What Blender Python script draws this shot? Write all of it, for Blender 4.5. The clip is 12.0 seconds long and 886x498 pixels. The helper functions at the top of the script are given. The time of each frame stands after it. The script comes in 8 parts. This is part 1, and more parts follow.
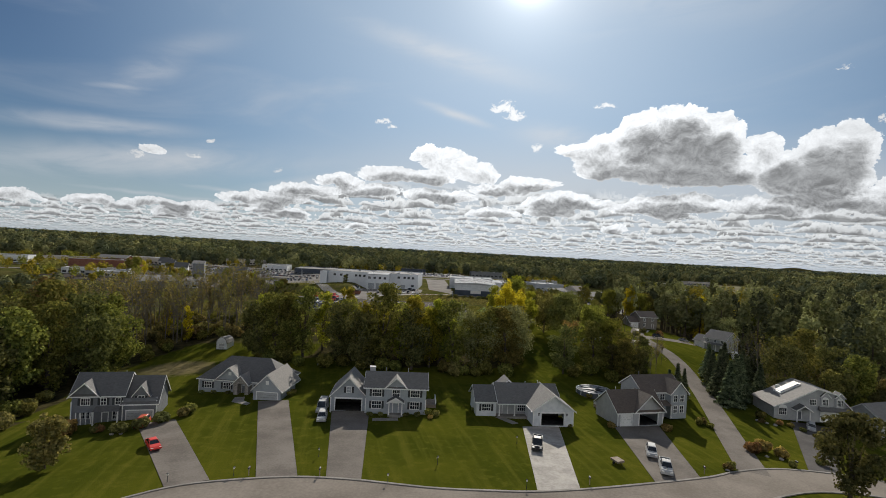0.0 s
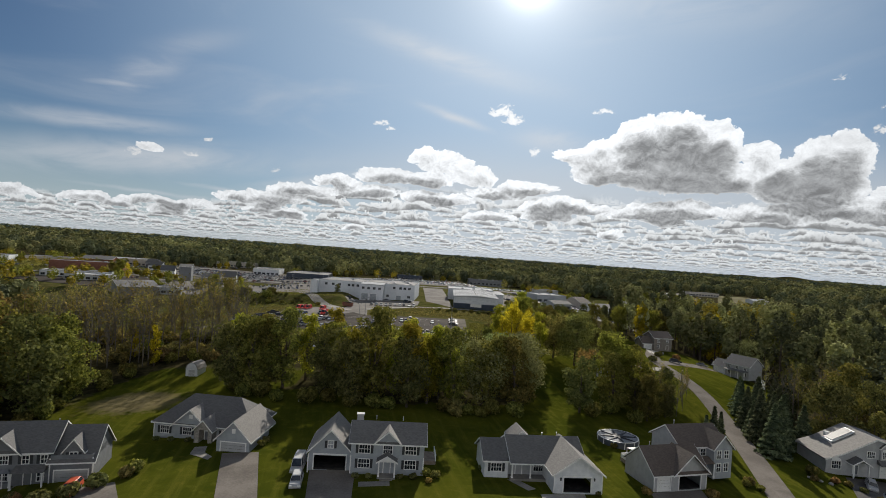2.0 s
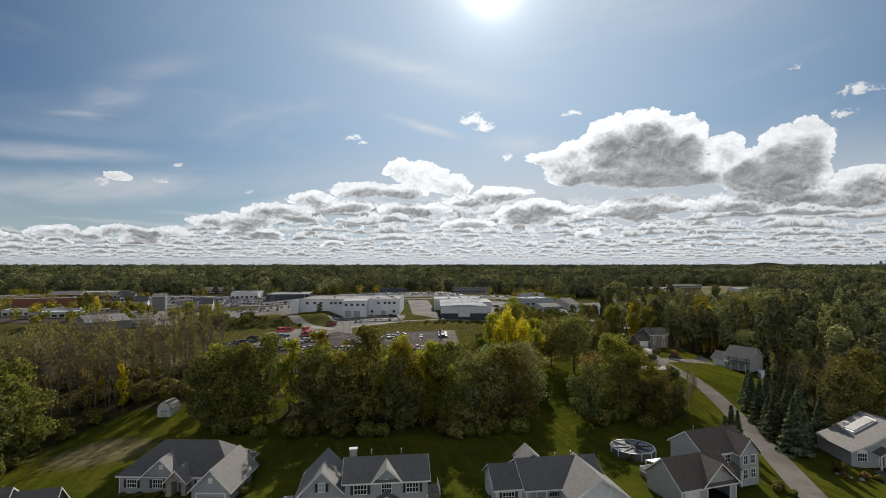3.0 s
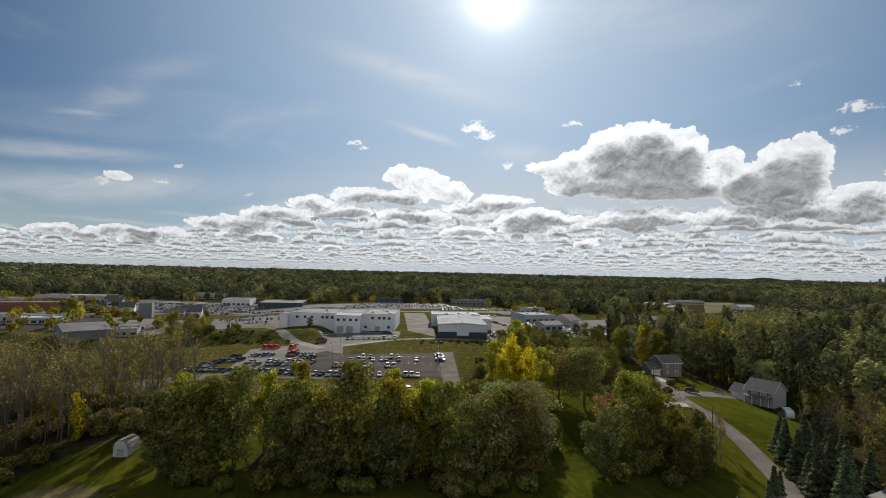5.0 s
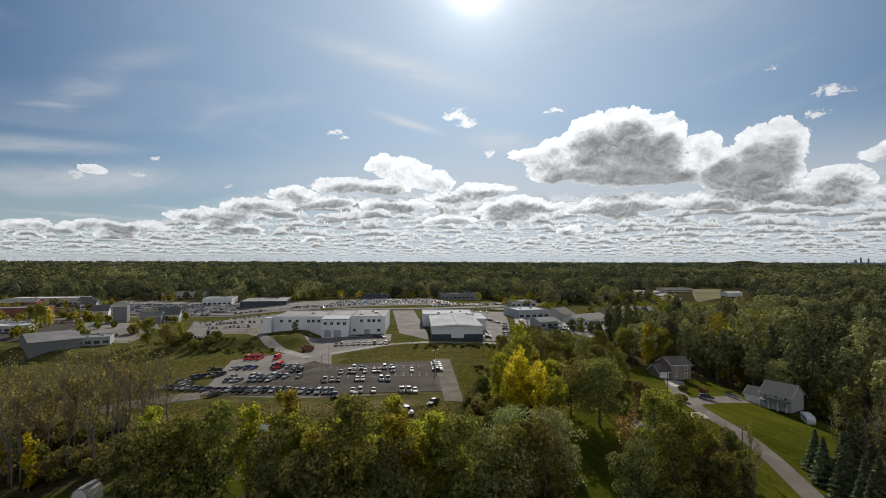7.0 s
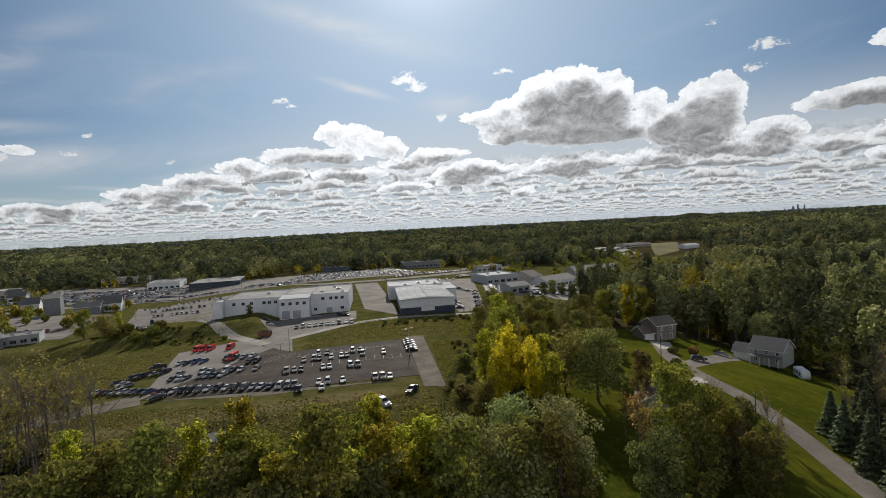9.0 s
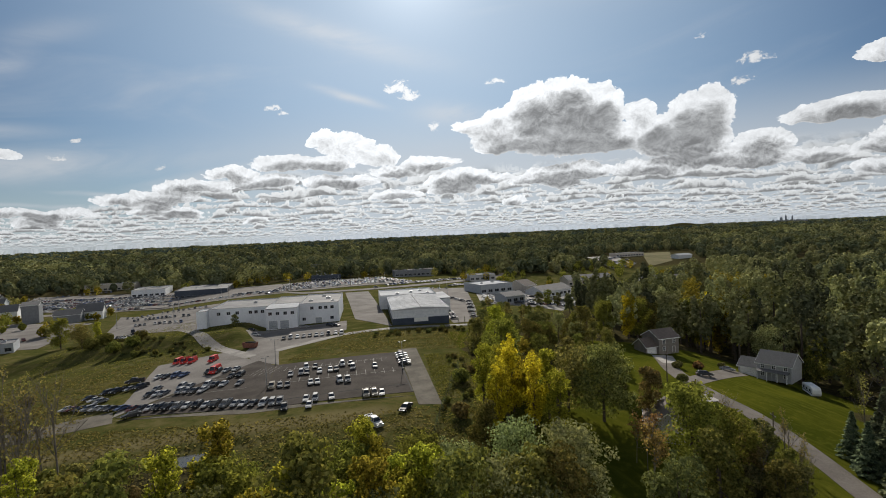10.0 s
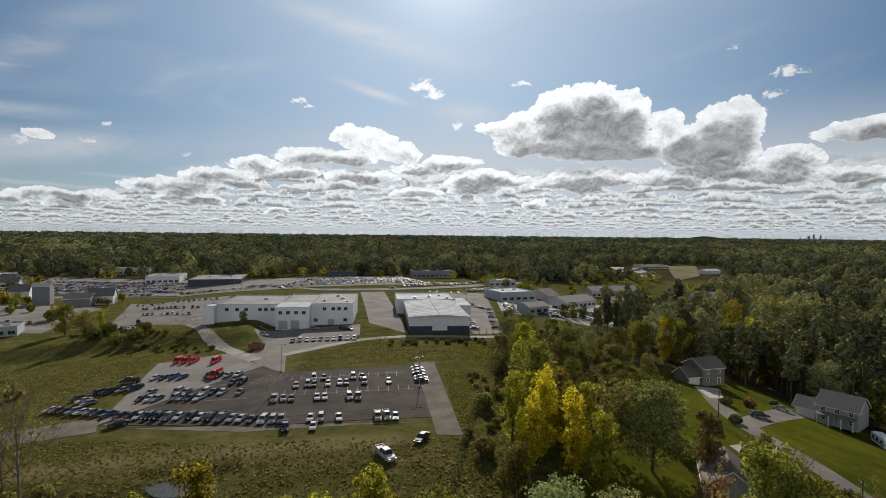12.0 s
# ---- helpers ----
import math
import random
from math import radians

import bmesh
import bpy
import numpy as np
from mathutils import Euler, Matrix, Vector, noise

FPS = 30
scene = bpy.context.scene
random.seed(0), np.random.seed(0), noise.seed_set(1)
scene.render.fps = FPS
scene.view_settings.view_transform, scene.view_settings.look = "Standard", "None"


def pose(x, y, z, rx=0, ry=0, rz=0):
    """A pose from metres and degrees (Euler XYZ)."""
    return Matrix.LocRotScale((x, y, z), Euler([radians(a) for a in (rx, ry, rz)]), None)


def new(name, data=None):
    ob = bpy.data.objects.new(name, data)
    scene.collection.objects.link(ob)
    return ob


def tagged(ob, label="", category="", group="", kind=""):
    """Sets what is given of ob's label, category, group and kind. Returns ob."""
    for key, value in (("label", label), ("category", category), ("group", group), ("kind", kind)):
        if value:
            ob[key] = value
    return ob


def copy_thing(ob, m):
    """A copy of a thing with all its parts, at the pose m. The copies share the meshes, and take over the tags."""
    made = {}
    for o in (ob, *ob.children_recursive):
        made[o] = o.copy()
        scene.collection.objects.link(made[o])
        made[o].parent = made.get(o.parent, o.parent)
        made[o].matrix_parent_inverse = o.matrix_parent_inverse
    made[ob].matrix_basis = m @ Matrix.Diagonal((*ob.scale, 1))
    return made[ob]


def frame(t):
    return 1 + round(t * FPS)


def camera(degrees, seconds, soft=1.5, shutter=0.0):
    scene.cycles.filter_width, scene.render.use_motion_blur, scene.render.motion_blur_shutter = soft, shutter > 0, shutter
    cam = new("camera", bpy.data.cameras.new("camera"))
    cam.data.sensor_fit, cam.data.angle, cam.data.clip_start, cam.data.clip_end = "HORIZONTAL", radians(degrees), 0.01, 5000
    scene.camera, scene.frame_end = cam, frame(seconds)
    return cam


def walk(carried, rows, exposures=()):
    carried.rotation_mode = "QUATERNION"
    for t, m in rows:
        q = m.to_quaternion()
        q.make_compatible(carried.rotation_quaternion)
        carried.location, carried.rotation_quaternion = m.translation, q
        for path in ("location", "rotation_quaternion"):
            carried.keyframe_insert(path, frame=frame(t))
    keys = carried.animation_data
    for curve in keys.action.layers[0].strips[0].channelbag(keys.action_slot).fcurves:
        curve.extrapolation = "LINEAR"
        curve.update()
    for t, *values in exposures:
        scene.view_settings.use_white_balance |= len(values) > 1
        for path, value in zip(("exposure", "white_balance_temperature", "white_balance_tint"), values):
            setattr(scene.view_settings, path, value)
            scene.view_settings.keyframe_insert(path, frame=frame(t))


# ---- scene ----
cam = camera(81.0, 12.0, soft=0.9)
PATH = [
    (0.0, pose(-0.00, 0.00, 35.88, 90.066, -3.095, 0.001)),
    (0.5, pose(-0.11, 5.00, 36.99, 90.617, -3.623, 0.236)),
    (1.0, pose(-0.74, 9.96, 38.34, 91.397, -3.726, 0.215)),
    (1.5, pose(-1.29, 14.56, 39.55, 92.216, -4.029, -0.181)),
    (2.0, pose(-1.76, 19.29, 40.10, 90.381, -4.042, -0.405)),
    (2.5, pose(-2.40, 24.06, 40.19, 90.712, -2.174, -1.099)),
    (3.0, pose(-3.16, 28.65, 40.05, 91.504, -0.002, -2.521)),
    (5.0, pose(-2.94, 44.45, 44.31, 92.289, -1.337, -2.743)),
    (5.5, pose(-4.50, 47.60, 46.86, 92.316, -2.189, -2.535)),
    (6.0, pose(-5.24, 50.89, 48.25, 91.897, -1.361, -2.567)),
    (6.5, pose(-6.34, 54.80, 49.50, 90.905, -1.413, -2.539)),
    (7.0, pose(-6.46, 59.38, 49.47, 91.079, -0.166, -4.497)),
    (9.0, pose(-8.46, 79.01, 49.88, 87.262, 2.879, -9.217)),
    (9.5, pose(-8.36, 82.88, 49.42, 88.016, 2.528, -10.053)),
    (10.0, pose(-8.53, 87.06, 49.71, 88.128, 2.451, -10.178)),
    (10.5, pose(-8.43, 90.96, 49.83, 88.244, 2.497, -10.160)),
    (11.0, pose(-8.68, 95.16, 50.61, 88.016, 1.659, -9.939)),
    (11.5, pose(-8.88, 99.15, 51.29, 87.908, 0.276, -9.214)),
    (12.0, pose(-8.86, 103.16, 51.41, 88.119, -0.651, -8.220)),
]
walk(cam, PATH)

# ---- world and sun ----
SUN_AZ, SUN_EL = 8.0, 28.5   # degrees to the right of +y, and above the horizon
sun = new("sun", bpy.data.lights.new("sun", "SUN"))
sun.data.energy, sun.data.angle, sun.data.color = 5.0, radians(0.6), (1.0, 0.93, 0.82)
sun.matrix_basis = pose(0, 0, 300, SUN_EL - 90, 0, -SUN_AZ)


class Nodes:
    """Short hand for shader node trees."""

    def __init__(self, tree):
        self.t = tree
        tree.nodes.clear()

    def put(self, socket, v):
        if isinstance(v, bpy.types.NodeSocket):
            self.t.links.new(v, socket)
        elif v is not None:
            socket.default_value = v

    def node(self, kind, **inputs):
        n = self.t.nodes.new(kind)
        for k, v in inputs.items():
            self.put(n.inputs[k.replace("_", " ")], v)
        return n

    def math(self, op, a, b=None, c=None, clamp=False):
        n = self.t.nodes.new("ShaderNodeMath")
        n.operation, n.use_clamp = op, clamp
        for s, v in zip(n.inputs, (a, b, c)):
            self.put(s, v)
        return n.outputs[0]

    def ramp(self, v, a, b, lo=0.0, hi=1.0, smooth=True):
        n = self.t.nodes.new("ShaderNodeMapRange")
        n.interpolation_type = "SMOOTHSTEP" if smooth else "LINEAR"
        for s, q in zip(n.inputs, (v, a, b, lo, hi)):
            self.put(s, q)
        return n.outputs[0]

    def mix(self, f, a, b, blend="MIX"):
        n = self.t.nodes.new("ShaderNodeMix")
        n.data_type, n.blend_type = "RGBA", blend
        self.put(n.inputs[0], f)
        self.put(n.inputs[6], (*a, 1) if isinstance(a, tuple) and len(a) == 3 else a)
        self.put(n.inputs[7], (*b, 1) if isinstance(b, tuple) and len(b) == 3 else b)
        return n.outputs[2]

    def noise(self, vec, scale, detail=4.0, rough=0.55, distort=0.0):
        n = self.node("ShaderNodeTexNoise", Scale=scale, Detail=detail, Roughness=rough, Distortion=distort)
        self.put(n.inputs["Vector"], vec)
        return n.outputs[0]

    def vec(self, x, y, z=0.0):
        n = self.t.nodes.new("ShaderNodeCombineXYZ")
        for s, v in zip(n.inputs, (x, y, z)):
            self.put(s, v)
        return n.outputs[0]


# cumulus heaps: azimuth and tangent of the elevation of the middle, half width, half height, strength, depth of shade
HEAPS = (
    # the great heap, its turrets and its ragged skirt
    (0.415, 0.205, 0.105, 0.062, 1.0, 1.0), (0.365, 0.222, 0.062, 0.046, 0.9, 0.75), (0.422, 0.246, 0.050, 0.034, 0.95, 0.8), (0.462, 0.206, 0.062, 0.058, 1.0, 1.0), (0.295, 0.190, 0.060, 0.040, 0.75, 0.55), (0.245, 0.196, 0.038, 0.018, 0.6, 0.3), (0.340, 0.165, 0.075, 0.026, 0.8, 0.8), (0.470, 0.150, 0.090, 0.032, 1.0, 1.0), (0.410, 0.164, 0.115, 0.046, 1.0, 1.0), (0.300, 0.160, 0.060, 0.024, 0.8, 0.8),
    # its neighbour
    (0.545, 0.195, 0.030, 0.030, 0.8, 0.4), (0.640, 0.176, 0.054, 0.044, 1.0, 1.0), (0.660, 0.190, 0.034, 0.036, 0.9, 0.7), (0.585, 0.158, 0.065, 0.034, 0.95, 0.95), (0.610, 0.138, 0.080, 0.034, 1.0, 1.0),
    # bank below them
    (0.225, 0.098, 0.080, 0.020, 1.0, 1.0), (0.160, 0.130, 0.060, 0.016, 0.9, 0.8), (0.415, 0.097, 0.088, 0.022, 1.0, 0.95), (0.360, 0.088, 0.060, 0.014, 0.8, 0.8), (0.650, 0.106, 0.060, 0.022, 0.9, 0.8), (0.560, 0.096, 0.070, 0.020, 0.85, 0.8), (0.735, 0.122, 0.045, 0.026, 0.9, 0.7), (0.715, 0.098, 0.070, 0.020, 0.85, 0.8), (0.840, 0.156, 0.080, 0.022, 1.0, 0.8), (0.920, 0.110, 0.06, 0.024, 0.9, 0.8),
    # tall bright turret and the long slope of the bank
    (0.000, 0.168, 0.056, 0.028, 0.95, 0.25), (-0.045, 0.180, 0.028, 0.018, 0.8, 0.2), (0.055, 0.148, 0.050, 0.024, 0.9, 0.4), (-0.105, 0.136, 0.070, 0.020, 0.9, 0.7), (-0.040, 0.134, 0.060, 0.020, 0.9, 0.85), (-0.200, 0.118, 0.045, 0.014, 0.8, 0.6), (0.095, 0.118, 0.055, 0.016, 0.85, 0.8), (-0.270, 0.096, 0.060, 0.014, 0.85, 0.7), (-0.150, 0.104, 0.070, 0.014, 0.85, 0.9), (-0.370, 0.072, 0.050, 0.011, 0.8, 0.6), (-0.010, 0.100, 0.070, 0.014, 0.8, 0.9),
    (-0.520, 0.052, 0.040, 0.009, 0.7, 0.5), (-0.600, 0.049, 0.040, 0.010, 0.75, 0.5), (-0.450, 0.052, 0.045, 0.009, 0.7, 0.5), (-0.700, 0.046, 0.040, 0.010, 0.7, 0.5), (-0.800, 0.05, 0.05, 0.012, 0.7, 0.5),
    # torn scraps above
    (0.103, 0.278, 0.024, 0.015, 0.74, 0.0), (0.122, 0.262, 0.020, 0.012, 0.72, 0.0), (0.170, 0.200, 0.010, 0.014, 0.52, 0.0), (-0.128, 0.238, 0.015, 0.008, 0.56, 0.0), (-0.112, 0.229, 0.012, 0.006, 0.56, 0.0), (0.284, 0.281, 0.020, 0.007, 0.56, 0.0), (-0.520, 0.139, 0.020, 0.011, 0.62, 0.15), (-0.540, 0.126, 0.010, 0.008, 0.5, 0.0), (-0.455, 0.138, 0.011, 0.007, 0.5, 0.0), (-0.434, 0.166, 0.012, 0.005, 0.52, 0.0), (-0.318, 0.127, 0.008, 0.006, 0.42, 0.0),
    (0.725, 0.258, 0.026, 0.012, 0.50, 0.0), (0.702, 0.228, 0.022, 0.010, 0.56, 0.0), (0.650, 0.313, 0.012, 0.006, 0.4, 0.0), (0.890, 0.234, 0.040, 0.018, 0.8, 0.3),
    # round the rest of the sky
    (0.98, 0.15, 0.10, 0.05, 0.9, 0.8), (-1.1, 0.16, 0.16, 0.06, 0.9, 0.8), (-1.9, 0.2, 0.25, 0.08, 1.0, 0.5), (1.7, 0.22, 0.25, 0.08, 1.0, 0.5), (2.6, 0.25, 0.25, 0.09, 1.0, 0.3), (-2.7, 0.22, 0.2, 0.07, 1.0, 0.3),
)
# crowded smaller heaps of the far bank, lower and smaller towards the horizon
rnd = random.Random(11)
BANK = []
for i in range(24):
    a = rnd.uniform(-0.62, 0.95)
    e = rnd.uniform(0.030, 0.046 + 0.062 * min(1.0, max(0.0, (a + 0.55) / 0.42)))
    BANK.append((a, e, e * rnd.uniform(0.40, 0.75), e * rnd.uniform(0.13, 0.21), rnd.uniform(0.8, 1.0), rnd.uniform(0.6, 1.0)))
# drawn-out high cloud: azimuth and tangent of the middle, half length, half width, slope, strength
VEILS = (
    (-0.60, 0.170, 0.12, 0.012, 0.06, 0.50), (-0.52, 0.122, 0.24, 0.026, 0.10, 0.62), (-0.53, 0.262, 0.05, 0.028, 0.45, 0.40), (-0.56, 0.238, 0.05, 0.006, 0.10, 0.45), (0.00, 0.372, 0.16, 0.022, -0.26, 0.50), (0.01, 0.262, 0.06, 0.008, -0.30, 0.60), (-0.26, 0.112, 0.10, 0.012, 0.22, 0.50), (-0.40, 0.083, 0.06, 0.004, -0.08, 0.55), (-0.46, 0.330, 0.07, 0.020, 0.40, 0.20), (0.20, 0.225, 0.07, 0.020, -0.1, 0.45), (0.38, 0.48, 0.26, 0.05, -0.2, 0.25), (-0.05, 0.56, 0.3, 0.04, -0.3, 0.25), (-0.50, 0.066, 0.10, 0.003, -0.04, 0.5),
)
world = bpy.data.worlds.new("sky")
scene.world = world
world.use_nodes = True
w = Nodes(world.node_tree)
sky = w.t.nodes.new("ShaderNodeTexSky")
sky.sky_type, sky.sun_disc = "NISHITA", False
sky.sun_elevation, sky.sun_rotation = radians(SUN_EL), radians(SUN_AZ)
sky.air_density, sky.dust_density, sky.ozone_density = 1.0, 0.25, 1.5
way = w.t.nodes.new("ShaderNodeTexCoord").outputs["Generated"]
sep = w.node("ShaderNodeSeparateXYZ", Vector=way)
X, Y, Z = sep.outputs
az = w.math("ARCTAN2", X, Y)
flat = w.math("SQRT", w.math("ADD", w.math("MULTIPLY", X, X), w.math("MULTIPLY", Y, Y)))
tan_el = w.math("DIVIDE", Z, w.math("MAXIMUM", flat, 0.02))
up = w.math("MAXIMUM", tan_el, 0.0)


def knobs(vec, scale, detail=3.0, rough=0.5):
    """Cauliflower relief: rounded knobs at several sizes, about -0.4 to 0.5."""
    v = w.node("ShaderNodeTexVoronoi", Vector=vec, Scale=scale, Detail=detail, Roughness=rough, Lacunarity=2.3)
    v.normalize = True
    return w.math("SUBTRACT", 0.5, w.math("MULTIPLY", v.outputs["Distance"], 1.15))


warp = w.t.nodes.new("ShaderNodeTexNoise")
w.put(warp.inputs["Vector"], w.vec(az, tan_el, 1.7))
warp.inputs["Scale"].default_value, warp.inputs["Detail"].default_value = 22.0, 2.5
ws = w.node("ShaderNodeSeparateXYZ", Vector=warp.outputs["Color"])
wu = w.math("MULTIPLY", w.math("SUBTRACT", ws.outputs[0], 0.5), 0.036)
wv = w.math("MULTIPLY", w.math("SUBTRACT", ws.outputs[1], 0.5), 0.026)


def billow(du, dv, scale=20.0):
    """Knobbly cloud relief over azimuth and elevation, sampled with a small shift."""
    u = w.math("ADD", w.math("ADD", az, wu), du)
    v = w.math("ADD", w.math("ADD", tan_el, wv), dv)
    q = w.vec(u, w.math("MULTIPLY", v, 1.2), 2.0)
    return w.math("ADD", w.math("MULTIPLY", knobs(q, scale, 4.0, 0.70), 1.35), w.math("MULTIPLY", w.math("SUBTRACT", w.noise(q, scale, 9.0, 0.70), 0.5), 0.95))


def rows_of_cloud(per_octave, shift, seed, width):
    """Rows of flat-based puffs that crowd towards the horizon: cover and shade."""
    k = w.math("ADD", w.math("ADD", up, w.math("MULTIPLY", wv, w.math("MULTIPLY", up, 2.6))), 0.013)
    sway = w.math("MULTIPLY", w.math("SUBTRACT", w.noise(w.vec(az, w.math("MULTIPLY", tan_el, 3.0), seed), 14.0, 1.5, 0.5), 0.5), 1.1)
    lev = w.math("ADD", w.math("MULTIPLY", w.math("LOGARITHM", k, 2.0), per_octave), w.math("ADD", sway, shift))
    i = w.math("FLOOR", lev)
    f = w.math("SUBTRACT", lev, i)
    ki = w.math("POWER", 2.0, w.math("DIVIDE", i, per_octave))
    x = w.math("DIVIDE", w.math("MULTIPLY", w.math("ADD", az, wu), width), ki)
    spot = w.vec(x, w.math("MULTIPLY", i, 7.31), seed)
    fine = w.vec(x, w.math("ADD", w.math("MULTIPLY", i, 7.31), w.math("MULTIPLY", f, 0.22)), seed)
    crest = w.math("MULTIPLY", w.math("SUBTRACT", w.noise(spot, 2.4, 4.0, 0.62), 0.40), 3.6)
    lumps = w.math("ADD", w.math("MULTIPLY", knobs(fine, 9.5, 3.0, 0.70), 1.25), w.math("MULTIPLY", w.math("SUBTRACT", w.noise(fine, 7.0, 8.0, 0.72), 0.5), 1.5))
    fld = w.math("ADD", w.math("SUBTRACT", crest, f), lumps)
    cov = w.math("MULTIPLY", w.ramp(fld, 0.0, 0.10), w.ramp(f, 0.0, 0.14))
    rise = w.ramp(w.math("SUBTRACT", fld, w.math("MULTIPLY", f, 0.55)), 0.0, 0.55, 1.0, 0.0)
    shd = w.math("ADD", w.math("ADD", 0.30, w.math("MULTIPLY", rise, 0.74)), w.math("ADD", w.math("MULTIPLY", lumps, 0.52), w.math("MULTIPLY", f, 0.14)))
    return cov, w.math("MAXIMUM", shd, 0.34)


heap, over, scrap = None, None, None
uu, vv = w.math("ADD", az, wu), w.math("ADD", tan_el, wv)
for a, e, hw, hh, s, dim in HEAPS + tuple(BANK):
    dx = w.math("MULTIPLY_ADD", uu, 1 / hw, -a / hw)
    dy = w.math("MULTIPLY_ADD", vv, 1 / hh, -e / hh)
    low = w.math("MULTIPLY", w.math("MINIMUM", dy, 0.0), 1.25)   # flat bases
    side = w.math("MULTIPLY_ADD", dx, dx, -1.0)
    r = w.math("MULTIPLY_ADD", low, low, w.math("MULTIPLY_ADD", dy, dy, side))
    b = w.math("MULTIPLY", r, -s)
    if not dim:
        scrap = b if scrap is None else w.math("MAXIMUM", scrap, b)
        continue
    heap = b if heap is None else w.math("MAXIMUM", heap, b)
    if dim:   # what stands between this spot and the sun above it
        dz = w.math("ADD", dy, 0.42)
        q = w.math("MULTIPLY", w.math("MULTIPLY_ADD", dz, dz, side), -dim)
        over = q if over is None else w.math("MAXIMUM", over, q)
heap = w.math("MAXIMUM", heap, -2.0)
over = w.math("MAXIMUM", over, -1.0)
fineness = w.ramp(tan_el, 0.155, 0.125)   # the lower bank is farther off, so its lumps are smaller
n0 = w.math("ADD", w.math("MULTIPLY", billow(0, 0), w.math("SUBTRACT", 1.0, fineness)), w.math("MULTIPLY", billow(0, 0, 50.0), fineness))
n1 = w.math("ADD", w.math("MULTIPLY", billow(-0.003, 0.012), w.math("SUBTRACT", 1.0, fineness)), w.math("MULTIPLY", billow(-0.002, 0.005, 50.0), fineness))
q40 = w.vec(uu, w.math("MULTIPLY", vv, 1.2), 5.0)
curl = w.math("ADD", knobs(q40, 34.0, 3.0, 0.6), w.math("MULTIPLY", w.math("SUBTRACT", w.noise(q40, 24.0, 8.0, 0.66), 0.5), 0.7))
frill = w.math("MULTIPLY", w.math("SUBTRACT", w.noise(q40, 75.0, 7.0, 0.72), 0.5), 0.30)
frill = w.math("ADD", frill, w.math("MULTIPLY", knobs(q40, 95.0, 2.0, 0.6), 0.16))
field = w.math("ADD", w.math("ADD", w.math("MULTIPLY", heap, 0.62), frill), w.math("ADD", w.math("MULTIPLY", n0, 0.62), w.math("MULTIPLY", curl, 0.16)))
cover = w.ramp(field, 0.10, 0.16)
torn = w.math("ADD", w.math("MULTIPLY", w.math("MAXIMUM", scrap, -2.0), 0.62), w.math("ADD", w.math("MULTIPLY", w.math("SUBTRACT", w.noise(q40, 60.0, 9.0, 0.74), 0.5), 2.6), w.math("MULTIPLY", knobs(q40, 120.0, 2.0, 0.6), 0.35)))
shreds = w.ramp(torn, 0.06, 0.40)
gloom = w.ramp(w.math("ADD", over, w.math("ADD", w.math("MULTIPLY", n1, 0.55), w.math("MULTIPLY", curl, -0.22))), 0.12, 0.85)
dusk = w.math("MULTIPLY", gloom, w.ramp(field, 0.10, 0.34, 0.50, 1.0))
shade = w.math("ADD", w.math("SUBTRACT", 1.14, w.math("MULTIPLY", dusk, 0.76)), w.math("ADD", w.math("MULTIPLY", w.math("SUBTRACT", n0, n1), 0.62), w.math("ADD", w.math("MULTIPLY", curl, 0.26), w.math("MULTIPLY", frill, 0.7))))
# rows above the horizon, reaching higher to the right of the middle
wob = w.noise(w.vec(az, tan_el), 7.0, 3.0)
top = w.math("ADD", w.ramp(az, -0.58, -0.12, 0.030, 0.100), w.math("MULTIPLY", wob, 0.035))
band = w.math("MULTIPLY", w.ramp(w.math("DIVIDE", up, top), 0.80, 1.12, 1.0, 0.0), w.ramp(up, 0.0, 0.014, 0.30, 1.0))
cov_a, shd_a = rows_of_cloud(3.0, 0.0, 1.3, 0.66)
cov_b, shd_b = rows_of_cloud(3.0, 0.55, 8.8, 0.66)
# thin high cloud, drawn out along one way
fib = w.vec(w.math("ADD", w.math("MULTIPLY", az, 1.3), w.math("MULTIPLY", tan_el, 0.9)), w.math("SUBTRACT", w.math("MULTIPLY", tan_el, 5.0), w.math("MULTIPLY", az, 0.7)), 7.7)
streak = w.noise(fib, 4.2, 8.0, 0.6, 0.8)
cir = w.ramp(w.noise(fib, 1.6, 6.0, 0.55, 0.8), 0.50, 0.90, 0.0, 0.30)
for a, e, hw, hh, slope, s in VEILS:
    dx = w.math("MULTIPLY_ADD", az, 1 / hw, -a / hw)
    dy = w.math("MULTIPLY", w.math("SUBTRACT", w.math("MULTIPLY_ADD", wv, 0.35, tan_el), w.math("MULTIPLY_ADD", az, slope, e - a * slope)), 1 / hh)
    g = w.math("POWER", 2.718, w.math("MULTIPLY", w.math("MULTIPLY_ADD", dx, dx, w.math("MULTIPLY", dy, dy)), -1.0))
    cir = w.math("MAXIMUM", cir, w.math("MULTIPLY", w.math("MULTIPLY", g, s), w.ramp(streak, 0.30, 0.62, 0.45, 1.15)))
# glow round the sun
sv = Vector((math.sin(radians(SUN_AZ)) * math.cos(radians(SUN_EL)), math.cos(radians(SUN_AZ)) * math.cos(radians(SUN_EL)), math.sin(radians(SUN_EL))))
dot = w.t.nodes.new("ShaderNodeVectorMath")
dot.operation = "DOT_PRODUCT"
w.put(dot.inputs[0], way)
dot.inputs[1].default_value = sv
near = w.math("MAXIMUM", dot.outputs["Value"], 0.0)
halo = w.math("ADD", w.math("MULTIPLY", w.math("POWER", near, 16.0), 2.0), w.math("ADD", w.math("MULTIPLY", w.math("POWER", near, 220.0), 3.2), w.math("MULTIPLY", w.math("POWER", near, 1500.0), 14.0)))
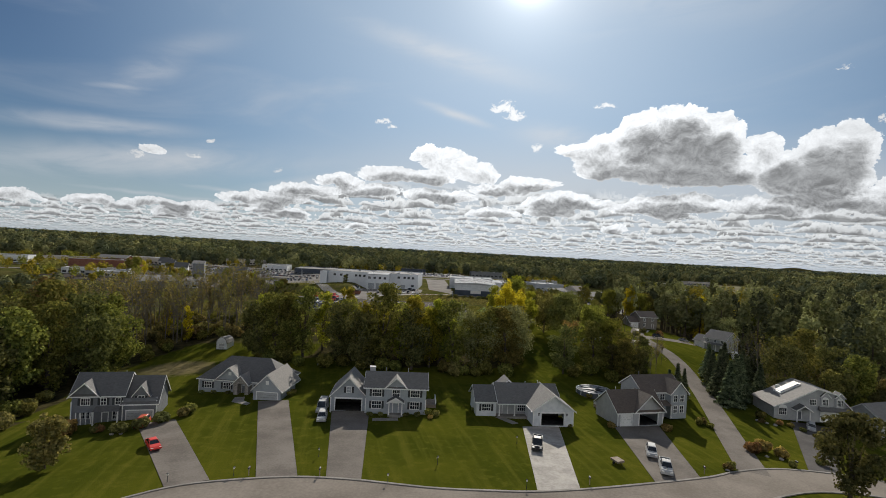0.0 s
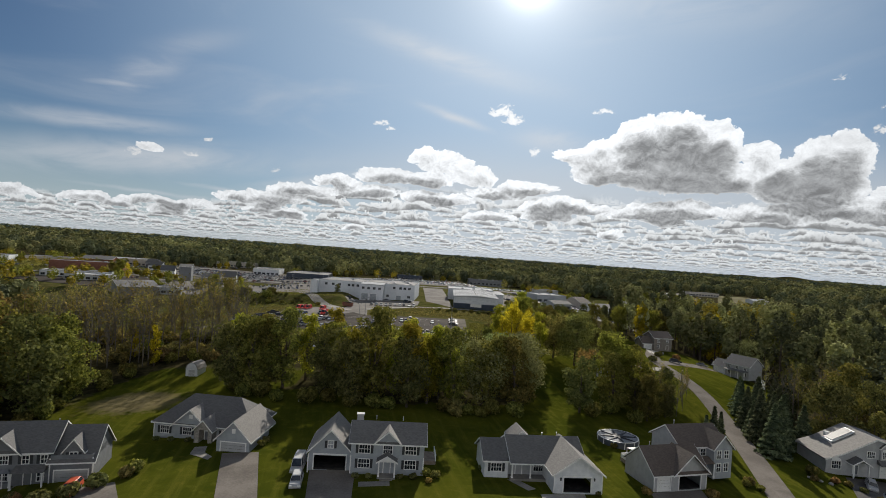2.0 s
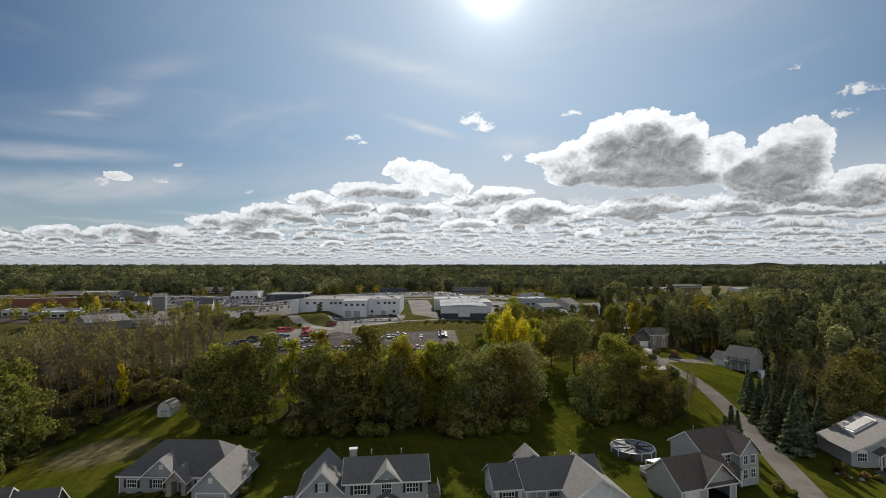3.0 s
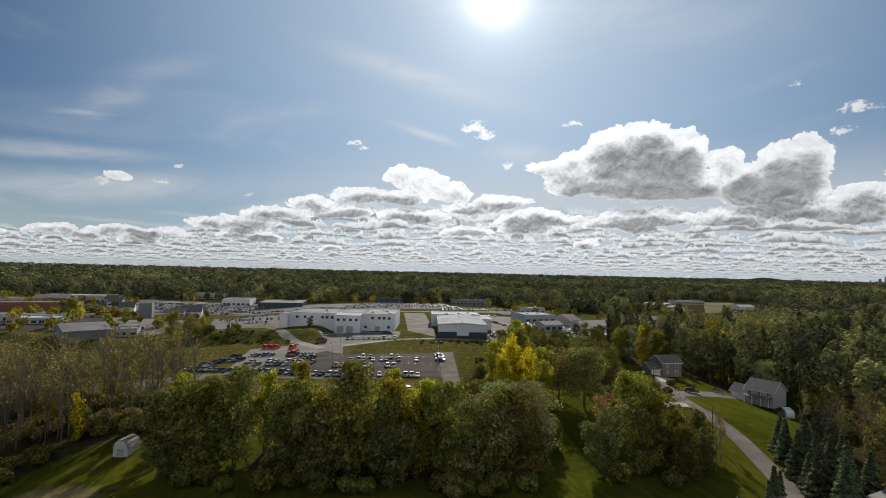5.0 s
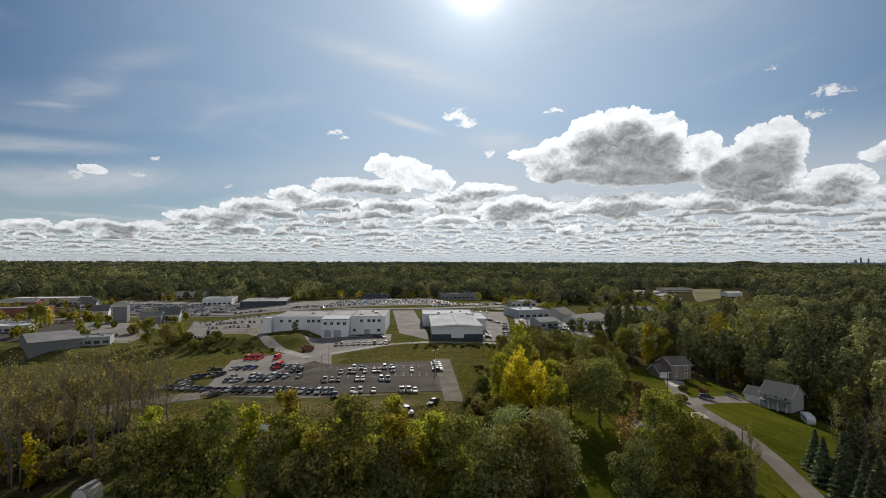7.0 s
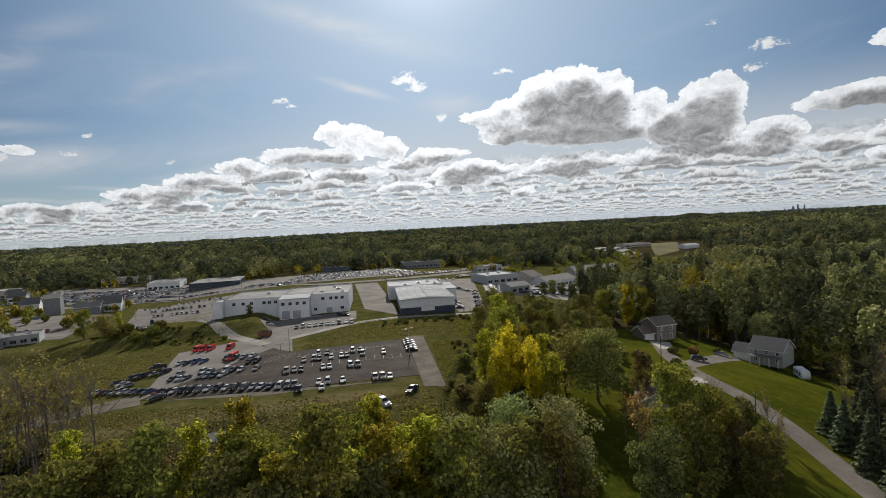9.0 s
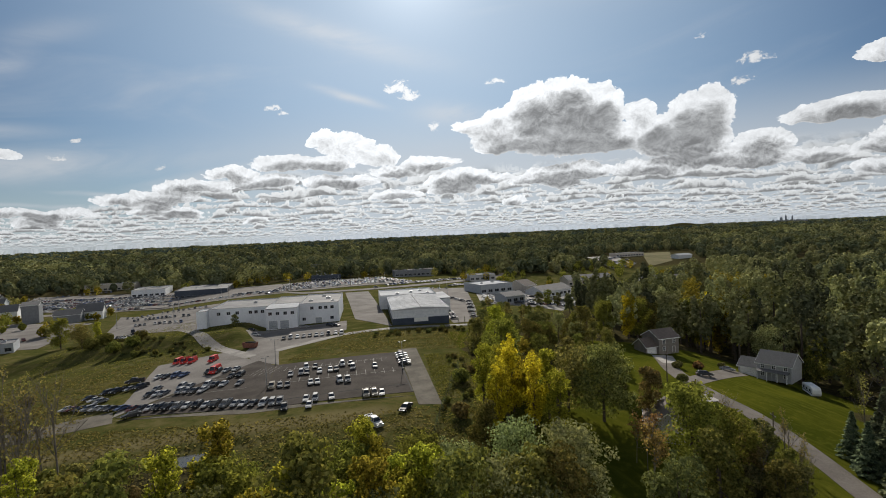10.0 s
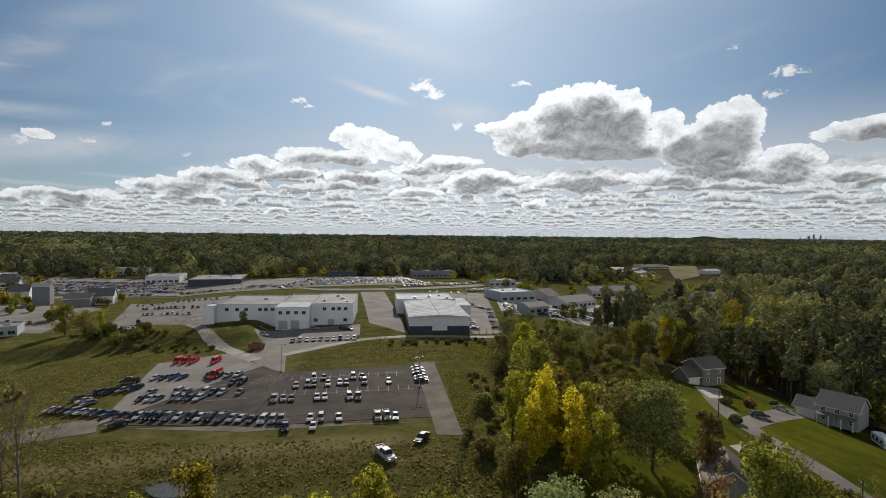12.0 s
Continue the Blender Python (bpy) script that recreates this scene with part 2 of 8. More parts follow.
lit = w.math("ADD", 6.4, w.math("MULTIPLY", w.math("POWER", near, 9.0), 3.6))
col = w.mix(1.0, sky.outputs[0], (0.335, 0.405, 0.485), "MULTIPLY")
col = w.mix(w.ramp(near, 0.66, 0.99, 0.0, 0.50), col, (4.0, 5.6, 7.2))
col = w.mix(cir, col, (5.9, 6.1, 6.4))
veil = w.math("MULTIPLY", w.ramp(up, 0.26, 0.10), w.ramp(az, -0.42, 0.05, 0.0, 0.78))
col = w.mix(veil, col, (5.3, 5.6, 6.0))
haze = w.ramp(up, 0.0, 0.13, 0.70, 0.0)
col = w.mix(haze, col, (4.5, 5.2, 6.0))
glow = w.vec(halo, halo, w.math("MULTIPLY", halo, 0.97))
col = w.mix(1.0, col, glow, "ADD")
for cv, sh in ((cov_a, shd_a), (cov_b, shd_b)):
    white2 = w.math("MULTIPLY", lit, w.math("MULTIPLY", sh, 0.86))
    col = w.mix(w.math("MULTIPLY", cv, band), col, w.vec(w.math("MULTIPLY", white2, 0.97), white2, w.math("MULTIPLY", white2, 1.02)))
white1 = w.math("MULTIPLY", lit, w.math("MAXIMUM", shade, 0.30))
col = w.mix(w.math("MULTIPLY", shreds, 0.92), col, w.vec(*(w.math("MULTIPLY", lit, w.math("ADD", k, w.math("MULTIPLY", torn, 0.30))) for k in (0.93, 0.95, 0.97))))
col = w.mix(cover, col, w.vec(w.math("MULTIPLY", white1, 0.97), white1, w.math("MULTIPLY", white1, 1.03)))
# unseen sunlit cumulus added to the sky behind the camera, to brighten shaded fronts
back = w.ramp(Y, 0.05, -0.35)
puffs = w.ramp(w.math("ADD", w.noise(way, 3.2, 6.0, 0.6), w.math("MULTIPLY", w.ramp(Z, 0.0, 0.5), -0.05)), 0.44, 0.54)
col = w.mix(w.math("MULTIPLY", w.math("MULTIPLY", back, puffs), w.ramp(Z, -0.02, 0.06)), col, (10.0, 9.8, 9.4))
bg = w.node("ShaderNodeBackground", Color=col, Strength=0.1)
w.t.links.new(bg.outputs[0], w.t.nodes.new("ShaderNodeOutputWorld").inputs[0])

# ---- materials ----
def surf(name, a, b, scale=1.0, rough=0.8, bump=0.0, metal=0.0, per_object=0.0, fine=9.0, per_island=0.0):
    """A two-scale mottled surface between the colours a and b; scale is in patches per metre."""
    m = bpy.data.materials.new(name)
    m.use_nodes = True
    n = Nodes(m.node_tree)
    pos = n.t.nodes.new("ShaderNodeNewGeometry")
    p = pos.outputs["Position"]
    big, small = n.noise(p, scale, 4.0), n.noise(p, scale * fine, 3.0)
    f = n.ramp(n.math("ADD", n.math("MULTIPLY", big, 0.65), n.math("MULTIPLY", small, 0.35)), 0.32, 0.68)
    c = n.mix(f, a, b)
    if per_object or per_island:
        src = n.t.nodes.new("ShaderNodeObjectInfo").outputs["Random"] if per_object else pos.outputs["Random Per Island"]
        k = per_object or per_island
        hs = n.node("ShaderNodeHueSaturation", Color=c, Value=n.ramp(src, 0, 1, 1 - k, 1 + k, False))
        c = hs.outputs[0]
    bs = n.node("ShaderNodeBsdfPrincipled", Base_Color=c, Roughness=n.ramp(small, 0.2, 0.8, max(rough - 0.1, 0.03), min(rough + 0.1, 1)), Metallic=metal)
    bs.inputs["Specular IOR Level"].default_value = 0.5 if rough < 0.7 else 0.12 if rough < 0.88 else 0.02
    if bump:
        bp = n.node("ShaderNodeBump", Height=small, Strength=0.6, Distance=bump)
        n.t.links.new(bp.outputs[0], bs.inputs["Normal"])
    n.t.links.new(bs.outputs[0], n.t.nodes.new("ShaderNodeOutputMaterial").inputs[0])
    return m


def leafy(name, a, b, glow=0.55, spread=0.35, hue=0.035, patch=0.35):
    """Leaves: light passes through them; colour varies from tree to tree and clump to clump."""
    m = bpy.data.materials.new(name)
    m.use_nodes = True
    n = Nodes(m.node_tree)
    geo, inf = n.t.nodes.new("ShaderNodeNewGeometry"), n.t.nodes.new("ShaderNodeObjectInfo")
    r, o = geo.outputs["Random Per Island"], inf.outputs["Random"]
    big = n.noise(geo.outputs["Position"], patch, 3.0)
    c = n.mix(n.ramp(n.math("ADD", n.math("MULTIPLY", big, 0.6), n.math("MULTIPLY", r, 0.4)), 0.25, 0.75), a, b)
    hs = n.node("ShaderNodeHueSaturation", Color=c, Hue=n.ramp(o, 0, 1, 0.5 - hue, 0.5 + hue * 0.6, False), Value=n.math("MULTIPLY", n.ramp(r, 0, 1, 1 - spread, 1 + spread, False), n.ramp(o, 0, 1, 0.8, 1.2, False)))
    c = hs.outputs[0]
    d = n.node("ShaderNodeBsdfDiffuse", Color=c)
    t = n.node("ShaderNodeBsdfTranslucent", Color=n.mix(1.0, c, (1.12, 1.1, 0.75), "MULTIPLY"))
    mx = n.node("ShaderNodeMixShader", Fac=glow)
    n.t.links.new(d.outputs[0], mx.inputs[1])
    n.t.links.new(t.outputs[0], mx.inputs[2])
    n.t.links.new(mx.outputs[0], n.t.nodes.new("ShaderNodeOutputMaterial").inputs[0])
    return m


def siding(name, a, b, pitch=0.2):
    """Painted clapboard: fine level laps and a little weathering."""
    m = bpy.data.materials.new(name)
    m.use_nodes = True
    n = Nodes(m.node_tree)
    tc = n.t.nodes.new("ShaderNodeTexCoord").outputs["Object"]
    z = n.node("ShaderNodeSeparateXYZ", Vector=tc).outputs[2]
    lap = n.math("FRACT", n.math("DIVIDE", z, pitch))
    c = n.mix(n.ramp(n.noise(tc, 0.8, 5.0), 0.3, 0.7), a, b)
    c = n.mix(n.ramp(lap, 0.0, 0.12, 0.35, 0.0), c, tuple(q * 0.6 for q in a))
    bp = n.node("ShaderNodeBump", Height=lap, Strength=0.7, Distance=0.015)
    bs = n.node("ShaderNodeBsdfPrincipled", Base_Color=c, Roughness=0.6)
    n.t.links.new(bp.outputs[0], bs.inputs["Normal"])
    n.t.links.new(bs.outputs[0], n.t.nodes.new("ShaderNodeOutputMaterial").inputs[0])
    return m


def shingle(name, a, b):
    """Asphalt shingles in courses, each tab a little lighter or darker."""
    m = bpy.data.materials.new(name)
    m.use_nodes = True
    n = Nodes(m.node_tree)
    tc = n.t.nodes.new("ShaderNodeTexCoord").outputs["Object"]
    s = n.node("ShaderNodeSeparateXYZ", Vector=tc)
    row = n.math("DIVIDE", s.outputs[2], 0.09)
    along = n.math("DIVIDE", n.math("ADD", s.outputs[0], s.outputs[1]), 0.33)
    cell = n.node("ShaderNodeTexWhiteNoise", Vector=n.vec(n.math("FLOOR", n.math("ADD", along, n.math("MULTIPLY", n.math("FLOOR", row), 0.37))), n.math("FLOOR", row)))
    c = n.mix(n.math("ADD", n.math("MULTIPLY", cell.outputs[0], 0.55), n.math("MULTIPLY", n.noise(tc, 0.5, 4.0), 0.45)), a, b)
    bp = n.node("ShaderNodeBump", Height=n.math("FRACT", row), Strength=0.5, Distance=0.012)
    bs = n.node("ShaderNodeBsdfPrincipled", Base_Color=c, Roughness=0.85)
    n.t.links.new(bp.outputs[0], bs.inputs["Normal"])
    n.t.links.new(bs.outputs[0], n.t.nodes.new("ShaderNodeOutputMaterial").inputs[0])
    return m


def car_paint():
    m = bpy.data.materials.new("car_paint")
    m.use_nodes = True
    n = Nodes(m.node_tree)
    c = n.t.nodes.new("ShaderNodeObjectInfo").outputs["Color"]
    dirt = n.noise(n.t.nodes.new("ShaderNodeTexCoord").outputs["Object"], 3.0, 4.0)
    bs = n.node("ShaderNodeBsdfPrincipled", Base_Color=n.mix(n.ramp(dirt, 0.4, 0.9, 0.0, 0.25), c, (0.2, 0.18, 0.15)), Roughness=0.55, Metallic=0.0, Coat_Weight=0.04)
    n.t.links.new(bs.outputs[0], n.t.nodes.new("ShaderNodeOutputMaterial").inputs[0])
    return m


M_LEAF = leafy("leaf_green", (0.122, 0.136, 0.038), (0.253, 0.238, 0.063), 0.32, 0.28)
M_LEAF_DARK = leafy("leaf_dark", (0.097, 0.108, 0.042), (0.189, 0.185, 0.065), 0.25, 0.28)
M_LEAF_WARM = leafy("leaf_warm", (0.170, 0.163, 0.064), (0.306, 0.257, 0.088), 0.35, 0.28)
M_LEAF_YELLOW = leafy("leaf_yellow", (0.36, 0.315, 0.03), (0.58, 0.48, 0.042), 0.6, 0.3, 0.006)
M_LEAF_LIME = leafy("leaf_lime", (0.207, 0.226, 0.034), (0.370, 0.348, 0.052), 0.66)
M_LEAF_SILVER = leafy("leaf_silver", (0.193, 0.228, 0.100), (0.373, 0.401, 0.182), 0.25, 0.25)
M_LEAF_RUST = leafy("leaf_rust", (0.205, 0.145, 0.060), (0.342, 0.223, 0.085), 0.4)
M_NEEDLE = leafy("needle", (0.069, 0.087, 0.051), (0.130, 0.151, 0.079), 0.2)
M_BARK = surf("bark", (0.07, 0.055, 0.042), (0.15, 0.125, 0.10), 2.0, 0.95, 0.02)
M_TWIG = surf("twig", (0.120, 0.105, 0.090), (0.224, 0.202, 0.176), 0.6, 0.95)
M_ASPHALT = surf("asphalt", (0.052, 0.045, 0.039), (0.094, 0.082, 0.072), 0.12, 0.9, 0.004, fine=18)
M_ASPHALT_OLD = surf("asphalt_worn", (0.15, 0.138, 0.125), (0.25, 0.232, 0.212), 0.10, 0.9, 0.004, fine=22)
M_STREET = surf("street_asphalt", (0.175, 0.152, 0.128), (0.275, 0.243, 0.208), 0.10, 0.9, 0.004, fine=22)
M_DRIVE_NEW = surf("driveway_sealed", (0.088, 0.083, 0.079), (0.146, 0.137, 0.130), 0.15, 0.9, 0.004, fine=20)
M_DRIVE = surf("driveway_asphalt", (0.135, 0.120, 0.105), (0.225, 0.202, 0.178), 0.15, 0.9, 0.004, fine=20)
M_CONCRETE = surf("concrete", (0.18, 0.168, 0.15), (0.30, 0.28, 0.255), 0.25, 0.85, 0.003)
M_DRIVE_PALE = surf("driveway_concrete", (0.28, 0.26, 0.235), (0.46, 0.43, 0.39), 0.35, 0.85, 0.003, fine=6)
M_GRAVEL = surf("gravel", (0.10, 0.09, 0.075), (0.19, 0.172, 0.142), 0.2, 0.95, 0.02, fine=25)
M_PAINT = surf("road_paint", (0.16, 0.155, 0.14), (0.32, 0.31, 0.28), 2.0, 0.7)
M_TRIM = surf("white_trim", (0.72, 0.72, 0.70), (0.82, 0.82, 0.80), 0.7, 0.5)
M_GLASS = surf("window_glass", (0.018, 0.022, 0.028), (0.045, 0.052, 0.062), 0.6, 0.12)
M_SHUT = surf("shutter_paint", (0.018, 0.02, 0.025), (0.035, 0.037, 0.042), 1.0, 0.5)
M_DARK = surf("dark_interior", (0.02, 0.02, 0.02), (0.045, 0.042, 0.04), 0.8, 0.9)
M_SIDE_BLUE = siding("siding_bluegrey", (0.30, 0.325, 0.35), (0.36, 0.385, 0.41))
M_SIDE_GREY = siding("siding_grey", (0.36, 0.365, 0.37), (0.43, 0.435, 0.44))
M_SIDE_DARK = siding("siding_slate", (0.14, 0.15, 0.165), (0.19, 0.20, 0.215))
M_SIDE_WHITE = siding("siding_white", (0.56, 0.58, 0.60), (0.70, 0.71, 0.72))
M_SIDE_TAN = siding("siding_tan", (0.40, 0.36, 0.31), (0.50, 0.46, 0.40))
# tan siding darkened: the shade of a backlit front put into its colour
M_SIDE_TAN_SHADED = siding("siding_brown", (0.17, 0.15, 0.13), (0.23, 0.205, 0.18))
M_SHINGLE = shingle("shingle_grey", (0.085, 0.083, 0.082), (0.15, 0.147, 0.143))
M_SHINGLE_PALE = shingle("shingle_weathered", (0.16, 0.15, 0.14), (0.27, 0.255, 0.235))
M_SHINGLE_BROWN = shingle("shingle_brown", (0.085, 0.066, 0.054), (0.15, 0.12, 0.10))
M_STONE = surf("stone_veneer", (0.22, 0.20, 0.18), (0.42, 0.39, 0.35), 3.0, 0.9, 0.03)
M_BRICK = surf("brick_red", (0.17, 0.075, 0.055), (0.26, 0.13, 0.095), 1.0, 0.9, 0.01)
M_STUCCO = surf("white_stucco", (0.60, 0.62, 0.65), (0.74, 0.76, 0.79), 0.12, 0.8, 0.004)
M_ROOF_WHITE = surf("white_roof", (0.38, 0.39, 0.40), (0.58, 0.585, 0.59), 0.08, 0.9, fine=14)
M_ROOF_GREY = surf("grey_flat_roof", (0.14, 0.14, 0.14), (0.25, 0.245, 0.24), 0.08, 0.8, fine=14)
M_BLUE = surf("dark_blue_cladding", (0.022, 0.035, 0.06), (0.04, 0.055, 0.085), 0.3, 0.5)
M_METAL = surf("galvanised_metal", (0.34, 0.35, 0.36), (0.46, 0.47, 0.48), 0.5, 0.45, metal=0.5)
M_DECK = surf("deck_wood", (0.22, 0.17, 0.13), (0.36, 0.30, 0.24), 1.2, 0.85, 0.005)
M_RUBBER = surf("tyre_rubber", (0.014, 0.014, 0.014), (0.03, 0.03, 0.03), 4.0, 0.85)
M_RIM = surf("rim_alloy", (0.40, 0.40, 0.41), (0.55, 0.55, 0.56), 3.0, 0.35, metal=0.8)
M_LAMP = surf("lamp_glass", (0.65, 0.64, 0.60), (0.80, 0.79, 0.75), 3.0, 0.3)
M_TAIL = surf("tail_light", (0.30, 0.015, 0.012), (0.45, 0.03, 0.02), 3.0, 0.3)
M_BLACK = surf("black_plastic", (0.02, 0.02, 0.022), (0.04, 0.04, 0.043), 3.0, 0.5)
M_POOL = surf("pool_cover", (0.16, 0.17, 0.18), (0.38, 0.39, 0.40), 0.45, 0.7)
M_POOL_WALL = surf("pool_wall", (0.05, 0.06, 0.075), (0.10, 0.115, 0.135), 0.7, 0.6)
M_SOLAR = surf("solar_glass", (0.03, 0.033, 0.04), (0.06, 0.064, 0.072), 1.5, 0.55)
M_WATER = surf("pond_water", (0.03, 0.028, 0.018), (0.05, 0.046, 0.03), 0.2, 0.3)
M_WEED = leafy("weeds", (0.095, 0.090, 0.030), (0.19, 0.165, 0.066), 0.5, 0.3)
M_GRASS = leafy("grass_tuft", (0.09, 0.10, 0.026), (0.17, 0.165, 0.05), 0.5, 0.3)
M_CAR = car_paint()
# far greens are bluer and less yellow: distance haze put into their colour
M_LEAF_FAR = leafy("leaf_far", (0.146, 0.163, 0.074), (0.252, 0.255, 0.115), 0.08, 0.08, 0.014, 0.05)
M_LEAF_FAR_WARM = leafy("leaf_far_warm", (0.219, 0.228, 0.106), (0.342, 0.332, 0.144), 0.08, 0.08, 0.014, 0.05)
M_LEAF_FAR_DARK = leafy("leaf_far_dark", (0.075, 0.089, 0.052), (0.135, 0.146, 0.083), 0.08, 0.08, 0.014, 0.05)
M_LEAF_FAR_PALE = leafy("leaf_far_pale", (0.296, 0.316, 0.142), (0.445, 0.444, 0.191), 0.08, 0.10, 0.014, 0.05)
M_LEAF_BRONZE = leafy("leaf_bronze", (0.142, 0.158, 0.059), (0.269, 0.257, 0.087), 0.32)
M_LEAF_GOLD = leafy("leaf_gold", (0.28, 0.245, 0.050), (0.46, 0.38, 0.062), 0.2, 0.12, 0.01, 0.08)
M_LEAF_FRESH = leafy("leaf_fresh", (0.135, 0.150, 0.036), (0.25, 0.25, 0.055), 0.5, 0.3, 0.012)
# dark blue-green for the farthest trees: air haze put into the leaf colour
M_LEAF_HAZED = leafy("leaf_horizon", (0.057, 0.080, 0.069), (0.095, 0.125, 0.098), 0.08, 0.1, 0.03, 0.01)
M_DRY = surf("dry_field", (0.115, 0.105, 0.052), (0.185, 0.165, 0.085), 0.03, 0.95, fine=12)
M_FAR = surf("far_concrete", (0.20, 0.22, 0.25), (0.30, 0.32, 0.35), 0.02, 0.9)


def ground_material():
    """Mown lawn, rough meadow and bare soil, blended by the sheet's own cover values."""
    m = bpy.data.materials.new("ground_cover")
    m.use_nodes = True
    n = Nodes(m.node_tree)
    p = n.t.nodes.new("ShaderNodeNewGeometry").outputs["Position"]

    def attr(name):
        a = n.t.nodes.new("ShaderNodeAttribute")
        a.attribute_name = name
        return a.outputs["Fac"]

    a, b, c = n.noise(p, 0.045, 5.0, 0.6), n.noise(p, 0.5, 4.0, 0.6), n.noise(p, 6.0, 3.0)
    lawn = n.mix(n.ramp(a, 0.35, 0.68), (0.047, 0.057, 0.006), (0.090, 0.092, 0.010))
    sx = n.node("ShaderNodeSeparateXYZ", Vector=p)
    mown = n.noise(n.vec(n.math("ADD", n.math("MULTIPLY", sx.outputs[0], 0.55), n.math("MULTIPLY", sx.outputs[1], 0.12)), n.math("MULTIPLY", sx.outputs[1], 0.035)), 1.0, 3.0, 0.6)
    lawn = n.mix(n.ramp(mown, 0.46, 0.72, 0.0, 0.40), lawn, (0.150, 0.138, 0.022))
    lawn = n.mix(n.ramp(b, 0.48, 0.78, 0.0, 0.55), lawn, (0.145, 0.132, 0.020))
    lawn = n.mix(n.ramp(c, 0.35, 0.7, 0.0, 0.45), lawn, (0.035, 0.05, 0.010))
    mead = n.mix(n.ramp(a, 0.38, 0.62), (0.066, 0.070, 0.020), (0.112, 0.098, 0.036))
    mead = n.mix(n.ramp(b, 0.42, 0.66), mead, (0.076, 0.082, 0.023))
    tall = n.noise(n.vec(sx.outputs[0], n.math("MULTIPLY", sx.outputs[1], 1.6)), 0.13, 5.0, 0.65, 0.6)
    mead = n.mix(n.ramp(tall, 0.50, 0.66, 0.0, 0.8), mead, (0.148, 0.126, 0.055))
    mead = n.mix(n.ramp(tall, 0.47, 0.34, 0.0, 0.8), mead, (0.042, 0.054, 0.015))
    mead = n.mix(n.ramp(c, 0.4, 0.7, 0.0, 0.5), mead, (0.054, 0.050, 0.019))
    wood = n.mix(n.ramp(b, 0.35, 0.65), (0.035, 0.032, 0.016), (0.07, 0.06, 0.028))
    dry = n.mix(n.ramp(b, 0.35, 0.65), (0.20, 0.165, 0.085), (0.13, 0.11, 0.05))
    edge = n.math("MULTIPLY", n.math("SUBTRACT", b, 0.5), 0.9)
    col = n.mix(n.ramp(n.math("ADD", attr("meadow"), edge), 0.4, 0.6), lawn, mead)
    col = n.mix(n.ramp(n.math("ADD", attr("dry"), edge), 0.35, 0.75), col, dry)
    col = n.mix(n.ramp(n.math("ADD", attr("woods"), edge), 0.4, 0.6), col, wood)
    bp = n.node("ShaderNodeBump", Height=c, Strength=0.8, Distance=0.06)
    bs = n.node("ShaderNodeBsdfPrincipled", Base_Color=col, Roughness=0.95)
    bs.inputs["Specular IOR Level"].default_value = 0.0
    n.t.links.new(bp.outputs[0], bs.inputs["Normal"])
    n.t.links.new(bs.outputs[0], n.t.nodes.new("ShaderNodeOutputMaterial").inputs[0])
    return m

# ---- geometry helpers ----
class Geo:
    """Collects solid shapes of one part."""

    def __init__(self):
        self.v, self.f = [], []

    def add(self, verts, faces):
        k = len(self.v)
        self.v += verts
        self.f += [tuple(i + k for i in f) for f in faces]
        return self

    def box(self, x0, x1, y0, y1, z0, z1):
        return self.add([(x, y, z) for z in (z0, z1) for x, y in ((x0, y0), (x1, y0), (x1, y1), (x0, y1))],
                        [(3, 2, 1, 0), (4, 5, 6, 7), (0, 1, 5, 4), (1, 2, 6, 5), (2, 3, 7, 6), (3, 0, 4, 7)])

    def frustum(self, lo, hi, z0, z1):
        """lo, hi: (x0, x1, y0, y1) below and above."""
        c = [(lo[0], lo[2], z0), (lo[1], lo[2], z0), (lo[1], lo[3], z0), (lo[0], lo[3], z0), (hi[0], hi[2], z1), (hi[1], hi[2], z1), (hi[1], hi[3], z1), (hi[0], hi[3], z1)]
        return self.add(c, [(3, 2, 1, 0), (4, 5, 6, 7), (0, 1, 5, 4), (1, 2, 6, 5), (2, 3, 7, 6), (3, 0, 4, 7)])

    def prism(self, prof, a0, a1, axis="y"):
        """A profile of (across, z) points drawn out along an axis from a0 to a1."""
        n = len(prof)
        put = (lambda p, a: (p[0], a, p[1])) if axis == "y" else (lambda p, a: (a, p[0], p[1]))
        verts = [put(p, a0) for p in prof] + [put(p, a1) for p in prof]
        faces = [tuple(range(n)), tuple(range(2 * n - 1, n - 1, -1))] + [(i + n, (i + 1) % n + n, (i + 1) % n, i) for i in range(n)]
        return self.add(verts, faces)

    def tube(self, p, q, r0, r1, sides=6):
        p, q = Vector(p), Vector(q)
        d = (q - p).normalized()
        a = d.orthogonal().normalized()
        b = d.cross(a)
        ring = [(a * math.cos(t) + b * math.sin(t)) for t in (2 * math.pi * i / sides for i in range(sides))]
        return self.add([tuple(p + r * r0) for r in ring] + [tuple(q + r * r1) for r in ring],
                        [(i, (i + 1) % sides, (i + 1) % sides + sides, i + sides) for i in range(sides)] + [tuple(range(sides - 1, -1, -1)), tuple(range(sides, 2 * sides))])

    def mesh(self, name, mat):
        me = bpy.data.meshes.new(name)
        me.from_pydata(self.v, [], self.f)
        bm = bmesh.new()
        bm.from_mesh(me)
        bmesh.ops.recalc_face_normals(bm, faces=bm.faces)
        bm.to_mesh(me)
        bm.free()
        me.materials.append(mat)
        return me


def part(name, geo, mat, parent, label=""):
    ob = new(name, geo if isinstance(geo, bpy.types.Mesh) else geo.mesh(name, mat))
    ob.parent = parent
    return tagged(ob, label)


def piece(name, mesh, parent, m):
    ob = new(name, mesh)
    ob.parent, ob.matrix_basis = parent, m
    return ob


def thing(name, m, label, category, group="", kind=""):
    ob = new(name)
    ob.empty_display_size, ob.matrix_basis = 0.5, m
    return tagged(ob, label, category, group, kind)


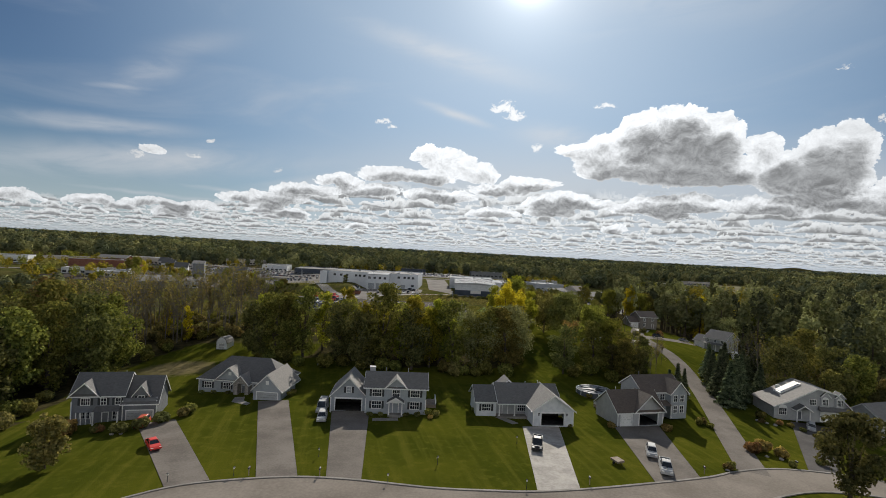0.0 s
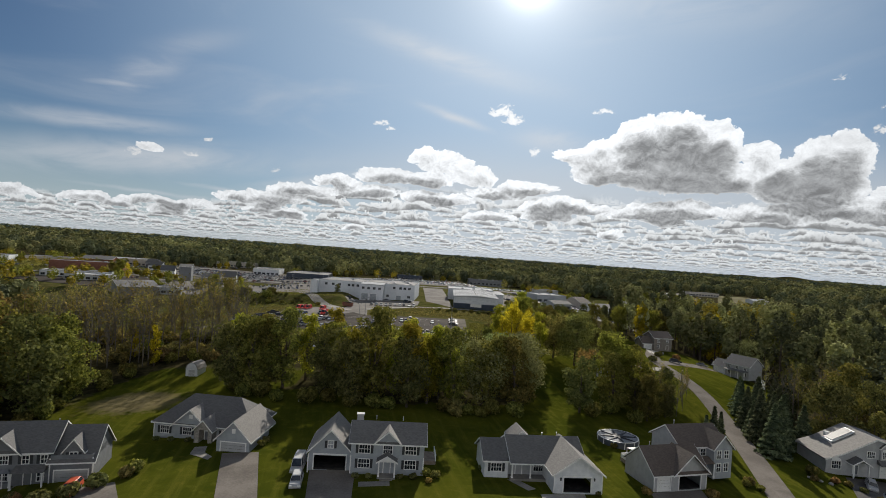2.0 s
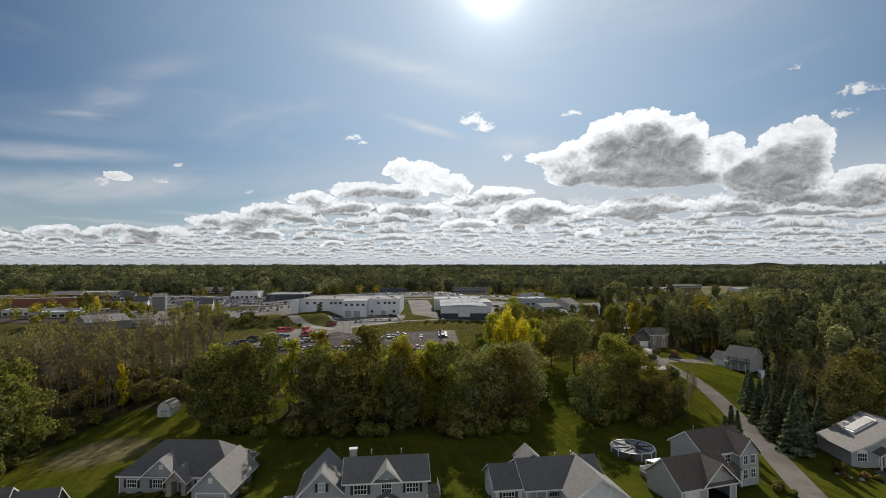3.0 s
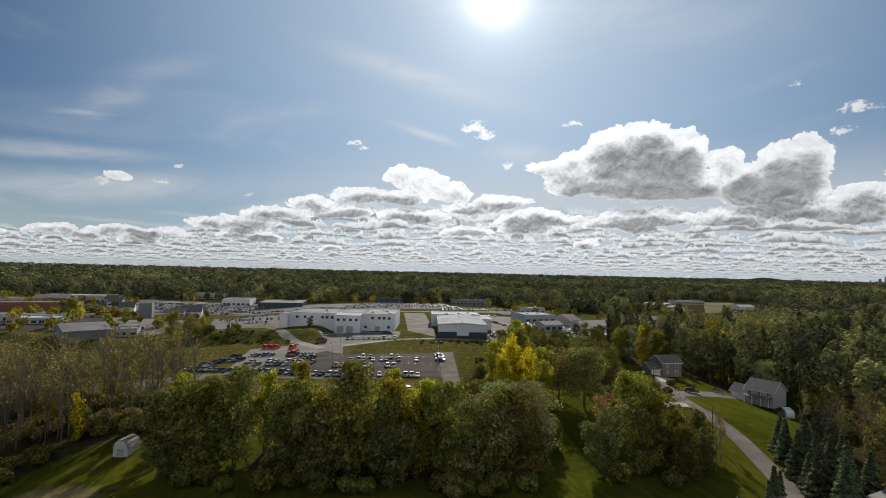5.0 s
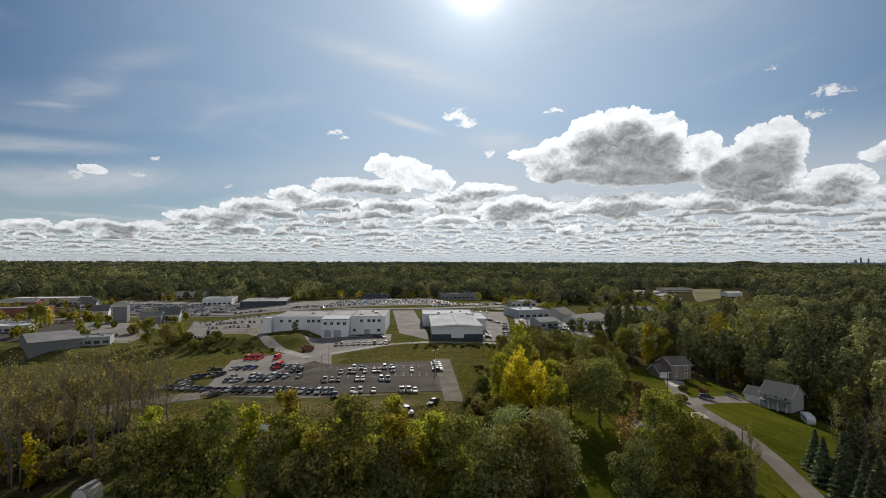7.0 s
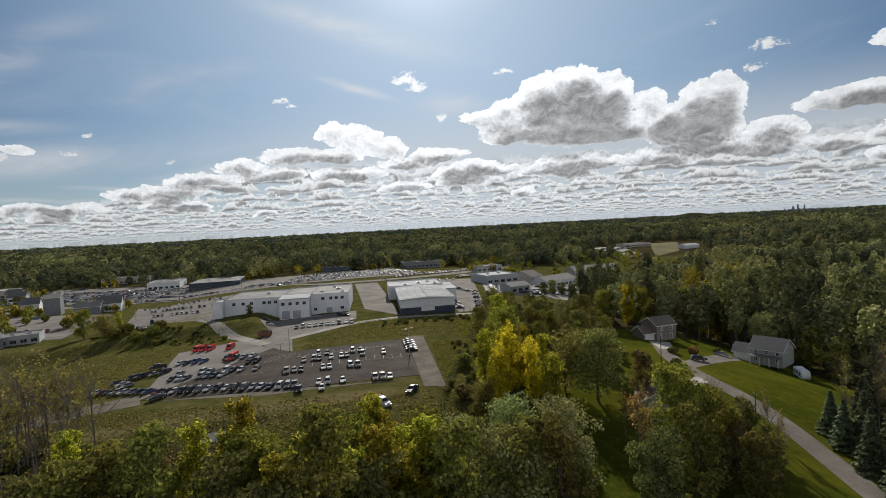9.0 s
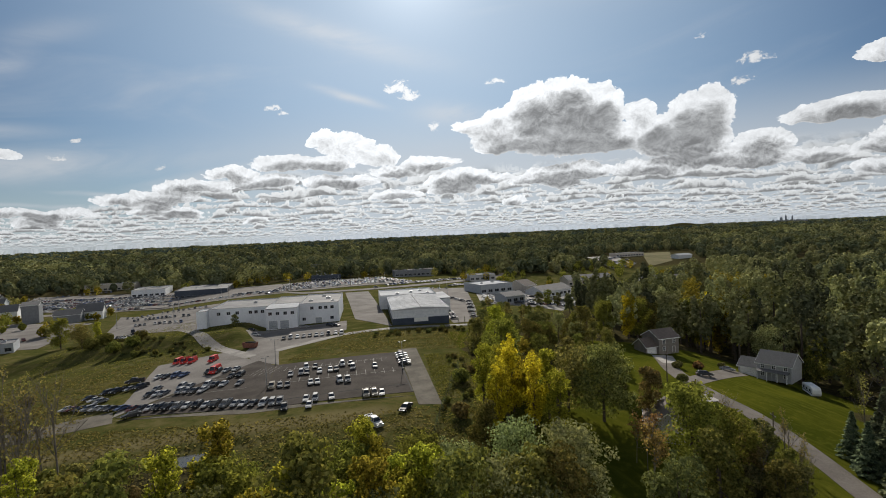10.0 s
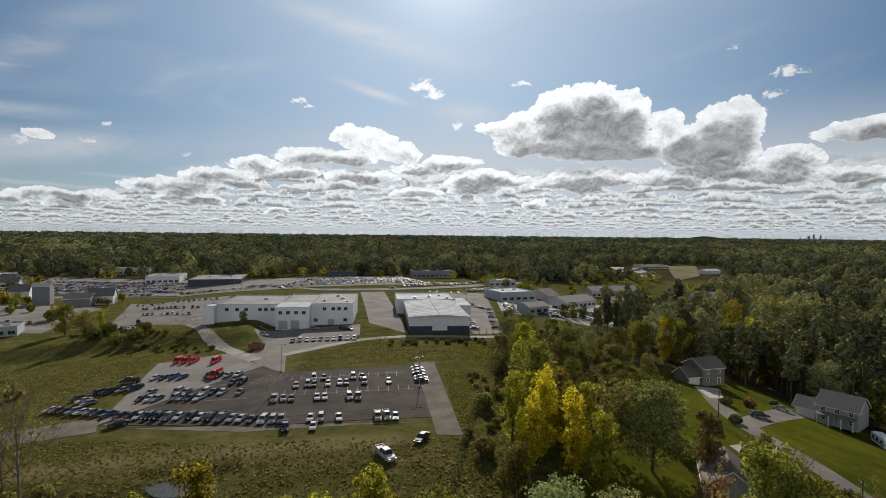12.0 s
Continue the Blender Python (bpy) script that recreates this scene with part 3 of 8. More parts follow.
# ---- ground ----
RISE = ((-500, 0), (75, 0), (125, 0), (162, 1.5), (185, 4.4), (206, 7.0), (238, 7.8), (275, 8.5), (325, 8.8), (412, 8.8), (560, 6.2), (875, 0.0), (9000, 0))
RY, RZ = np.array([a for a, _ in RISE], float), np.array([b for _, b in RISE], float)


def smooth(v, a, b):
    t = np.clip((np.asarray(v, float) - a) / (b - a), 0, 1)
    return t * t * (3 - 2 * t)


def ground_z(x, y):
    """Height of the terrain."""
    x, y = np.asarray(x, float), np.asarray(y, float)
    h = sum(np.interp(y + d, RY, RZ) for d in (-8, -4, 0, 4, 8)) / 5
    ax = np.minimum(np.abs(x), 162)
    fade = np.clip(1 - (y - 412) / 375, 0, 1)
    h = h - (0.00056 * ax ** 2 + np.where(x > 0, 0.00128, 0.00024) * np.maximum(ax - 81, 0) ** 2) * fade
    # embankment of the upper car park, and the hollow of the pond
    h = h + 4.2 * smooth(x, -48, -60) * smooth(y + 0.35 * x, 285, 302) * (1 - smooth(y, 440, 560))
    return h - 1.1 * np.exp(-(((x + 40) / 9) ** 2 + ((y - 202) / 5) ** 2) ** 2)


def gz(x, y):
    return float(ground_z(x, y))


def axis_steps(lo, hi, a, b, fine, grow):
    mid = list(np.arange(a, b + 0.01, fine))
    left, right, s = [], [], fine
    p = a
    while p > lo:
        s *= grow
        p -= s
        left.append(max(p, lo))
    p, s = b, fine
    while p < hi:
        s *= grow
        p += s
        right.append(min(p, hi))
    return np.array(left[::-1] + mid + right)


def inside(poly, x, y):
    """Which of the points lie in the polygon."""
    x, y = np.asarray(x, float), np.asarray(y, float)
    r = np.zeros(np.broadcast(x, y).shape, bool)
    for (x0, y0), (x1, y1) in zip(poly, poly[1:] + poly[:1]):
        if y0 != y1:
            r ^= ((y0 > y) != (y1 > y)) & (x < (x1 - x0) * (y - y0) / (y1 - y0) + x0)
    return r


WOODS = {
    "left": [(-175, 95), (-84, 100), (-88, 128), (-93, 150), (-84, 172), (-72, 182), (-40, 176), (-36, 196), (-70, 205), (-175, 215)],
    "middle": [(-40, 160), (-8, 152), (24, 156), (28, 172), (14, 186), (-10, 186), (-34, 190)],
    "right": [(80, 276), (125, 274), (150, 225), (200, 170), (420, 180), (420, 420), (250, 440), (150, 420), (80, 330)],
    "east": [(92, 150), (100, 175), (112, 188), (124, 206), (150, 205), (220, 150), (190, 120), (140, 162), (118, 160)],
    "gap": [(30, 230), (70, 262), (80, 300), (62, 360), (44, 318), (28, 262)],
}
xs, ys = axis_steps(-4200, 4600, -210, 230, 2.5, 1.16), axis_steps(-700, 4800, 40, 430, 2.5, 1.16)
gx, gy = np.meshgrid(xs, ys)
cols, rows_n = len(xs), len(ys)
idx = np.arange(cols * rows_n).reshape(rows_n, cols)
quads = np.stack([idx[:-1, :-1], idx[:-1, 1:], idx[1:, 1:], idx[1:, :-1]], -1).reshape(-1, 4)
me = bpy.data.meshes.new("ground")
me.from_pydata(np.stack([gx, gy, ground_z(gx, gy)], -1).reshape(-1, 3).tolist(), [], quads.tolist())
me.materials.append(ground_material())
me.shade_smooth()
meadow = np.clip(np.maximum.reduce([smooth(gy, 168, 182) * (1 - smooth(gx, 22, 34)), smooth(gy, 292, 305), smooth(gx, -84, -94) * smooth(gy, 85, 110)]), 0, 1)
dry = np.exp(-(((gx + 74) / 13) ** 2 + ((gy - 148) / 10) ** 2)) + 0.7 * np.exp(-((gy - 212) / 7) ** 2) * smooth(gx, 8, -5)
woods = np.zeros_like(gx)
for poly in WOODS.values():
    woods = np.maximum(woods, inside(poly, gx, gy))
woods = np.maximum(woods, smooth(gy, 640, 700))
for nm, val in (("meadow", meadow), ("dry", dry), ("woods", woods)):
    me.attributes.new(nm, "FLOAT", "POINT").data.foreach_set("value", val.astype(np.float32).ravel())
tagged(new("ground", me), "mown lawns, rough meadow and woodland soil", "ground", kind="structure")


def strip(name, left, right, mat, label, category="road", lift=0.06, across=4, step=3.0, kind="structure"):
    """A paved strip between two edge lines of equal point count, laid on the terrain."""
    L, R = [np.array(e, float) for e in (left, right)]
    out = []
    for i in range(len(L) - 1):
        n = max(1, int(max(np.linalg.norm(L[i + 1] - L[i]), np.linalg.norm(R[i + 1] - R[i])) / step))
        for j in range(n + (i == len(L) - 2)):
            out.append((L[i] + (L[i + 1] - L[i]) * j / n, R[i] + (R[i + 1] - R[i]) * j / n))
    v, f = [], []
    for a, b in out:
        for k in range(across + 1):
            q = a + (b - a) * k / across
            v.append((q[0], q[1], gz(*q) + lift))
    w1 = across + 1
    for i in range(len(out) - 1):
        for k in range(across):
            f.append((i * w1 + k, i * w1 + k + 1, (i + 1) * w1 + k + 1, (i + 1) * w1 + k))
    # skirts give the slab its thickness
    rim = [i * w1 for i in range(len(out))] + [(len(out) - 1) * w1 + k for k in range(1, w1)] + [i * w1 + across for i in range(len(out) - 2, -1, -1)] + [k for k in range(across - 1, 0, -1)]
    base = len(v)
    v += [(v[i][0], v[i][1], v[i][2] - lift - 0.15) for i in rim]
    f += [(rim[i], rim[(i + 1) % len(rim)], base + (i + 1) % len(rim), base + i) for i in range(len(rim))]
    m2 = bpy.data.meshes.new(name)
    m2.from_pydata(v, [], f)
    m2.materials.append(mat)
    return tagged(new(name, m2), label, category, kind=kind)


def ribbon(name, centre, width, mat, label, category="road", lift=0.06, across=3, step=3.0, kind="structure"):
    c = np.array(centre, float)
    d = np.gradient(c, axis=0)
    d /= np.linalg.norm(d, axis=1)[:, None]
    s = np.stack([-d[:, 1], d[:, 0]], -1) * width / 2
    return strip(name, c + s, c - s, mat, label, category, lift, across, step, kind)


def curve_through(pts, n=8):
    """Catmull-Rom points through a few plan points."""
    p = np.array([pts[0]] + list(pts) + [pts[-1]], float)
    out = []
    for i in range(1, len(p) - 2):
        for t in np.linspace(0, 1, n, endpoint=False):
            out.append(0.5 * (2 * p[i] + (p[i + 1] - p[i - 1]) * t + (2 * p[i - 1] - 5 * p[i] + 4 * p[i + 1] - p[i + 2]) * t ** 2 + (3 * p[i] - p[i - 1] - 3 * p[i + 1] + p[i + 2]) * t ** 3))
    return out + [p[-2]]


# the curved street in front, its kerbs, and the lane that leaves it
edge = [(-62, 58), (-48, 67), (-38, 75), (-30, 77.8), (-21, 79.4), (-12, 79.2), (0, 77.7), (9, 77.9), (16, 78.6), (25, 81), (36, 85), (48, 90), (55, 94), (63, 97.6), (72, 99.6), (84, 100), (110, 98), (150, 90)]
edge = np.array(curve_through(edge, 5))
d = np.gradient(edge, axis=0)
d /= np.linalg.norm(d, axis=1)[:, None]
nrm = np.stack([d[:, 1], -d[:, 0]], -1)
strip("street", edge, edge + nrm * 8.6, M_STREET, "worn grey asphalt street curving past the front lawns")
for a, b in ((-0.45, 0.0), (8.6, 9.05)):
    strip("kerb", edge + nrm * a, edge + nrm * b, M_CONCRETE, "pale concrete kerb along the street", "kerb", 0.17, 1)
lane = curve_through([(59, 95), (65.3, 113), (72.6, 134), (79.5, 156), (83.5, 172), (86, 186), (86.5, 197), (85.5, 209), (86.5, 222), (89.5, 234), (94.5, 246), (97, 252)])
ribbon("lane", lane, 5.6, M_DRIVE, "grey asphalt lane leading back between the lawns", lift=0.07)


def slab(name, quad, mat, label, category="driveway", lift=0.08):
    a, b, c, d2 = quad
    return strip(name, [a, d2], [b, c], mat, label, category, lift, 5, 2.5)


slab("driveway", [(-38.5, 75.2), (-33.2, 78), (-52.5, 105.5), (-58.5, 102.5)], M_DRIVE, "dark asphalt driveway up to the slate house")
slab("driveway", [(-26.6, 79), (-20.4, 79.6), (-33.6, 119.2), (-40.2, 118.2)], M_DRIVE, "long dark asphalt driveway of the ranch house")
slab("driveway", [(-16, 79.3), (-10.6, 79.2), (-14.2, 113.5), (-22.2, 112.5)], M_DRIVE, "dark asphalt driveway of the blue-grey colonial")
slab("driveway", [(16.4, 79), (23.4, 80.8), (26.6, 110.2), (18.6, 108.4)], M_DRIVE_PALE, "pale streaked concrete driveway")
slab("driveway", [(37.2, 85.4), (46.6, 89.6), (51, 117.5), (39.6, 113.5)], M_DRIVE, "asphalt driveway widening towards the garages")
slab("driveway", [(72.4, 99.5), (79.2, 100), (108, 141), (94.5, 137.5)], M_DRIVE_NEW, "dark asphalt driveway beside the contemporary house")
slab("driveway", [(92, 243), (97.5, 243), (104, 256), (95, 255)], M_DRIVE_PALE, "pale driveway in front of a brown-roofed house")
slab("driveway", [(88, 219), (90, 227), (117.5, 244), (118.5, 236.5)], M_DRIVE, "grey driveway leading to a white colonial")
slab("driveway", [(72, 203), (72, 208), (84, 211), (84, 206)], M_DRIVE_PALE, "short pale driveway off the lane")

# the lower car park and the ways round it
slab("car_park", [(-33, 224), (6.2, 224), (6, 268), (-35, 266)], M_ASPHALT, "dark asphalt car park with faded stall lines", "car park", 0.09)
slab("car_park", [(-71, 234), (-33.1, 224), (-35.1, 266), (-42, 276)], M_ASPHALT, "dark asphalt car park packed with vehicles", "car park", 0.088)
slab("car_park", [(-72, 234.5), (-42.2, 275), (-58, 298), (-80, 292)], M_ASPHALT_OLD, "worn asphalt yard where red vans stand", "car park", 0.085)
slab("gravel_apron", [(6.3, 214), (12, 213), (13, 272), (6.3, 272)], M_GRAVEL, "pale gravel apron beside the car park", "gravel", 0.05)
slab("gravel_apron", [(-71, 232), (-36, 221.5), (6, 221), (-33, 224)], M_GRAVEL, "gravel verge below the parked cars", "gravel", 0.052)
slab("gravel_track", [(-100, 226), (-70, 230), (-74, 240), (-104, 236)], M_GRAVEL, "gravel patch at the end of the car park", "gravel", 0.05)
strip("service_yard", [(-43, 275), (-50, 290), (-49, 312), (-56, 328), (-50, 334)], [(-34, 266.5), (-37, 290), (-20, 306), (-12, 318), (-12, 342)], M_ASPHALT_OLD, "worn asphalt service yard in front of the loading doors", "yard", 0.07, 6)
ribbon("access_road", curve_through([(-46, 284), (-57, 300), (-70, 318), (-82, 340), (-92, 356)]), 5.0, M_CONCRETE, "pale concrete access road up the embankment", lift=0.09)
ribbon("access_road", curve_through([(-38, 289), (-26, 298), (-12, 308), (2, 312), (9, 313), (38, 313), (52, 318)]), 4.2, M_CONCRETE, "pale concrete path curving below the warehouse", lift=0.09)
slab("upper_car_park", [(-140, 385), (-78, 340), (-100, 470), (-178, 505)], M_ASPHALT_OLD, "grey upper car park on the embankment", "car park", 0.12)
slab("warehouse_yard", [(36, 318), (50, 322), (80, 490), (40, 480)], M_ASPHALT_OLD, "asphalt yard beside the white warehouse", "car park", 0.12)
slab("warehouse_yard", [(-8, 345), (8, 318), (3, 480), (-14, 480)], M_ASPHALT_OLD, "asphalt passage between the two buildings", "car park", 0.11)
ribbon("main_road", curve_through([(-420, 470), (-300, 535), (-215, 552), (-140, 545), (-60, 512), (0, 497), (60, 530), (120, 600), (180, 690), (260, 800)]), 13, M_ASPHALT_OLD, "busy main road past the dealerships", lift=0.3, step=8)
slab("dealer_lot", [(-300, 575), (-60, 528), (-80, 640), (-330, 690)], M_ASPHALT_OLD, "dealership forecourt full of cars", "car park", 0.35)
slab("dealer_lot", [(-59, 526), (50, 545), (30, 625), (-79, 638)], M_ASPHALT_OLD, "dealership forecourt with long rows of cars", "car park", 0.36)
slab("shop_lot", [(66, 385), (112, 372), (200, 560), (96, 540)], M_CONCRETE, "pale concrete forecourt round the repair shops", "car park", 0.2)
slab("shop_lot", [(120, 400), (205, 460), (225, 520), (160, 520)], M_CONCRETE, "pale forecourt beside the long low buildings", "car park", 0.24)
slab("dry_field", [(350, 665), (412, 712), (520, 880), (468, 885)], M_DRY, "tan dry field beyond the motel", "field", 0.4)
slab("far_lot", [(300, 665), (345, 690), (390, 840), (350, 845)], M_CONCRETE, "pale lot behind the motel", "car park", 0.4)
slab("old_yard", [(-225, 400), (-175, 395), (-185, 480), (-265, 510)], M_ASPHALT_OLD, "empty asphalt yard by the side street", "car park", 0.2)
slab("old_yard", [(-330, 420), (-226, 400), (-266, 512), (-360, 540)], M_ASPHALT, "dark asphalt lot on the far side", "car park", 0.2)

# faded stall lines, crack seams and the pond
def paint(quads, name, label, mat=M_PAINT, lift=0.115):
    g = Geo()
    for x0, y0, x1, y1, wd in quads:
        dx, dy = x1 - x0, y1 - y0
        ln = math.hypot(dx, dy)
        sx, sy = -dy / ln * wd / 2, dx / ln * wd / 2
        n = max(1, int(ln / 3))
        for i in range(n):
            a, b = i / n, (i + 1) / n
            pts = [(x0 + dx * a + sx, y0 + dy * a + sy), (x0 + dx * b + sx, y0 + dy * b + sy), (x0 + dx * b - sx, y0 + dy * b - sy), (x0 + dx * a - sx, y0 + dy * a - sy)]
            g.add([(x, y, gz(x, y) + lift) for x, y in pts], [(0, 1, 2, 3)])
    ob = new(name, g.mesh(name, mat))
    return tagged(ob, label, "road marking", kind="stuff")


lines = [(-33, 258, 2, 261, 0.16), (-69, 258, -42, 258, 0.2), (-66, 246, -40, 244, 0.14), (-32, 244, 4, 245, 0.12)]
lines += [(x, 243.5, x, 249, 0.11) for x in np.arange(-31, 4, 2.8)] + [(x, 257, x + 0.3, 262, 0.11) for x in np.arange(-31, 2, 2.8)]
lines += [(-42 + i * 1.6, 256, -39 + i * 1.6, 264, 0.12) for i in range(5)]
paint(lines, "stall_lines", "faded white stall lines on dark asphalt")
paint([(6.0, 224, 5.6, 246, 0.3), (5.6, 246, 5.9, 268, 0.2), (-31, 228.5, 6, 231, 0.35), (-68, 231, -36, 226, 0.25)], "tar_seams", "black tar seams across the car park", M_RUBBER, 0.112)
n = 40
ring = [(-40 + 8.6 * math.cos(t) * (1 + 0.12 * math.sin(3 * t)), 202 + 5.0 * math.sin(t) * (1 + 0.15 * math.cos(2 * t))) for t in (2 * math.pi * i / n for i in range(n))]
zw = gz(-40, 202) + 0.2
pond = bpy.data.meshes.new("pond")
pond.from_pydata([(x, y, zw) for x, y in ring] + [(x, y, zw - 0.5) for x, y in ring], [], [tuple(range(n))] + [(i, (i + 1) % n, n + (i + 1) % n, n + i) for i in range(n)])
pond.materials.append(M_WATER)
tagged(new("pond", pond), "small dark still pond in the meadow", "pond", kind="structure")

# ---- trees ----
def leaf_cloud(name, centres, normals, size, rng, mat, bend=0.25, jitter=0.3):
    """Leaf clumps: small folded quads at the centres, facing roughly along the normals."""
    n = len(centres)
    nr = normals + rng.normal(0, jitter, (n, 3))
    nr /= np.linalg.norm(nr, axis=1)[:, None]
    a = np.cross(nr, rng.normal(0, 1, (n, 3)))
    a /= np.linalg.norm(a, axis=1)[:, None]
    b = np.cross(nr, a)
    s = size * rng.uniform(0.55, 1.35, (n, 1))
    v = np.stack([centres - a * s * 0.5, centres + b * s * 0.42 + nr * s * bend, centres + a * s * 0.5, centres - b * s * 0.42 + nr * s * bend], 1).reshape(-1, 3)
    m = bpy.data.meshes.new(name)
    m.vertices.add(len(v))
    m.vertices.foreach_set("co", v.astype(np.float32).ravel())
    m.loops.add(4 * n)
    m.loops.foreach_set("vertex_index", np.arange(4 * n, dtype=np.int32))
    m.polygons.add(n)
    m.polygons.foreach_set("loop_start", np.arange(0, 4 * n, 4, dtype=np.int32))
    m.update(calc_edges=True)
    m.materials.append(mat)
    return m


def lobes_to_points(lobes, n, rng, inner=0.55):
    lob = np.array(lobes)
    area = (lob[:, 3] * lob[:, 4] * lob[:, 5]) ** (2 / 3)
    k = rng.choice(len(lob), n, p=area / area.sum())
    d = rng.normal(0, 1, (n, 3))
    d /= np.linalg.norm(d, axis=1)[:, None]
    r = rng.uniform(inner, 1.06, (n, 1)) ** 0.6
    return lob[k, :3] + d * r * lob[k, 3:], d


def tufted(lobes, n, rng, per=9, fill=0.28):
    """Leaves gathered into tufts on the outer side of each lobe, with shaded gaps between, round a sparse core."""
    tuft = []
    for x, y, z, a, b, c in lobes:
        d = rng.normal(0, 1, (per, 3)) + (0, 0, 0.35)
        d /= np.linalg.norm(d, axis=1)[:, None]
        for e in d:
            k = rng.uniform(0.26, 0.46)
            tuft.append((x + e[0] * a * 0.78, y + e[1] * b * 0.78, z + e[2] * c * 0.78, a * k, b * k, c * k * 0.8))
    t = np.array(tuft)
    area = (t[:, 3] * t[:, 4] * t[:, 5]) ** (2 / 3)
    m = int(n * (1 - fill))
    k = rng.choice(len(t), m, p=area / area.sum())
    d = rng.normal(0, 1, (m, 3)) + (0, 0, 0.45)
    d /= np.linalg.norm(d, axis=1)[:, None]
    c = t[k, :3] + d * rng.uniform(0.6, 1.08, (m, 1)) * t[k, 3:]
    c2, d2 = lobes_to_points([(x, y, z, a * 0.72, b * 0.72, c3 * 0.72) for x, y, z, a, b, c3 in lobes], n - m, rng, 0.3)
    return np.concatenate([c, c2]), np.concatenate([d, d2])


def broad_tree(seed, height, width, mat, leaves=5600, size=0.56, base=0.02, lobes=20, tall=1.0):
    """Meshes of a broad-leaved tree: trunk with limbs, and a lobed crown."""
    rng = np.random.default_rng(seed)
    crown = []
    for i in range(lobes):
        f = rng.uniform(0.0, 1.0)
        z = height * (base + 0.08 + (0.90 - base) * f)
        reach = width / 2 * math.sin(math.pi * min(0.97, 0.20 + 0.72 * f)) ** 0.7
        a = i * 2.4 + rng.uniform(-0.5, 0.5)
        r = reach * rng.uniform(0.35, 0.75)
        s = width * rng.uniform(0.13, 0.22)
        crown.append((r * math.cos(a), r * math.sin(a), min(z, height - s), s, s, s * rng.uniform(0.8, 1.15) * tall))
    crown.append((0, 0, height * 0.55, width * 0.27, width * 0.27, height * 0.34))
    crown.append((0, 0, height * 0.22, width * 0.30, width * 0.30, height * 0.18))
    c, nr = tufted(crown, leaves, rng)
    g = Geo()
    lean = rng.uniform(-0.3, 0.3, 2)
    top = (lean[0], lean[1], height * 0.62)
    g.tube((0, 0, -0.4), (lean[0] * 0.4, lean[1] * 0.4, height * 0.3), height * 0.021, height * 0.015, 8)
    g.tube((lean[0] * 0.4, lean[1] * 0.4, height * 0.3), top, height * 0.015, height * 0.005, 6)
    for x, y, z, s, *_ in crown[: min(8, lobes)]:
        g.tube((lean[0] * 0.4, lean[1] * 0.4, height * rng.uniform(0.2, 0.4)), (x * 0.9, y * 0.9, z), height * 0.008, height * 0.002, 5)
    return g.mesh("trunk", M_BARK), leaf_cloud("crown", c, nr, size, rng, mat)


def bare_tree(seed, height, width, mat, leaves=350, twig=M_TWIG):
    """A thin tree that has shed most leaves: forked limbs and twigs."""
    rng = np.random.default_rng(seed)
    g, tips = Geo(), []

    def grow(p, d, ln, r, depth):
        q = p + d * ln
        g.tube(p, q, r, r * 0.55, 5 if depth == 0 else 3)
        tips.append(tuple(q))
        if depth < 3:
            for _ in range((9, 5, 4)[depth]):
                k = rng.uniform(0.35, 1.0)
                e = (d + Vector(rng.normal(0, 0.42, 3)) + Vector((0, 0, 0.25))).normalized()
                grow(p + d * ln * k, e, ln * rng.uniform(0.32, 0.5), r * 0.42, depth + 1)

    grow(Vector((0, 0, -0.3)), Vector((rng.uniform(-0.05, 0.05), rng.uniform(-0.05, 0.05), 1)).normalized(), height * 0.68, height * 0.008, 0)
    t = np.array(tips)
    t[:, :2] *= width / max(1.0, np.abs(t[:, :2]).max() * 2)
    c = t[rng.integers(0, len(t), leaves)] + rng.normal(0, 0.45, (leaves, 3))
    return g.mesh("trunk", twig), leaf_cloud("crown", c, rng.normal(0, 1, (leaves, 3)), 0.42, rng, mat)


def conifer(seed, height, width, mat=M_NEEDLE, leaves=1500):
    rng = np.random.default_rng(seed)
    f = rng.uniform(0.05, 1.0, leaves) ** 1.25
    tier = np.floor(f * 16) / 16
    a = rng.uniform(0, 2 * math.pi, leaves)
    r = width / 2 * (1.02 - f) * rng.uniform(0.35, 1.0, leaves) ** 0.5 * (0.8 + 0.25 * np.sin(a * 3 + tier * 40))
    z = height * (0.6 * f + 0.4 * tier) - 0.12 * r + 0.4
    c = np.stack([r * np.cos(a), r * np.sin(a), z], -1)
    nr = np.stack([np.cos(a) * 0.5, np.sin(a) * 0.5, np.full(leaves, 0.9)], -1)
    g = Geo().tube((0, 0, -0.3), (0, 0, height * 0.97), height * 0.022, 0.02, 7)
    return g.mesh("trunk", M_BARK), leaf_cloud("crown", c, nr, height * 0.07, rng, mat, -0.2)


def shrub(seed, height, width, mat, leaves=420, size=0.42):
    rng = np.random.default_rng(seed)
    lob = [(width * 0.28 * math.cos(i * 2.3) * rng.uniform(0.3, 1), width * 0.28 * math.sin(i * 2.3) * rng.uniform(0.3, 1), height * rng.uniform(0.35, 0.62), width * 0.27, width * 0.27, height * 0.36) for i in range(6)]
    c, nr = lobes_to_points(lob, leaves, rng)
    c[:, 2] = np.maximum(c[:, 2], 0.06)
    g = Geo()
    for i in range(4):
        g.tube((0, 0, -0.1), (width * 0.2 * math.cos(i * 1.6), width * 0.2 * math.sin(i * 1.6), height * 0.6), 0.05, 0.02, 4)
    return g.mesh("stem", M_BARK), leaf_cloud("foliage", c, nr, size, rng, mat)


KINDS, PROTO = {}, {}


def kind(name, make, label, category="tree", obj="tree", group=""):
    KINDS[name] = (make, label, category, obj, group)


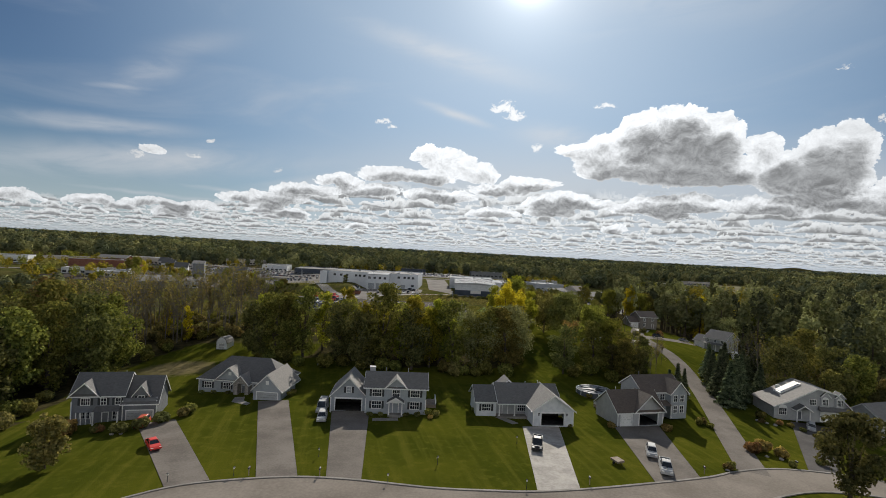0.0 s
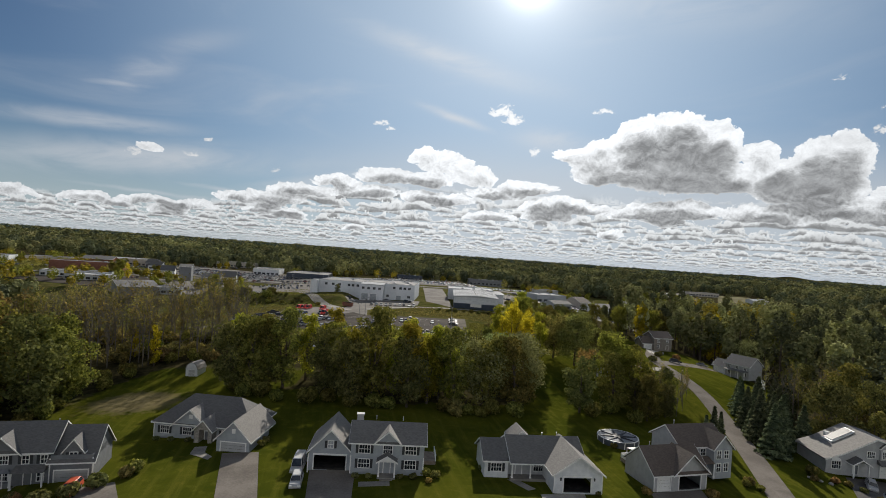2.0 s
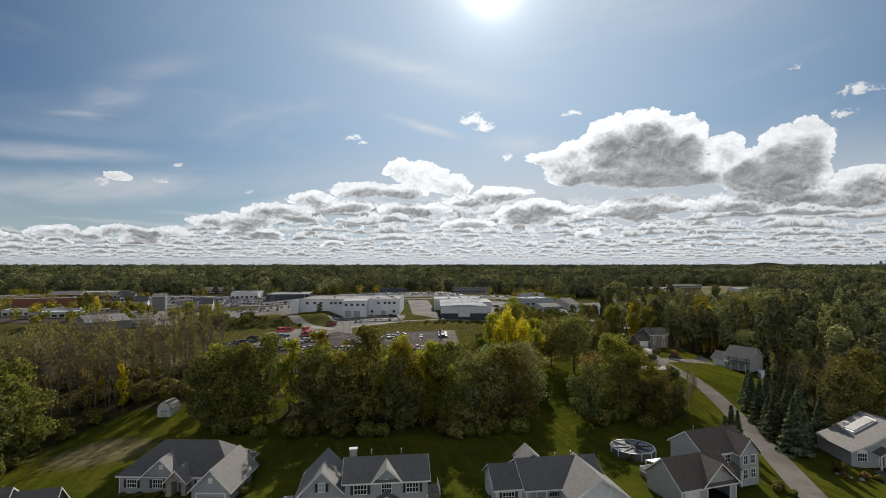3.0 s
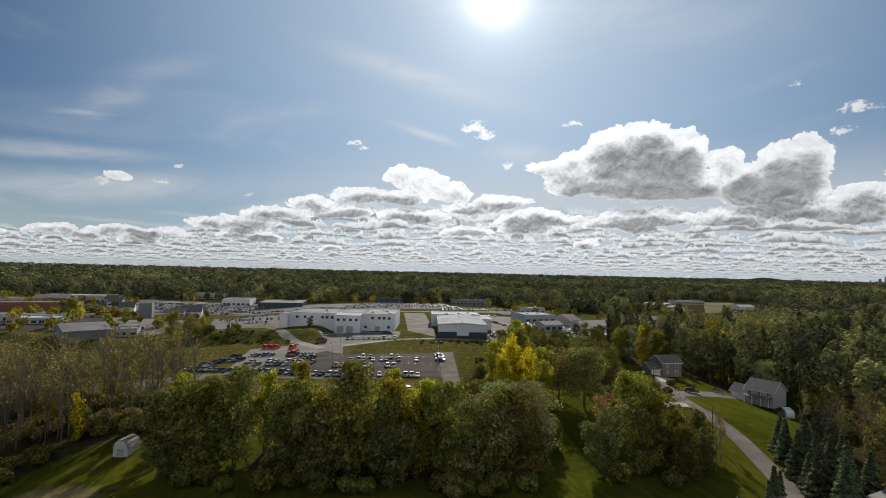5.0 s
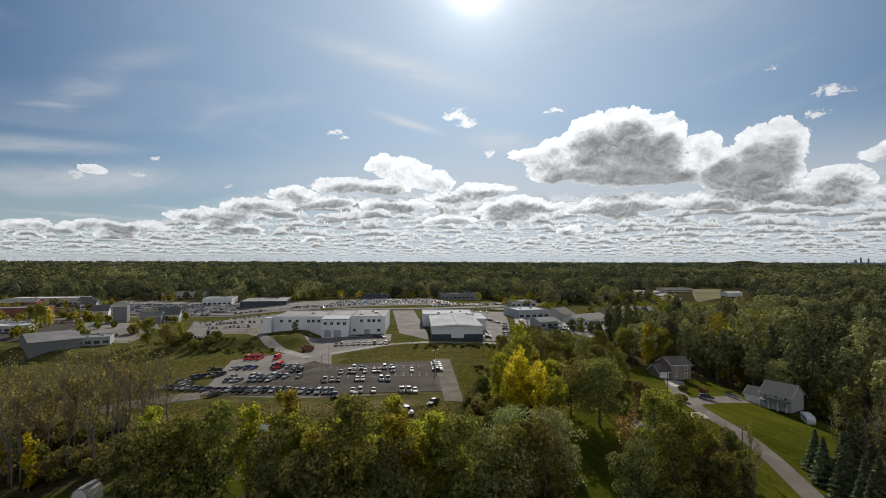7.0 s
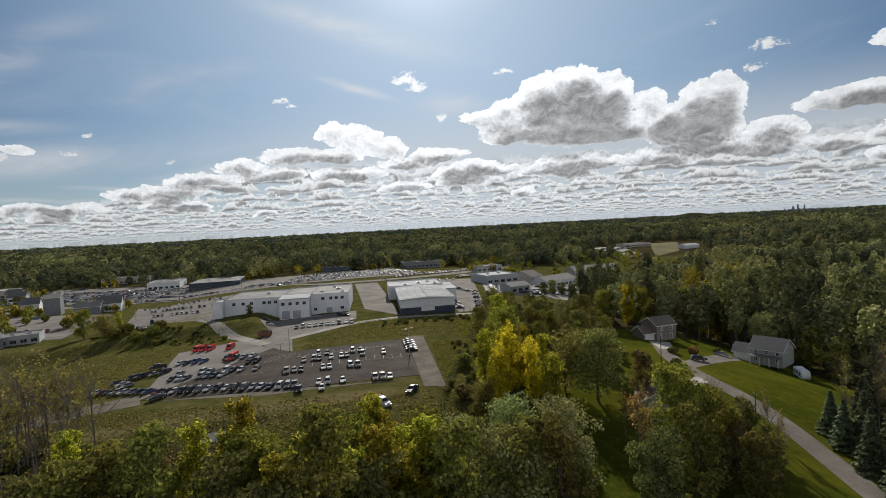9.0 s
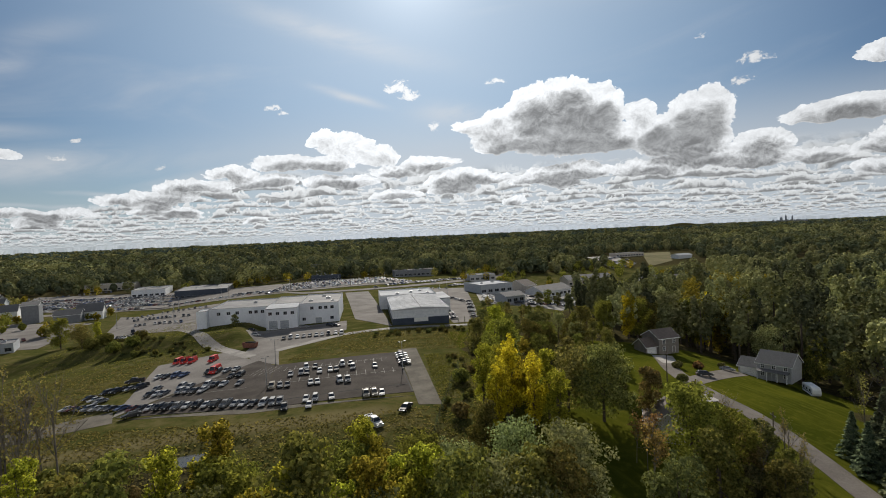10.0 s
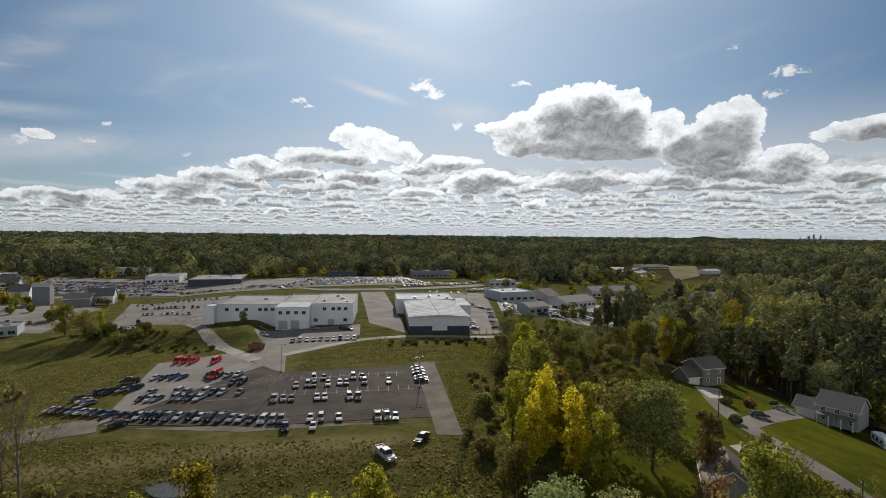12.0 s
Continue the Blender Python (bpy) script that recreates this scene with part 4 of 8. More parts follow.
for i, (h, wd) in enumerate(((19, 13), (17, 14), (21, 13), (18, 11))):
    kind("green%d" % i, lambda i=i, h=h, wd=wd: broad_tree(10 + i, h, wd, M_LEAF), "tall green broad-leaved tree with a lobed crown", group="trees of the wood")
    kind("dark%d" % i, lambda i=i, h=h, wd=wd: broad_tree(30 + i, h, wd, M_LEAF_DARK), "tall dark green broad-leaved tree", group="trees of the wood")
for i, (h, wd) in enumerate(((18, 11), (20, 10))):
    kind("warm%d" % i, lambda i=i, h=h, wd=wd: broad_tree(50 + i, h, wd, M_LEAF_WARM), "olive broad-leaved tree turning to autumn colour", group="trees of the wood")
    kind("lime%d" % i, lambda i=i, h=h, wd=wd: broad_tree(60 + i, h, wd * 0.85, M_LEAF_LIME, 5200, 0.44, 0.12, 20, 1.4), "slender yellow-green poplar at the wood edge", group="trees of the wood")
    kind("silver%d" % i, lambda i=i, h=h, wd=wd: broad_tree(70 + i, h - 1, wd + 4, M_LEAF_SILVER, 6500, 0.44, 0.12, 28), "broad silvery green willow with dense crown", group="trees of the wood")
kind("yellow", lambda: broad_tree(80, 19, 8.5, M_LEAF_YELLOW, 4400, 0.44, 0.10, 20, 1.5), "tall poplar in bright yellow autumn leaf")
kind("yellow_small", lambda: broad_tree(81, 10, 3.6, M_LEAF_YELLOW, 800, 0.5, 0.12, 9, 1.5), "small slender tree in yellow autumn leaf")
kind("lime_broad", lambda: broad_tree(86, 18, 13, M_LEAF_FRESH, 6500, 0.46, 0.04, 26), "leafy yellow-green tree beside the lane")
kind("maple", lambda: broad_tree(82, 18, 16, M_LEAF_BRONZE, 9500, 0.5, 0.12, 30), "broad round maple with dark leaves")
kind("maple_rust", lambda: broad_tree(83, 16, 13, M_LEAF_WARM, 2800, 0.62, 0.14, 22), "round maple with bronzed autumn leaves")
kind("garden_tree", lambda: broad_tree(84, 8.5, 7, M_LEAF_WARM, 3600, 0.46, 0.02, 22), "small rounded garden tree with bronzed leaves")
kind("rust", lambda: bare_tree(85, 14, 7, M_LEAF_RUST, 600), "half-bare tree with rusty brown twigs")
for i in range(3):
    kind("bare%d" % i, lambda i=i: bare_tree(90 + i, 20 - i, 6.0, M_LEAF_WARM, 90 + 120 * i), "tall thin tree with grey and mostly bare limbs", group="thin bare trees")
kind("spruce0", lambda: conifer(95, 9, 4.6), "dark green spruce with a pointed top", group="spruces by the lane")
kind("spruce1", lambda: conifer(96, 12.5, 8.0, leaves=2600), "tall dark green spruce by the lane", group="spruces by the lane")
for i, mt in enumerate((M_LEAF_DARK, M_LEAF, M_LEAF_WARM, M_LEAF_RUST)):
    kind("shrub%d" % i, lambda i=i, mt=mt: shrub(100 + i, 1.5, 2.2, mt), ("dark rounded shrub beside a house", "green leafy shrub in a bed", "olive shrub among rough grass", "rust-coloured shrub in a garden bed")[i], "shrub", "shrub", "shrubs")
kind("thicket", lambda: shrub(110, 4.5, 6.0, M_LEAF, 1100, 0.6), "dense green thicket at the edge of the wood", "shrub", "shrub", "thickets")
kind("thicket_warm", lambda: shrub(111, 4.0, 6.0, M_LEAF_WARM, 1000, 0.6), "dense olive thicket in rough ground", "shrub", "shrub", "thickets")
kind("sapling", lambda: conifer(112, 2.2, 1.1, leaves=160), "small planted evergreen in a row", "shrub", "evergreen", "row of planted evergreens")


def plant(what, x, y, scale=1.0, turn=None, dz=0.0):
    make, label, category, obj, group = KINDS[what]
    turn = random.uniform(0, 360) if turn is None else turn
    at = Matrix.LocRotScale((x, y, gz(x, y) - 0.05 + dz), Euler((0, 0, radians(turn))), (scale, scale, scale))
    if what in PROTO:
        return copy_thing(PROTO[what], at)
    t = thing(obj, Matrix.LocRotScale(at.translation, Euler((0, 0, radians(turn))), None), label, category, group)
    trunk, crown = make()
    part(trunk.name.split(".")[0], trunk, None, t)
    part(crown.name.split(".")[0], crown, None, t)
    PROTO[what] = t
    return t


def scatter(poly, spacing, mix, seed, lo=0.75, hi=1.15, keep=lambda x, y: True):
    """Trees over a polygon, on a shaken grid."""
    rng = random.Random(seed)
    names = [k for k, c in mix for _ in range(c)]
    px, py = [p[0] for p in poly], [p[1] for p in poly]
    y = min(py)
    while y < max(py):
        x = min(px)
        while x < max(px):
            a, b = x + rng.uniform(-0.45, 0.45) * spacing, y + rng.uniform(-0.45, 0.45) * spacing
            w2, s2, t2 = rng.choice(names), rng.uniform(lo, hi), rng.uniform(0, 360)
            if inside(poly, a, b) and keep(a, b):
                plant(w2, a, b, s2, t2)
            x += spacing
        y += spacing


GREENS = [("green0", 3), ("green1", 3), ("green2", 3), ("dark0", 2), ("dark1", 2), ("warm0", 1), ("green3", 2)]


def wood(name, pts, seed, mats, label, per=400, h=(13, 20), size=0.9, width=0.75, trunks=True, jitter=0.35, level=False):
    """Many trees joined into one wood: lobed crowns over thin trunks, sorted by leaf colour."""
    rng = np.random.default_rng(seed)
    shapes = []
    for k in range(5):
        lob = []
        for i in range(9):
            f, a = rng.uniform(0, 1), i * 2.4
            r = 0.5 * math.sin(math.pi * min(0.97, 0.2 + 0.72 * f)) ** 0.7 * rng.uniform(0.35, 0.75)
            s = rng.uniform(0.16, 0.24)
            lob.append((r * math.cos(a), r * math.sin(a), 0.26 + 0.56 * f, s, s, s * 0.75))
        lob.append((0, 0, 0.62, 0.26, 0.26, 0.27))
        if per >= 400:
            shapes.append(tufted(lob, per, rng, 5, 0.1))
        else:   # far off, each crown shades as one dome
            dome = [(0, 0, 0.52, 0.42, 0.42, 0.42)] + [(0.28 * math.cos(i * 1.3), 0.28 * math.sin(i * 1.3), rng.uniform(0.4, 0.7), 0.2, 0.2, 0.2) for i in range(5)]
            c, d = lobes_to_points(dome, per, rng, 0.85)
            d = d + (c - (0, 0, 0.45)) * (2.2, 2.2, 2.2)
            shapes.append((c, d / np.linalg.norm(d, axis=1)[:, None]))
    bins, g = [[] for _ in mats], Geo()
    for x, y in pts:
        c, d = shapes[rng.integers(0, 5)]
        ht, a = rng.uniform(*h) - (min(0.0, gz(x, y)) if level else 0.0), rng.uniform(0, 6.28)
        if per < 400:
            ht *= 0.92 + 0.35 * noise.noise((x * 0.009, y * 0.007, seed + 9.0))
        wd = ht * width * rng.uniform(0.8, 1.2)
        ca, sa, z = math.cos(a), math.sin(a), gz(x, y)
        q = np.stack([(c[:, 0] * ca - c[:, 1] * sa) * wd + x, (c[:, 0] * sa + c[:, 1] * ca) * wd + y, c[:, 2] * ht + z], -1)
        e = np.stack([d[:, 0] * ca - d[:, 1] * sa, d[:, 0] * sa + d[:, 1] * ca, d[:, 2] + 0.35], -1)
        pick = rng.integers(0, len(mats))
        if per < 400:   # groves of one colour and height
            grove = noise.noise((x * 0.006, y * 0.004, seed)) + 0.5 * noise.noise((x * 0.021, y * 0.013, seed + 4.0))
            pick = int(np.clip((0.5 + 0.75 * grove + rng.normal(0, 0.13)) * len(mats), 0, len(mats) - 1))
        bins[pick].append((q, e))
        if trunks:
            g.tube((x, y, z - 0.3), (x, y, z + ht * 0.6), ht * 0.016, ht * 0.006, 5)
    for b, mt in zip(bins, mats):
        if b:
            tagged(new(name, leaf_cloud(name, np.concatenate([q for q, _ in b]), np.concatenate([e for _, e in b]), size, rng, mt, 0.25, jitter)), label, "woodland", kind="stuff")
    if trunks:
        tagged(new("trunks", g.mesh("trunks", M_BARK)), "bare trunks under the woodland canopy", "woodland", kind="stuff")


def spread(poly, spacing, seed, keep=lambda x, y: True):
    rng = random.Random(seed)
    out = []
    px, py = [p[0] for p in poly], [p[1] for p in poly]
    for y in np.arange(min(py), max(py), spacing):
        for x in np.arange(min(px), max(px), spacing):
            a, b = x + rng.uniform(-0.45, 0.45) * spacing, y + rng.uniform(-0.45, 0.45) * spacing
            if inside(poly, a, b) and keep(a, b):
                out.append((a, b))
    return out


# wood beside the lawns, then the grey leafless belt behind the shed
scatter([(-128, 92), (-86, 96), (-92, 150), (-100, 172), (-134, 176)], 9.5, GREENS + [("warm1", 2)], 1, 1.0, 1.4)
scatter([(-118, 174), (-84, 178), (-66, 182), (-64, 196), (-70, 200), (-100, 216), (-150, 228), (-150, 200)], 4.9, [("bare0", 5), ("bare1", 5), ("bare2", 5), ("thicket_warm", 3), ("thicket", 2), ("thicket_warm", 1)], 2, 1.0, 1.42)
wood("woodland", spread([(-260, 80), (-130, 84), (-136, 176), (-122, 206), (-150, 216), (-260, 240)], 9.5, 3), 3, [M_LEAF, M_LEAF_DARK, M_LEAF_WARM, M_LEAF], "green wood beside the lawns", 800, (17, 25), 1.0, 0.6, jitter=0.2)
# belt behind the back gardens
scatter([(-62, 158), (-40, 152), (-10, 147), (20, 149), (26, 157), (8, 163), (-30, 164), (-60, 166)], 7.4, [("green0", 3), ("green1", 3), ("green2", 2), ("dark0", 3), ("dark1", 3), ("dark2", 2)], 4, 0.95, 1.2, lambda x, y: not (-24 < x < 4 and y > 152) and x > -56)
scatter([(-26, 153), (5, 152), (4, 170), (-40, 174), (-42, 167), (-26, 164)], 5.4, [("lime0", 4), ("lime1", 4), ("lime_broad", 3)], 5, 0.70, 0.98)
for x, y, k, s in ((-52, 168, "green1", 0.95), (-46, 162, "dark1", 1.0), (12, 155, "silver0", 1.28), (32, 227, "lime_broad", 1.05), (23, 160, "silver1", 0.98), (7, 166, "silver0", 0.85), (17, 169, "silver1", 0.85), (26, 168, "silver0", 0.8),
                   (25, 200, "yellow", 1.0), (22, 196, "yellow", 0.8), (28, 205, "yellow", 0.85), (17, 190, "green1", 0.6), (33, 190, "lime1", 0.75), (30, 196, "yellow", 0.85), (21, 206, "lime1", 0.8), (33, 210, "lime0", 0.85), (27, 214, "lime0", 0.75), (35, 200, "lime1", 0.8),
                   (47, 197, "maple", 1.15), (41, 203, "maple_rust", 0.95), (36, 248, "lime1", 0.9), (32, 258, "warm0", 0.7), (51, 171, "lime_broad", 1.12), (56, 168, "lime_broad", 0.9),
                   (41, 168, "rust", 1.0), (45, 176, "rust", 0.9), (62, 178, "bare1", 0.75), (66, 172, "bare2", 0.7), (70, 186, "bare0", 0.6), (60, 184, "bare2", 0.65),
                   (48, 160, "green0", 0.85), (38, 156, "dark0", 0.8), (56, 156, "green3", 0.7), (64, 190, "green0", 0.62), (58, 196, "warm0", 0.7),
                   (61.5, 137, "spruce0", 1.0), (66, 142, "spruce0", 1.1), (69.3, 145, "spruce0", 0.9), (81, 143, "spruce1", 0.85), (85, 147, "spruce1", 1.0), (83, 152, "spruce1", 0.95), (89, 152, "spruce1", 1.05), (87, 158, "spruce1", 1.0), (92, 160, "spruce1", 0.95), (91, 167, "spruce1", 0.9), (95, 172, "spruce1", 1.0), (96, 154, "spruce1", 0.9),
                   (-93, 152, "spruce0", 0.75), (-97, 186, "yellow_small", 1.5), (-86, 178, "yellow_small", 1.25), (-60, 176, "lime1", 0.8), (-118, 180, "yellow_small", 1.2),
                   (-61, 82, "garden_tree", 1.15), (68, 84, "dark3", 0.45), (-72.5, 99.5, "shrub3", 3.0), (-69, 97, "shrub3", 2.2), (-74, 104, "shrub1", 3.4), (-64, 98.5, "shrub0", 1.3)):
    plant(k, x, y, s)
# young trees and spruces on both sides of the lane
for x, y, k, s in ((58, 159, "green0", 0.55), (63, 161, "dark1", 0.55), (67, 163, "bare1", 0.6), (71, 168, "bare2", 0.62), (54, 160, "dark3", 0.6), (66, 166, "green3", 0.5), (60, 165, "bare0", 0.6), (47, 158, "thicket", 1.0), (41, 154, "thicket", 0.9), (52, 153, "thicket", 0.8),
                   (86.5, 163, "spruce1", 0.9), (90, 172, "spruce1", 0.85), (93, 178, "spruce1", 0.8), (98, 164, "spruce1", 0.9), (100, 170, "spruce1", 0.95), (84, 156, "spruce1", 0.75)):
    plant(k, x, y, s)
# strip between meadow and lane, woods behind the far houses
scatter([(38, 222), (60, 214), (84, 262), (80, 290), (44, 300), (36, 270)], 9.0, [("green0", 3), ("dark1", 3), ("green3", 2), ("warm0", 2), ("silver1", 1)], 6, 0.42, 0.66)
wood("woodland", spread([(44, 300), (80, 290), (88, 320), (66, 372), (48, 330)], 9, 61), 61, [M_LEAF, M_LEAF_DARK, M_LEAF_WARM], "low trees between the meadow and the shops", 420, (5, 8.5), 0.6)
wood("woodland", spread([(96, 282), (128, 276), (146, 246), (190, 240), (230, 300), (300, 330), (280, 400), (130, 395), (96, 340)], 12.5, 7), 7, [M_LEAF_FAR, M_LEAF_FAR_WARM, M_LEAF_FAR, M_LEAF_FAR_PALE, M_LEAF_FAR_DARK], "tall wood behind the far houses", 1000, (15, 28), 1.3, 0.33, jitter=0.15, level=True)
wood("woodland", spread([(150, 236), (150, 200), (230, 150), (420, 200), (420, 330), (300, 330), (235, 300), (192, 238)], 13.5, 8), 8, [M_LEAF_FAR, M_LEAF_FAR_DARK, M_LEAF_FAR_WARM, M_LEAF_FAR_PALE, M_LEAF_FAR], "mixed wood east of the lane", 800, (12, 23), 1.45, 0.38, jitter=0.15, level=True)
scatter([(104, 158), (108, 205), (146, 206), (190, 150), (170, 128), (142, 160)], 8.5, [("bare0", 3), ("bare1", 3), ("bare2", 2), ("dark3", 2), ("warm0", 1)], 9, 0.75, 1.0, lambda x, y: not (108 < x < 140 and 192 < y < 240))
wood("woodland", spread([(140, 158), (175, 128), (260, 130), (150, 205)], 9, 10), 10, [M_LEAF_FAR, M_LEAF_DARK, M_LEAF_FAR_WARM], "trees behind the houses east of the lane", 700, (13, 19), 1.1, 0.6, jitter=0.2)
scatter([(118, 156), (138, 162), (128, 174), (112, 164)], 6, [("bare2", 2), ("warm0", 1)], 20, 0.6, 0.8)
# bushes of the meadow, embankment and gardens
scatter([(-150, 222), (-104, 220), (-96, 262), (-150, 300)], 10, [("thicket_warm", 3), ("thicket", 1), ("shrub2", 4), ("bare2", 1)], 11, 0.4, 0.9)
scatter([(-70, 184), (-24, 180), (-28, 194), (-52, 196), (-60, 206), (-74, 206)], 5.0, [("thicket_warm", 2), ("shrub2", 4), ("shrub1", 2), ("thicket", 1)], 12, 0.35, 0.75)
scatter([(-96, 316), (-70, 302), (-64, 306), (-92, 332), (-140, 372), (-145, 362)], 5.0, [("shrub0", 3), ("shrub1", 2), ("thicket", 1)], 13, 0.6, 1.3)
scatter([(-4, 296), (46, 298), (50, 309), (0, 306)], 4.6, [("shrub0", 3), ("shrub1", 2)], 14, 0.7, 1.2)
scatter([(14, 200), (30, 226), (34, 250), (22, 262), (20, 236), (10, 206)], 5.2, [("shrub2", 3), ("shrub1", 2), ("thicket_warm", 1), ("thicket", 1)], 15, 0.6, 1.1)
for i in range(13):
    t = i / 12
    plant("sapling", 7.5 + 14.5 * t, 197 + 44 * t, random.uniform(0.8, 1.3))
plant("maple_rust", -133, 352, 0.78)
plant("lime1", -127, 354, 0.55)
plant("dark1", -62.5, 338, 0.32)
for x in np.arange(38, 54, 3.2):
    plant("sapling", x, 317 + 0.2 * (x - 38), 1.3)
# skirts of the wood
scatter([(-62, 156), (-40, 149), (-10, 144), (22, 146), (24, 150), (-10, 148), (-40, 153), (-60, 160)], 4.5, [("thicket", 3), ("thicket_warm", 1)], 30, 0.6, 1.0, lambda x, y: x > -54)
scatter([(-90, 98), (-84, 100), (-90, 150), (-84, 176), (-66, 180), (-66, 184), (-92, 180), (-97, 150)], 5.5, [("thicket", 3), ("thicket_warm", 2)], 31, 0.6, 1.0)
for x, y, k, s in ((106, 158, "dark1", 1.1), (116, 166, "green2", 1.15), (128, 168, "dark0", 1.15), (138, 172, "green1", 1.2), (110, 178, "bare0", 1.0), (146, 162, "dark2", 1.1), (156, 156, "green0", 1.2), (122, 180, "bare1", 1.0), (108, 184, "spruce1", 0.95), (113, 187, "spruce1", 0.95), (118, 192, "spruce1", 0.9)):
    plant(k, x, y, s)

wood("woodland", spread([(150, 312), (182, 316), (226, 336), (222, 352), (170, 336)], 9, 71), 71, [M_LEAF_GOLD, M_LEAF_FAR_PALE], "yellowing trees at the crest of the wood", 700, (22, 28), 1.1, 0.3, jitter=0.2, level=True)
wood("woodland", spread([(120, 292), (140, 284), (150, 300), (128, 306)], 9, 72), 72, [M_LEAF_FAR_PALE, M_LEAF_FAR_WARM, M_LEAF_GOLD], "light green trees behind the far houses", 700, (13, 20), 1.0, 0.5, jitter=0.2, level=True)
# yellowing crowns in front of the far wood
for x, y, k, s in ((104, 286, "yellow", 1.0), (112, 292, "lime_broad", 1.0), (92, 284, "lime_broad", 0.9), (150, 300, "yellow", 1.35), (162, 306, "lime0", 1.5), (140, 296, "lime_broad", 1.3), (176, 312, "yellow", 1.3), (190, 318, "lime_broad", 1.5),
                   (98, 294, "dark0", 0.9), (120, 300, "green1", 1.1), (150, 262, "dark3", 1.0), (140, 252, "silver1", 0.95), (158, 250, "green0", 1.0)):
    plant(k, x, y, s)
for x, y, k, s in ((69, 175, "dark3", 0.62), (62.5, 172, "green0", 0.6), (77, 178.5, "bare2", 0.6), (66, 180, "bare1", 0.6), (73, 173, "bare0", 0.62), (60, 168, "warm0", 0.6), (49.8, 181, "bare1", 0.7), (45, 180, "bare2", 0.6),
                   (-160, 388, "lime_broad", 0.95), (-153, 394, "green1", 0.6), (-281, 478, "lime_broad", 1.0), (-272, 474, "yellow", 0.75), (-292, 486, "green1", 0.9), (104, 390, "dark1", 0.5), (112, 396, "green0", 0.55), (121, 402, "dark0", 0.5), (140, 412, "green1", 0.6), (168, 440, "dark2", 0.7), (152, 420, "green2", 0.7), (186, 470, "dark1", 0.8), (140, 206, "bare0", 1.0), (146, 212, "bare1", 1.1), (138, 199, "bare2", 1.0), (152, 220, "bare0", 1.1), (133, 196, "bare1", 0.9), (144, 200, "bare2", 1.1), (156, 212, "bare1", 1.1), (149, 228, "warm0", 0.9), (40, 262, "lime_broad", 0.85), (34, 268, "green1", 0.6), (58, 268, "dark1", 0.75), (52, 250, "green0", 0.6), (64, 240, "dark0", 0.5), (72, 262, "green2", 0.75)):
    plant(k, x, y, s)

# ---- houses ----
def wall(parent, x0, x1, y0, y1, h, mat, holes=(), gable=None, label="", z0=-0.5):
    """Four walls of a block; holes in the front are (x0, x1, z0, z1)."""
    t = 0.2
    g = Geo()
    xs2 = sorted({x0, x1, *(q for o in holes for q in o[:2])})
    zs2 = sorted({z0, h, *(q for o in holes for q in o[2:])})
    for a, b in zip(xs2, xs2[1:]):
        for c, d in zip(zs2, zs2[1:]):
            mx, mz = (a + b) / 2, (c + d) / 2
            if not any(o[0] < mx < o[1] and o[2] < mz < o[3] for o in holes):
                g.box(a, b, y0, y0 + t, c, d)
    g.box(x0, x0 + t, y0 + t, y1 - t, z0, h).box(x1 - t, x1, y0 + t, y1 - t, z0, h).box(x0, x1, y1 - t, y1, z0, h)
    if gable == "x":     # ridge along x: triangles on the two sides
        pass
    return part("wall", g, mat, parent, label)


def gable_tri(parent, a0, a1, z, rise, at, axis, mat):
    """A triangular gable wall 0.2 thick at one end of a roof; axis is the ridge's way."""
    g = Geo().prism([(a0, z), (a1, z), ((a0 + a1) / 2, z + rise)], at, at + 0.2, axis)
    return part("gable_wall", g, mat, parent)


def gable_roof(parent, x0, x1, y0, y1, z, rise, axis, mat, over=0.45, ends=(0, 0), label=""):
    """A pitched roof over a rectangle with white rake and eave boards. ends: by how much each end is drawn out."""
    a0, a1, l0, l1 = (y0, y1, x0, x1) if axis == "x" else (x0, x1, y0, y1)
    mid, half = (a0 + a1) / 2, (a1 - a0) / 2
    drop = rise / half * over
    l0, l1 = l0 - over - ends[0], l1 + over + ends[1]
    prof = [(a0 - over, z - drop), (mid, z + rise), (a1 + over, z - drop), (a1 + over, z - drop + 0.22), (mid, z + rise + 0.26), (a0 - over, z - drop + 0.22)]
    roof = part("roof", Geo().prism(prof, l0, l1, axis), mat, parent, label)
    trim = Geo()
    for e in (l0 - 0.05, l1):
        tp = [(a0 - over - 0.03, z - drop - 0.06), (mid, z + rise - 0.06), (a1 + over + 0.03, z - drop - 0.06), (a1 + over + 0.03, z - drop + 0.2), (mid, z + rise + 0.23), (a0 - over - 0.03, z - drop + 0.2)]
        trim.prism(tp, e, e + 0.05, axis)
    for a in (a0 - over - 0.06, a1 + over):
        if axis == "x":
            trim.box(l0, l1, a, a + 0.06, z - drop - 0.06, z - drop + 0.17)
        else:
            trim.box(a, a + 0.06, l0, l1, z - drop - 0.06, z - drop + 0.17)
    part("fascia", trim, M_TRIM, roof)
    return roof


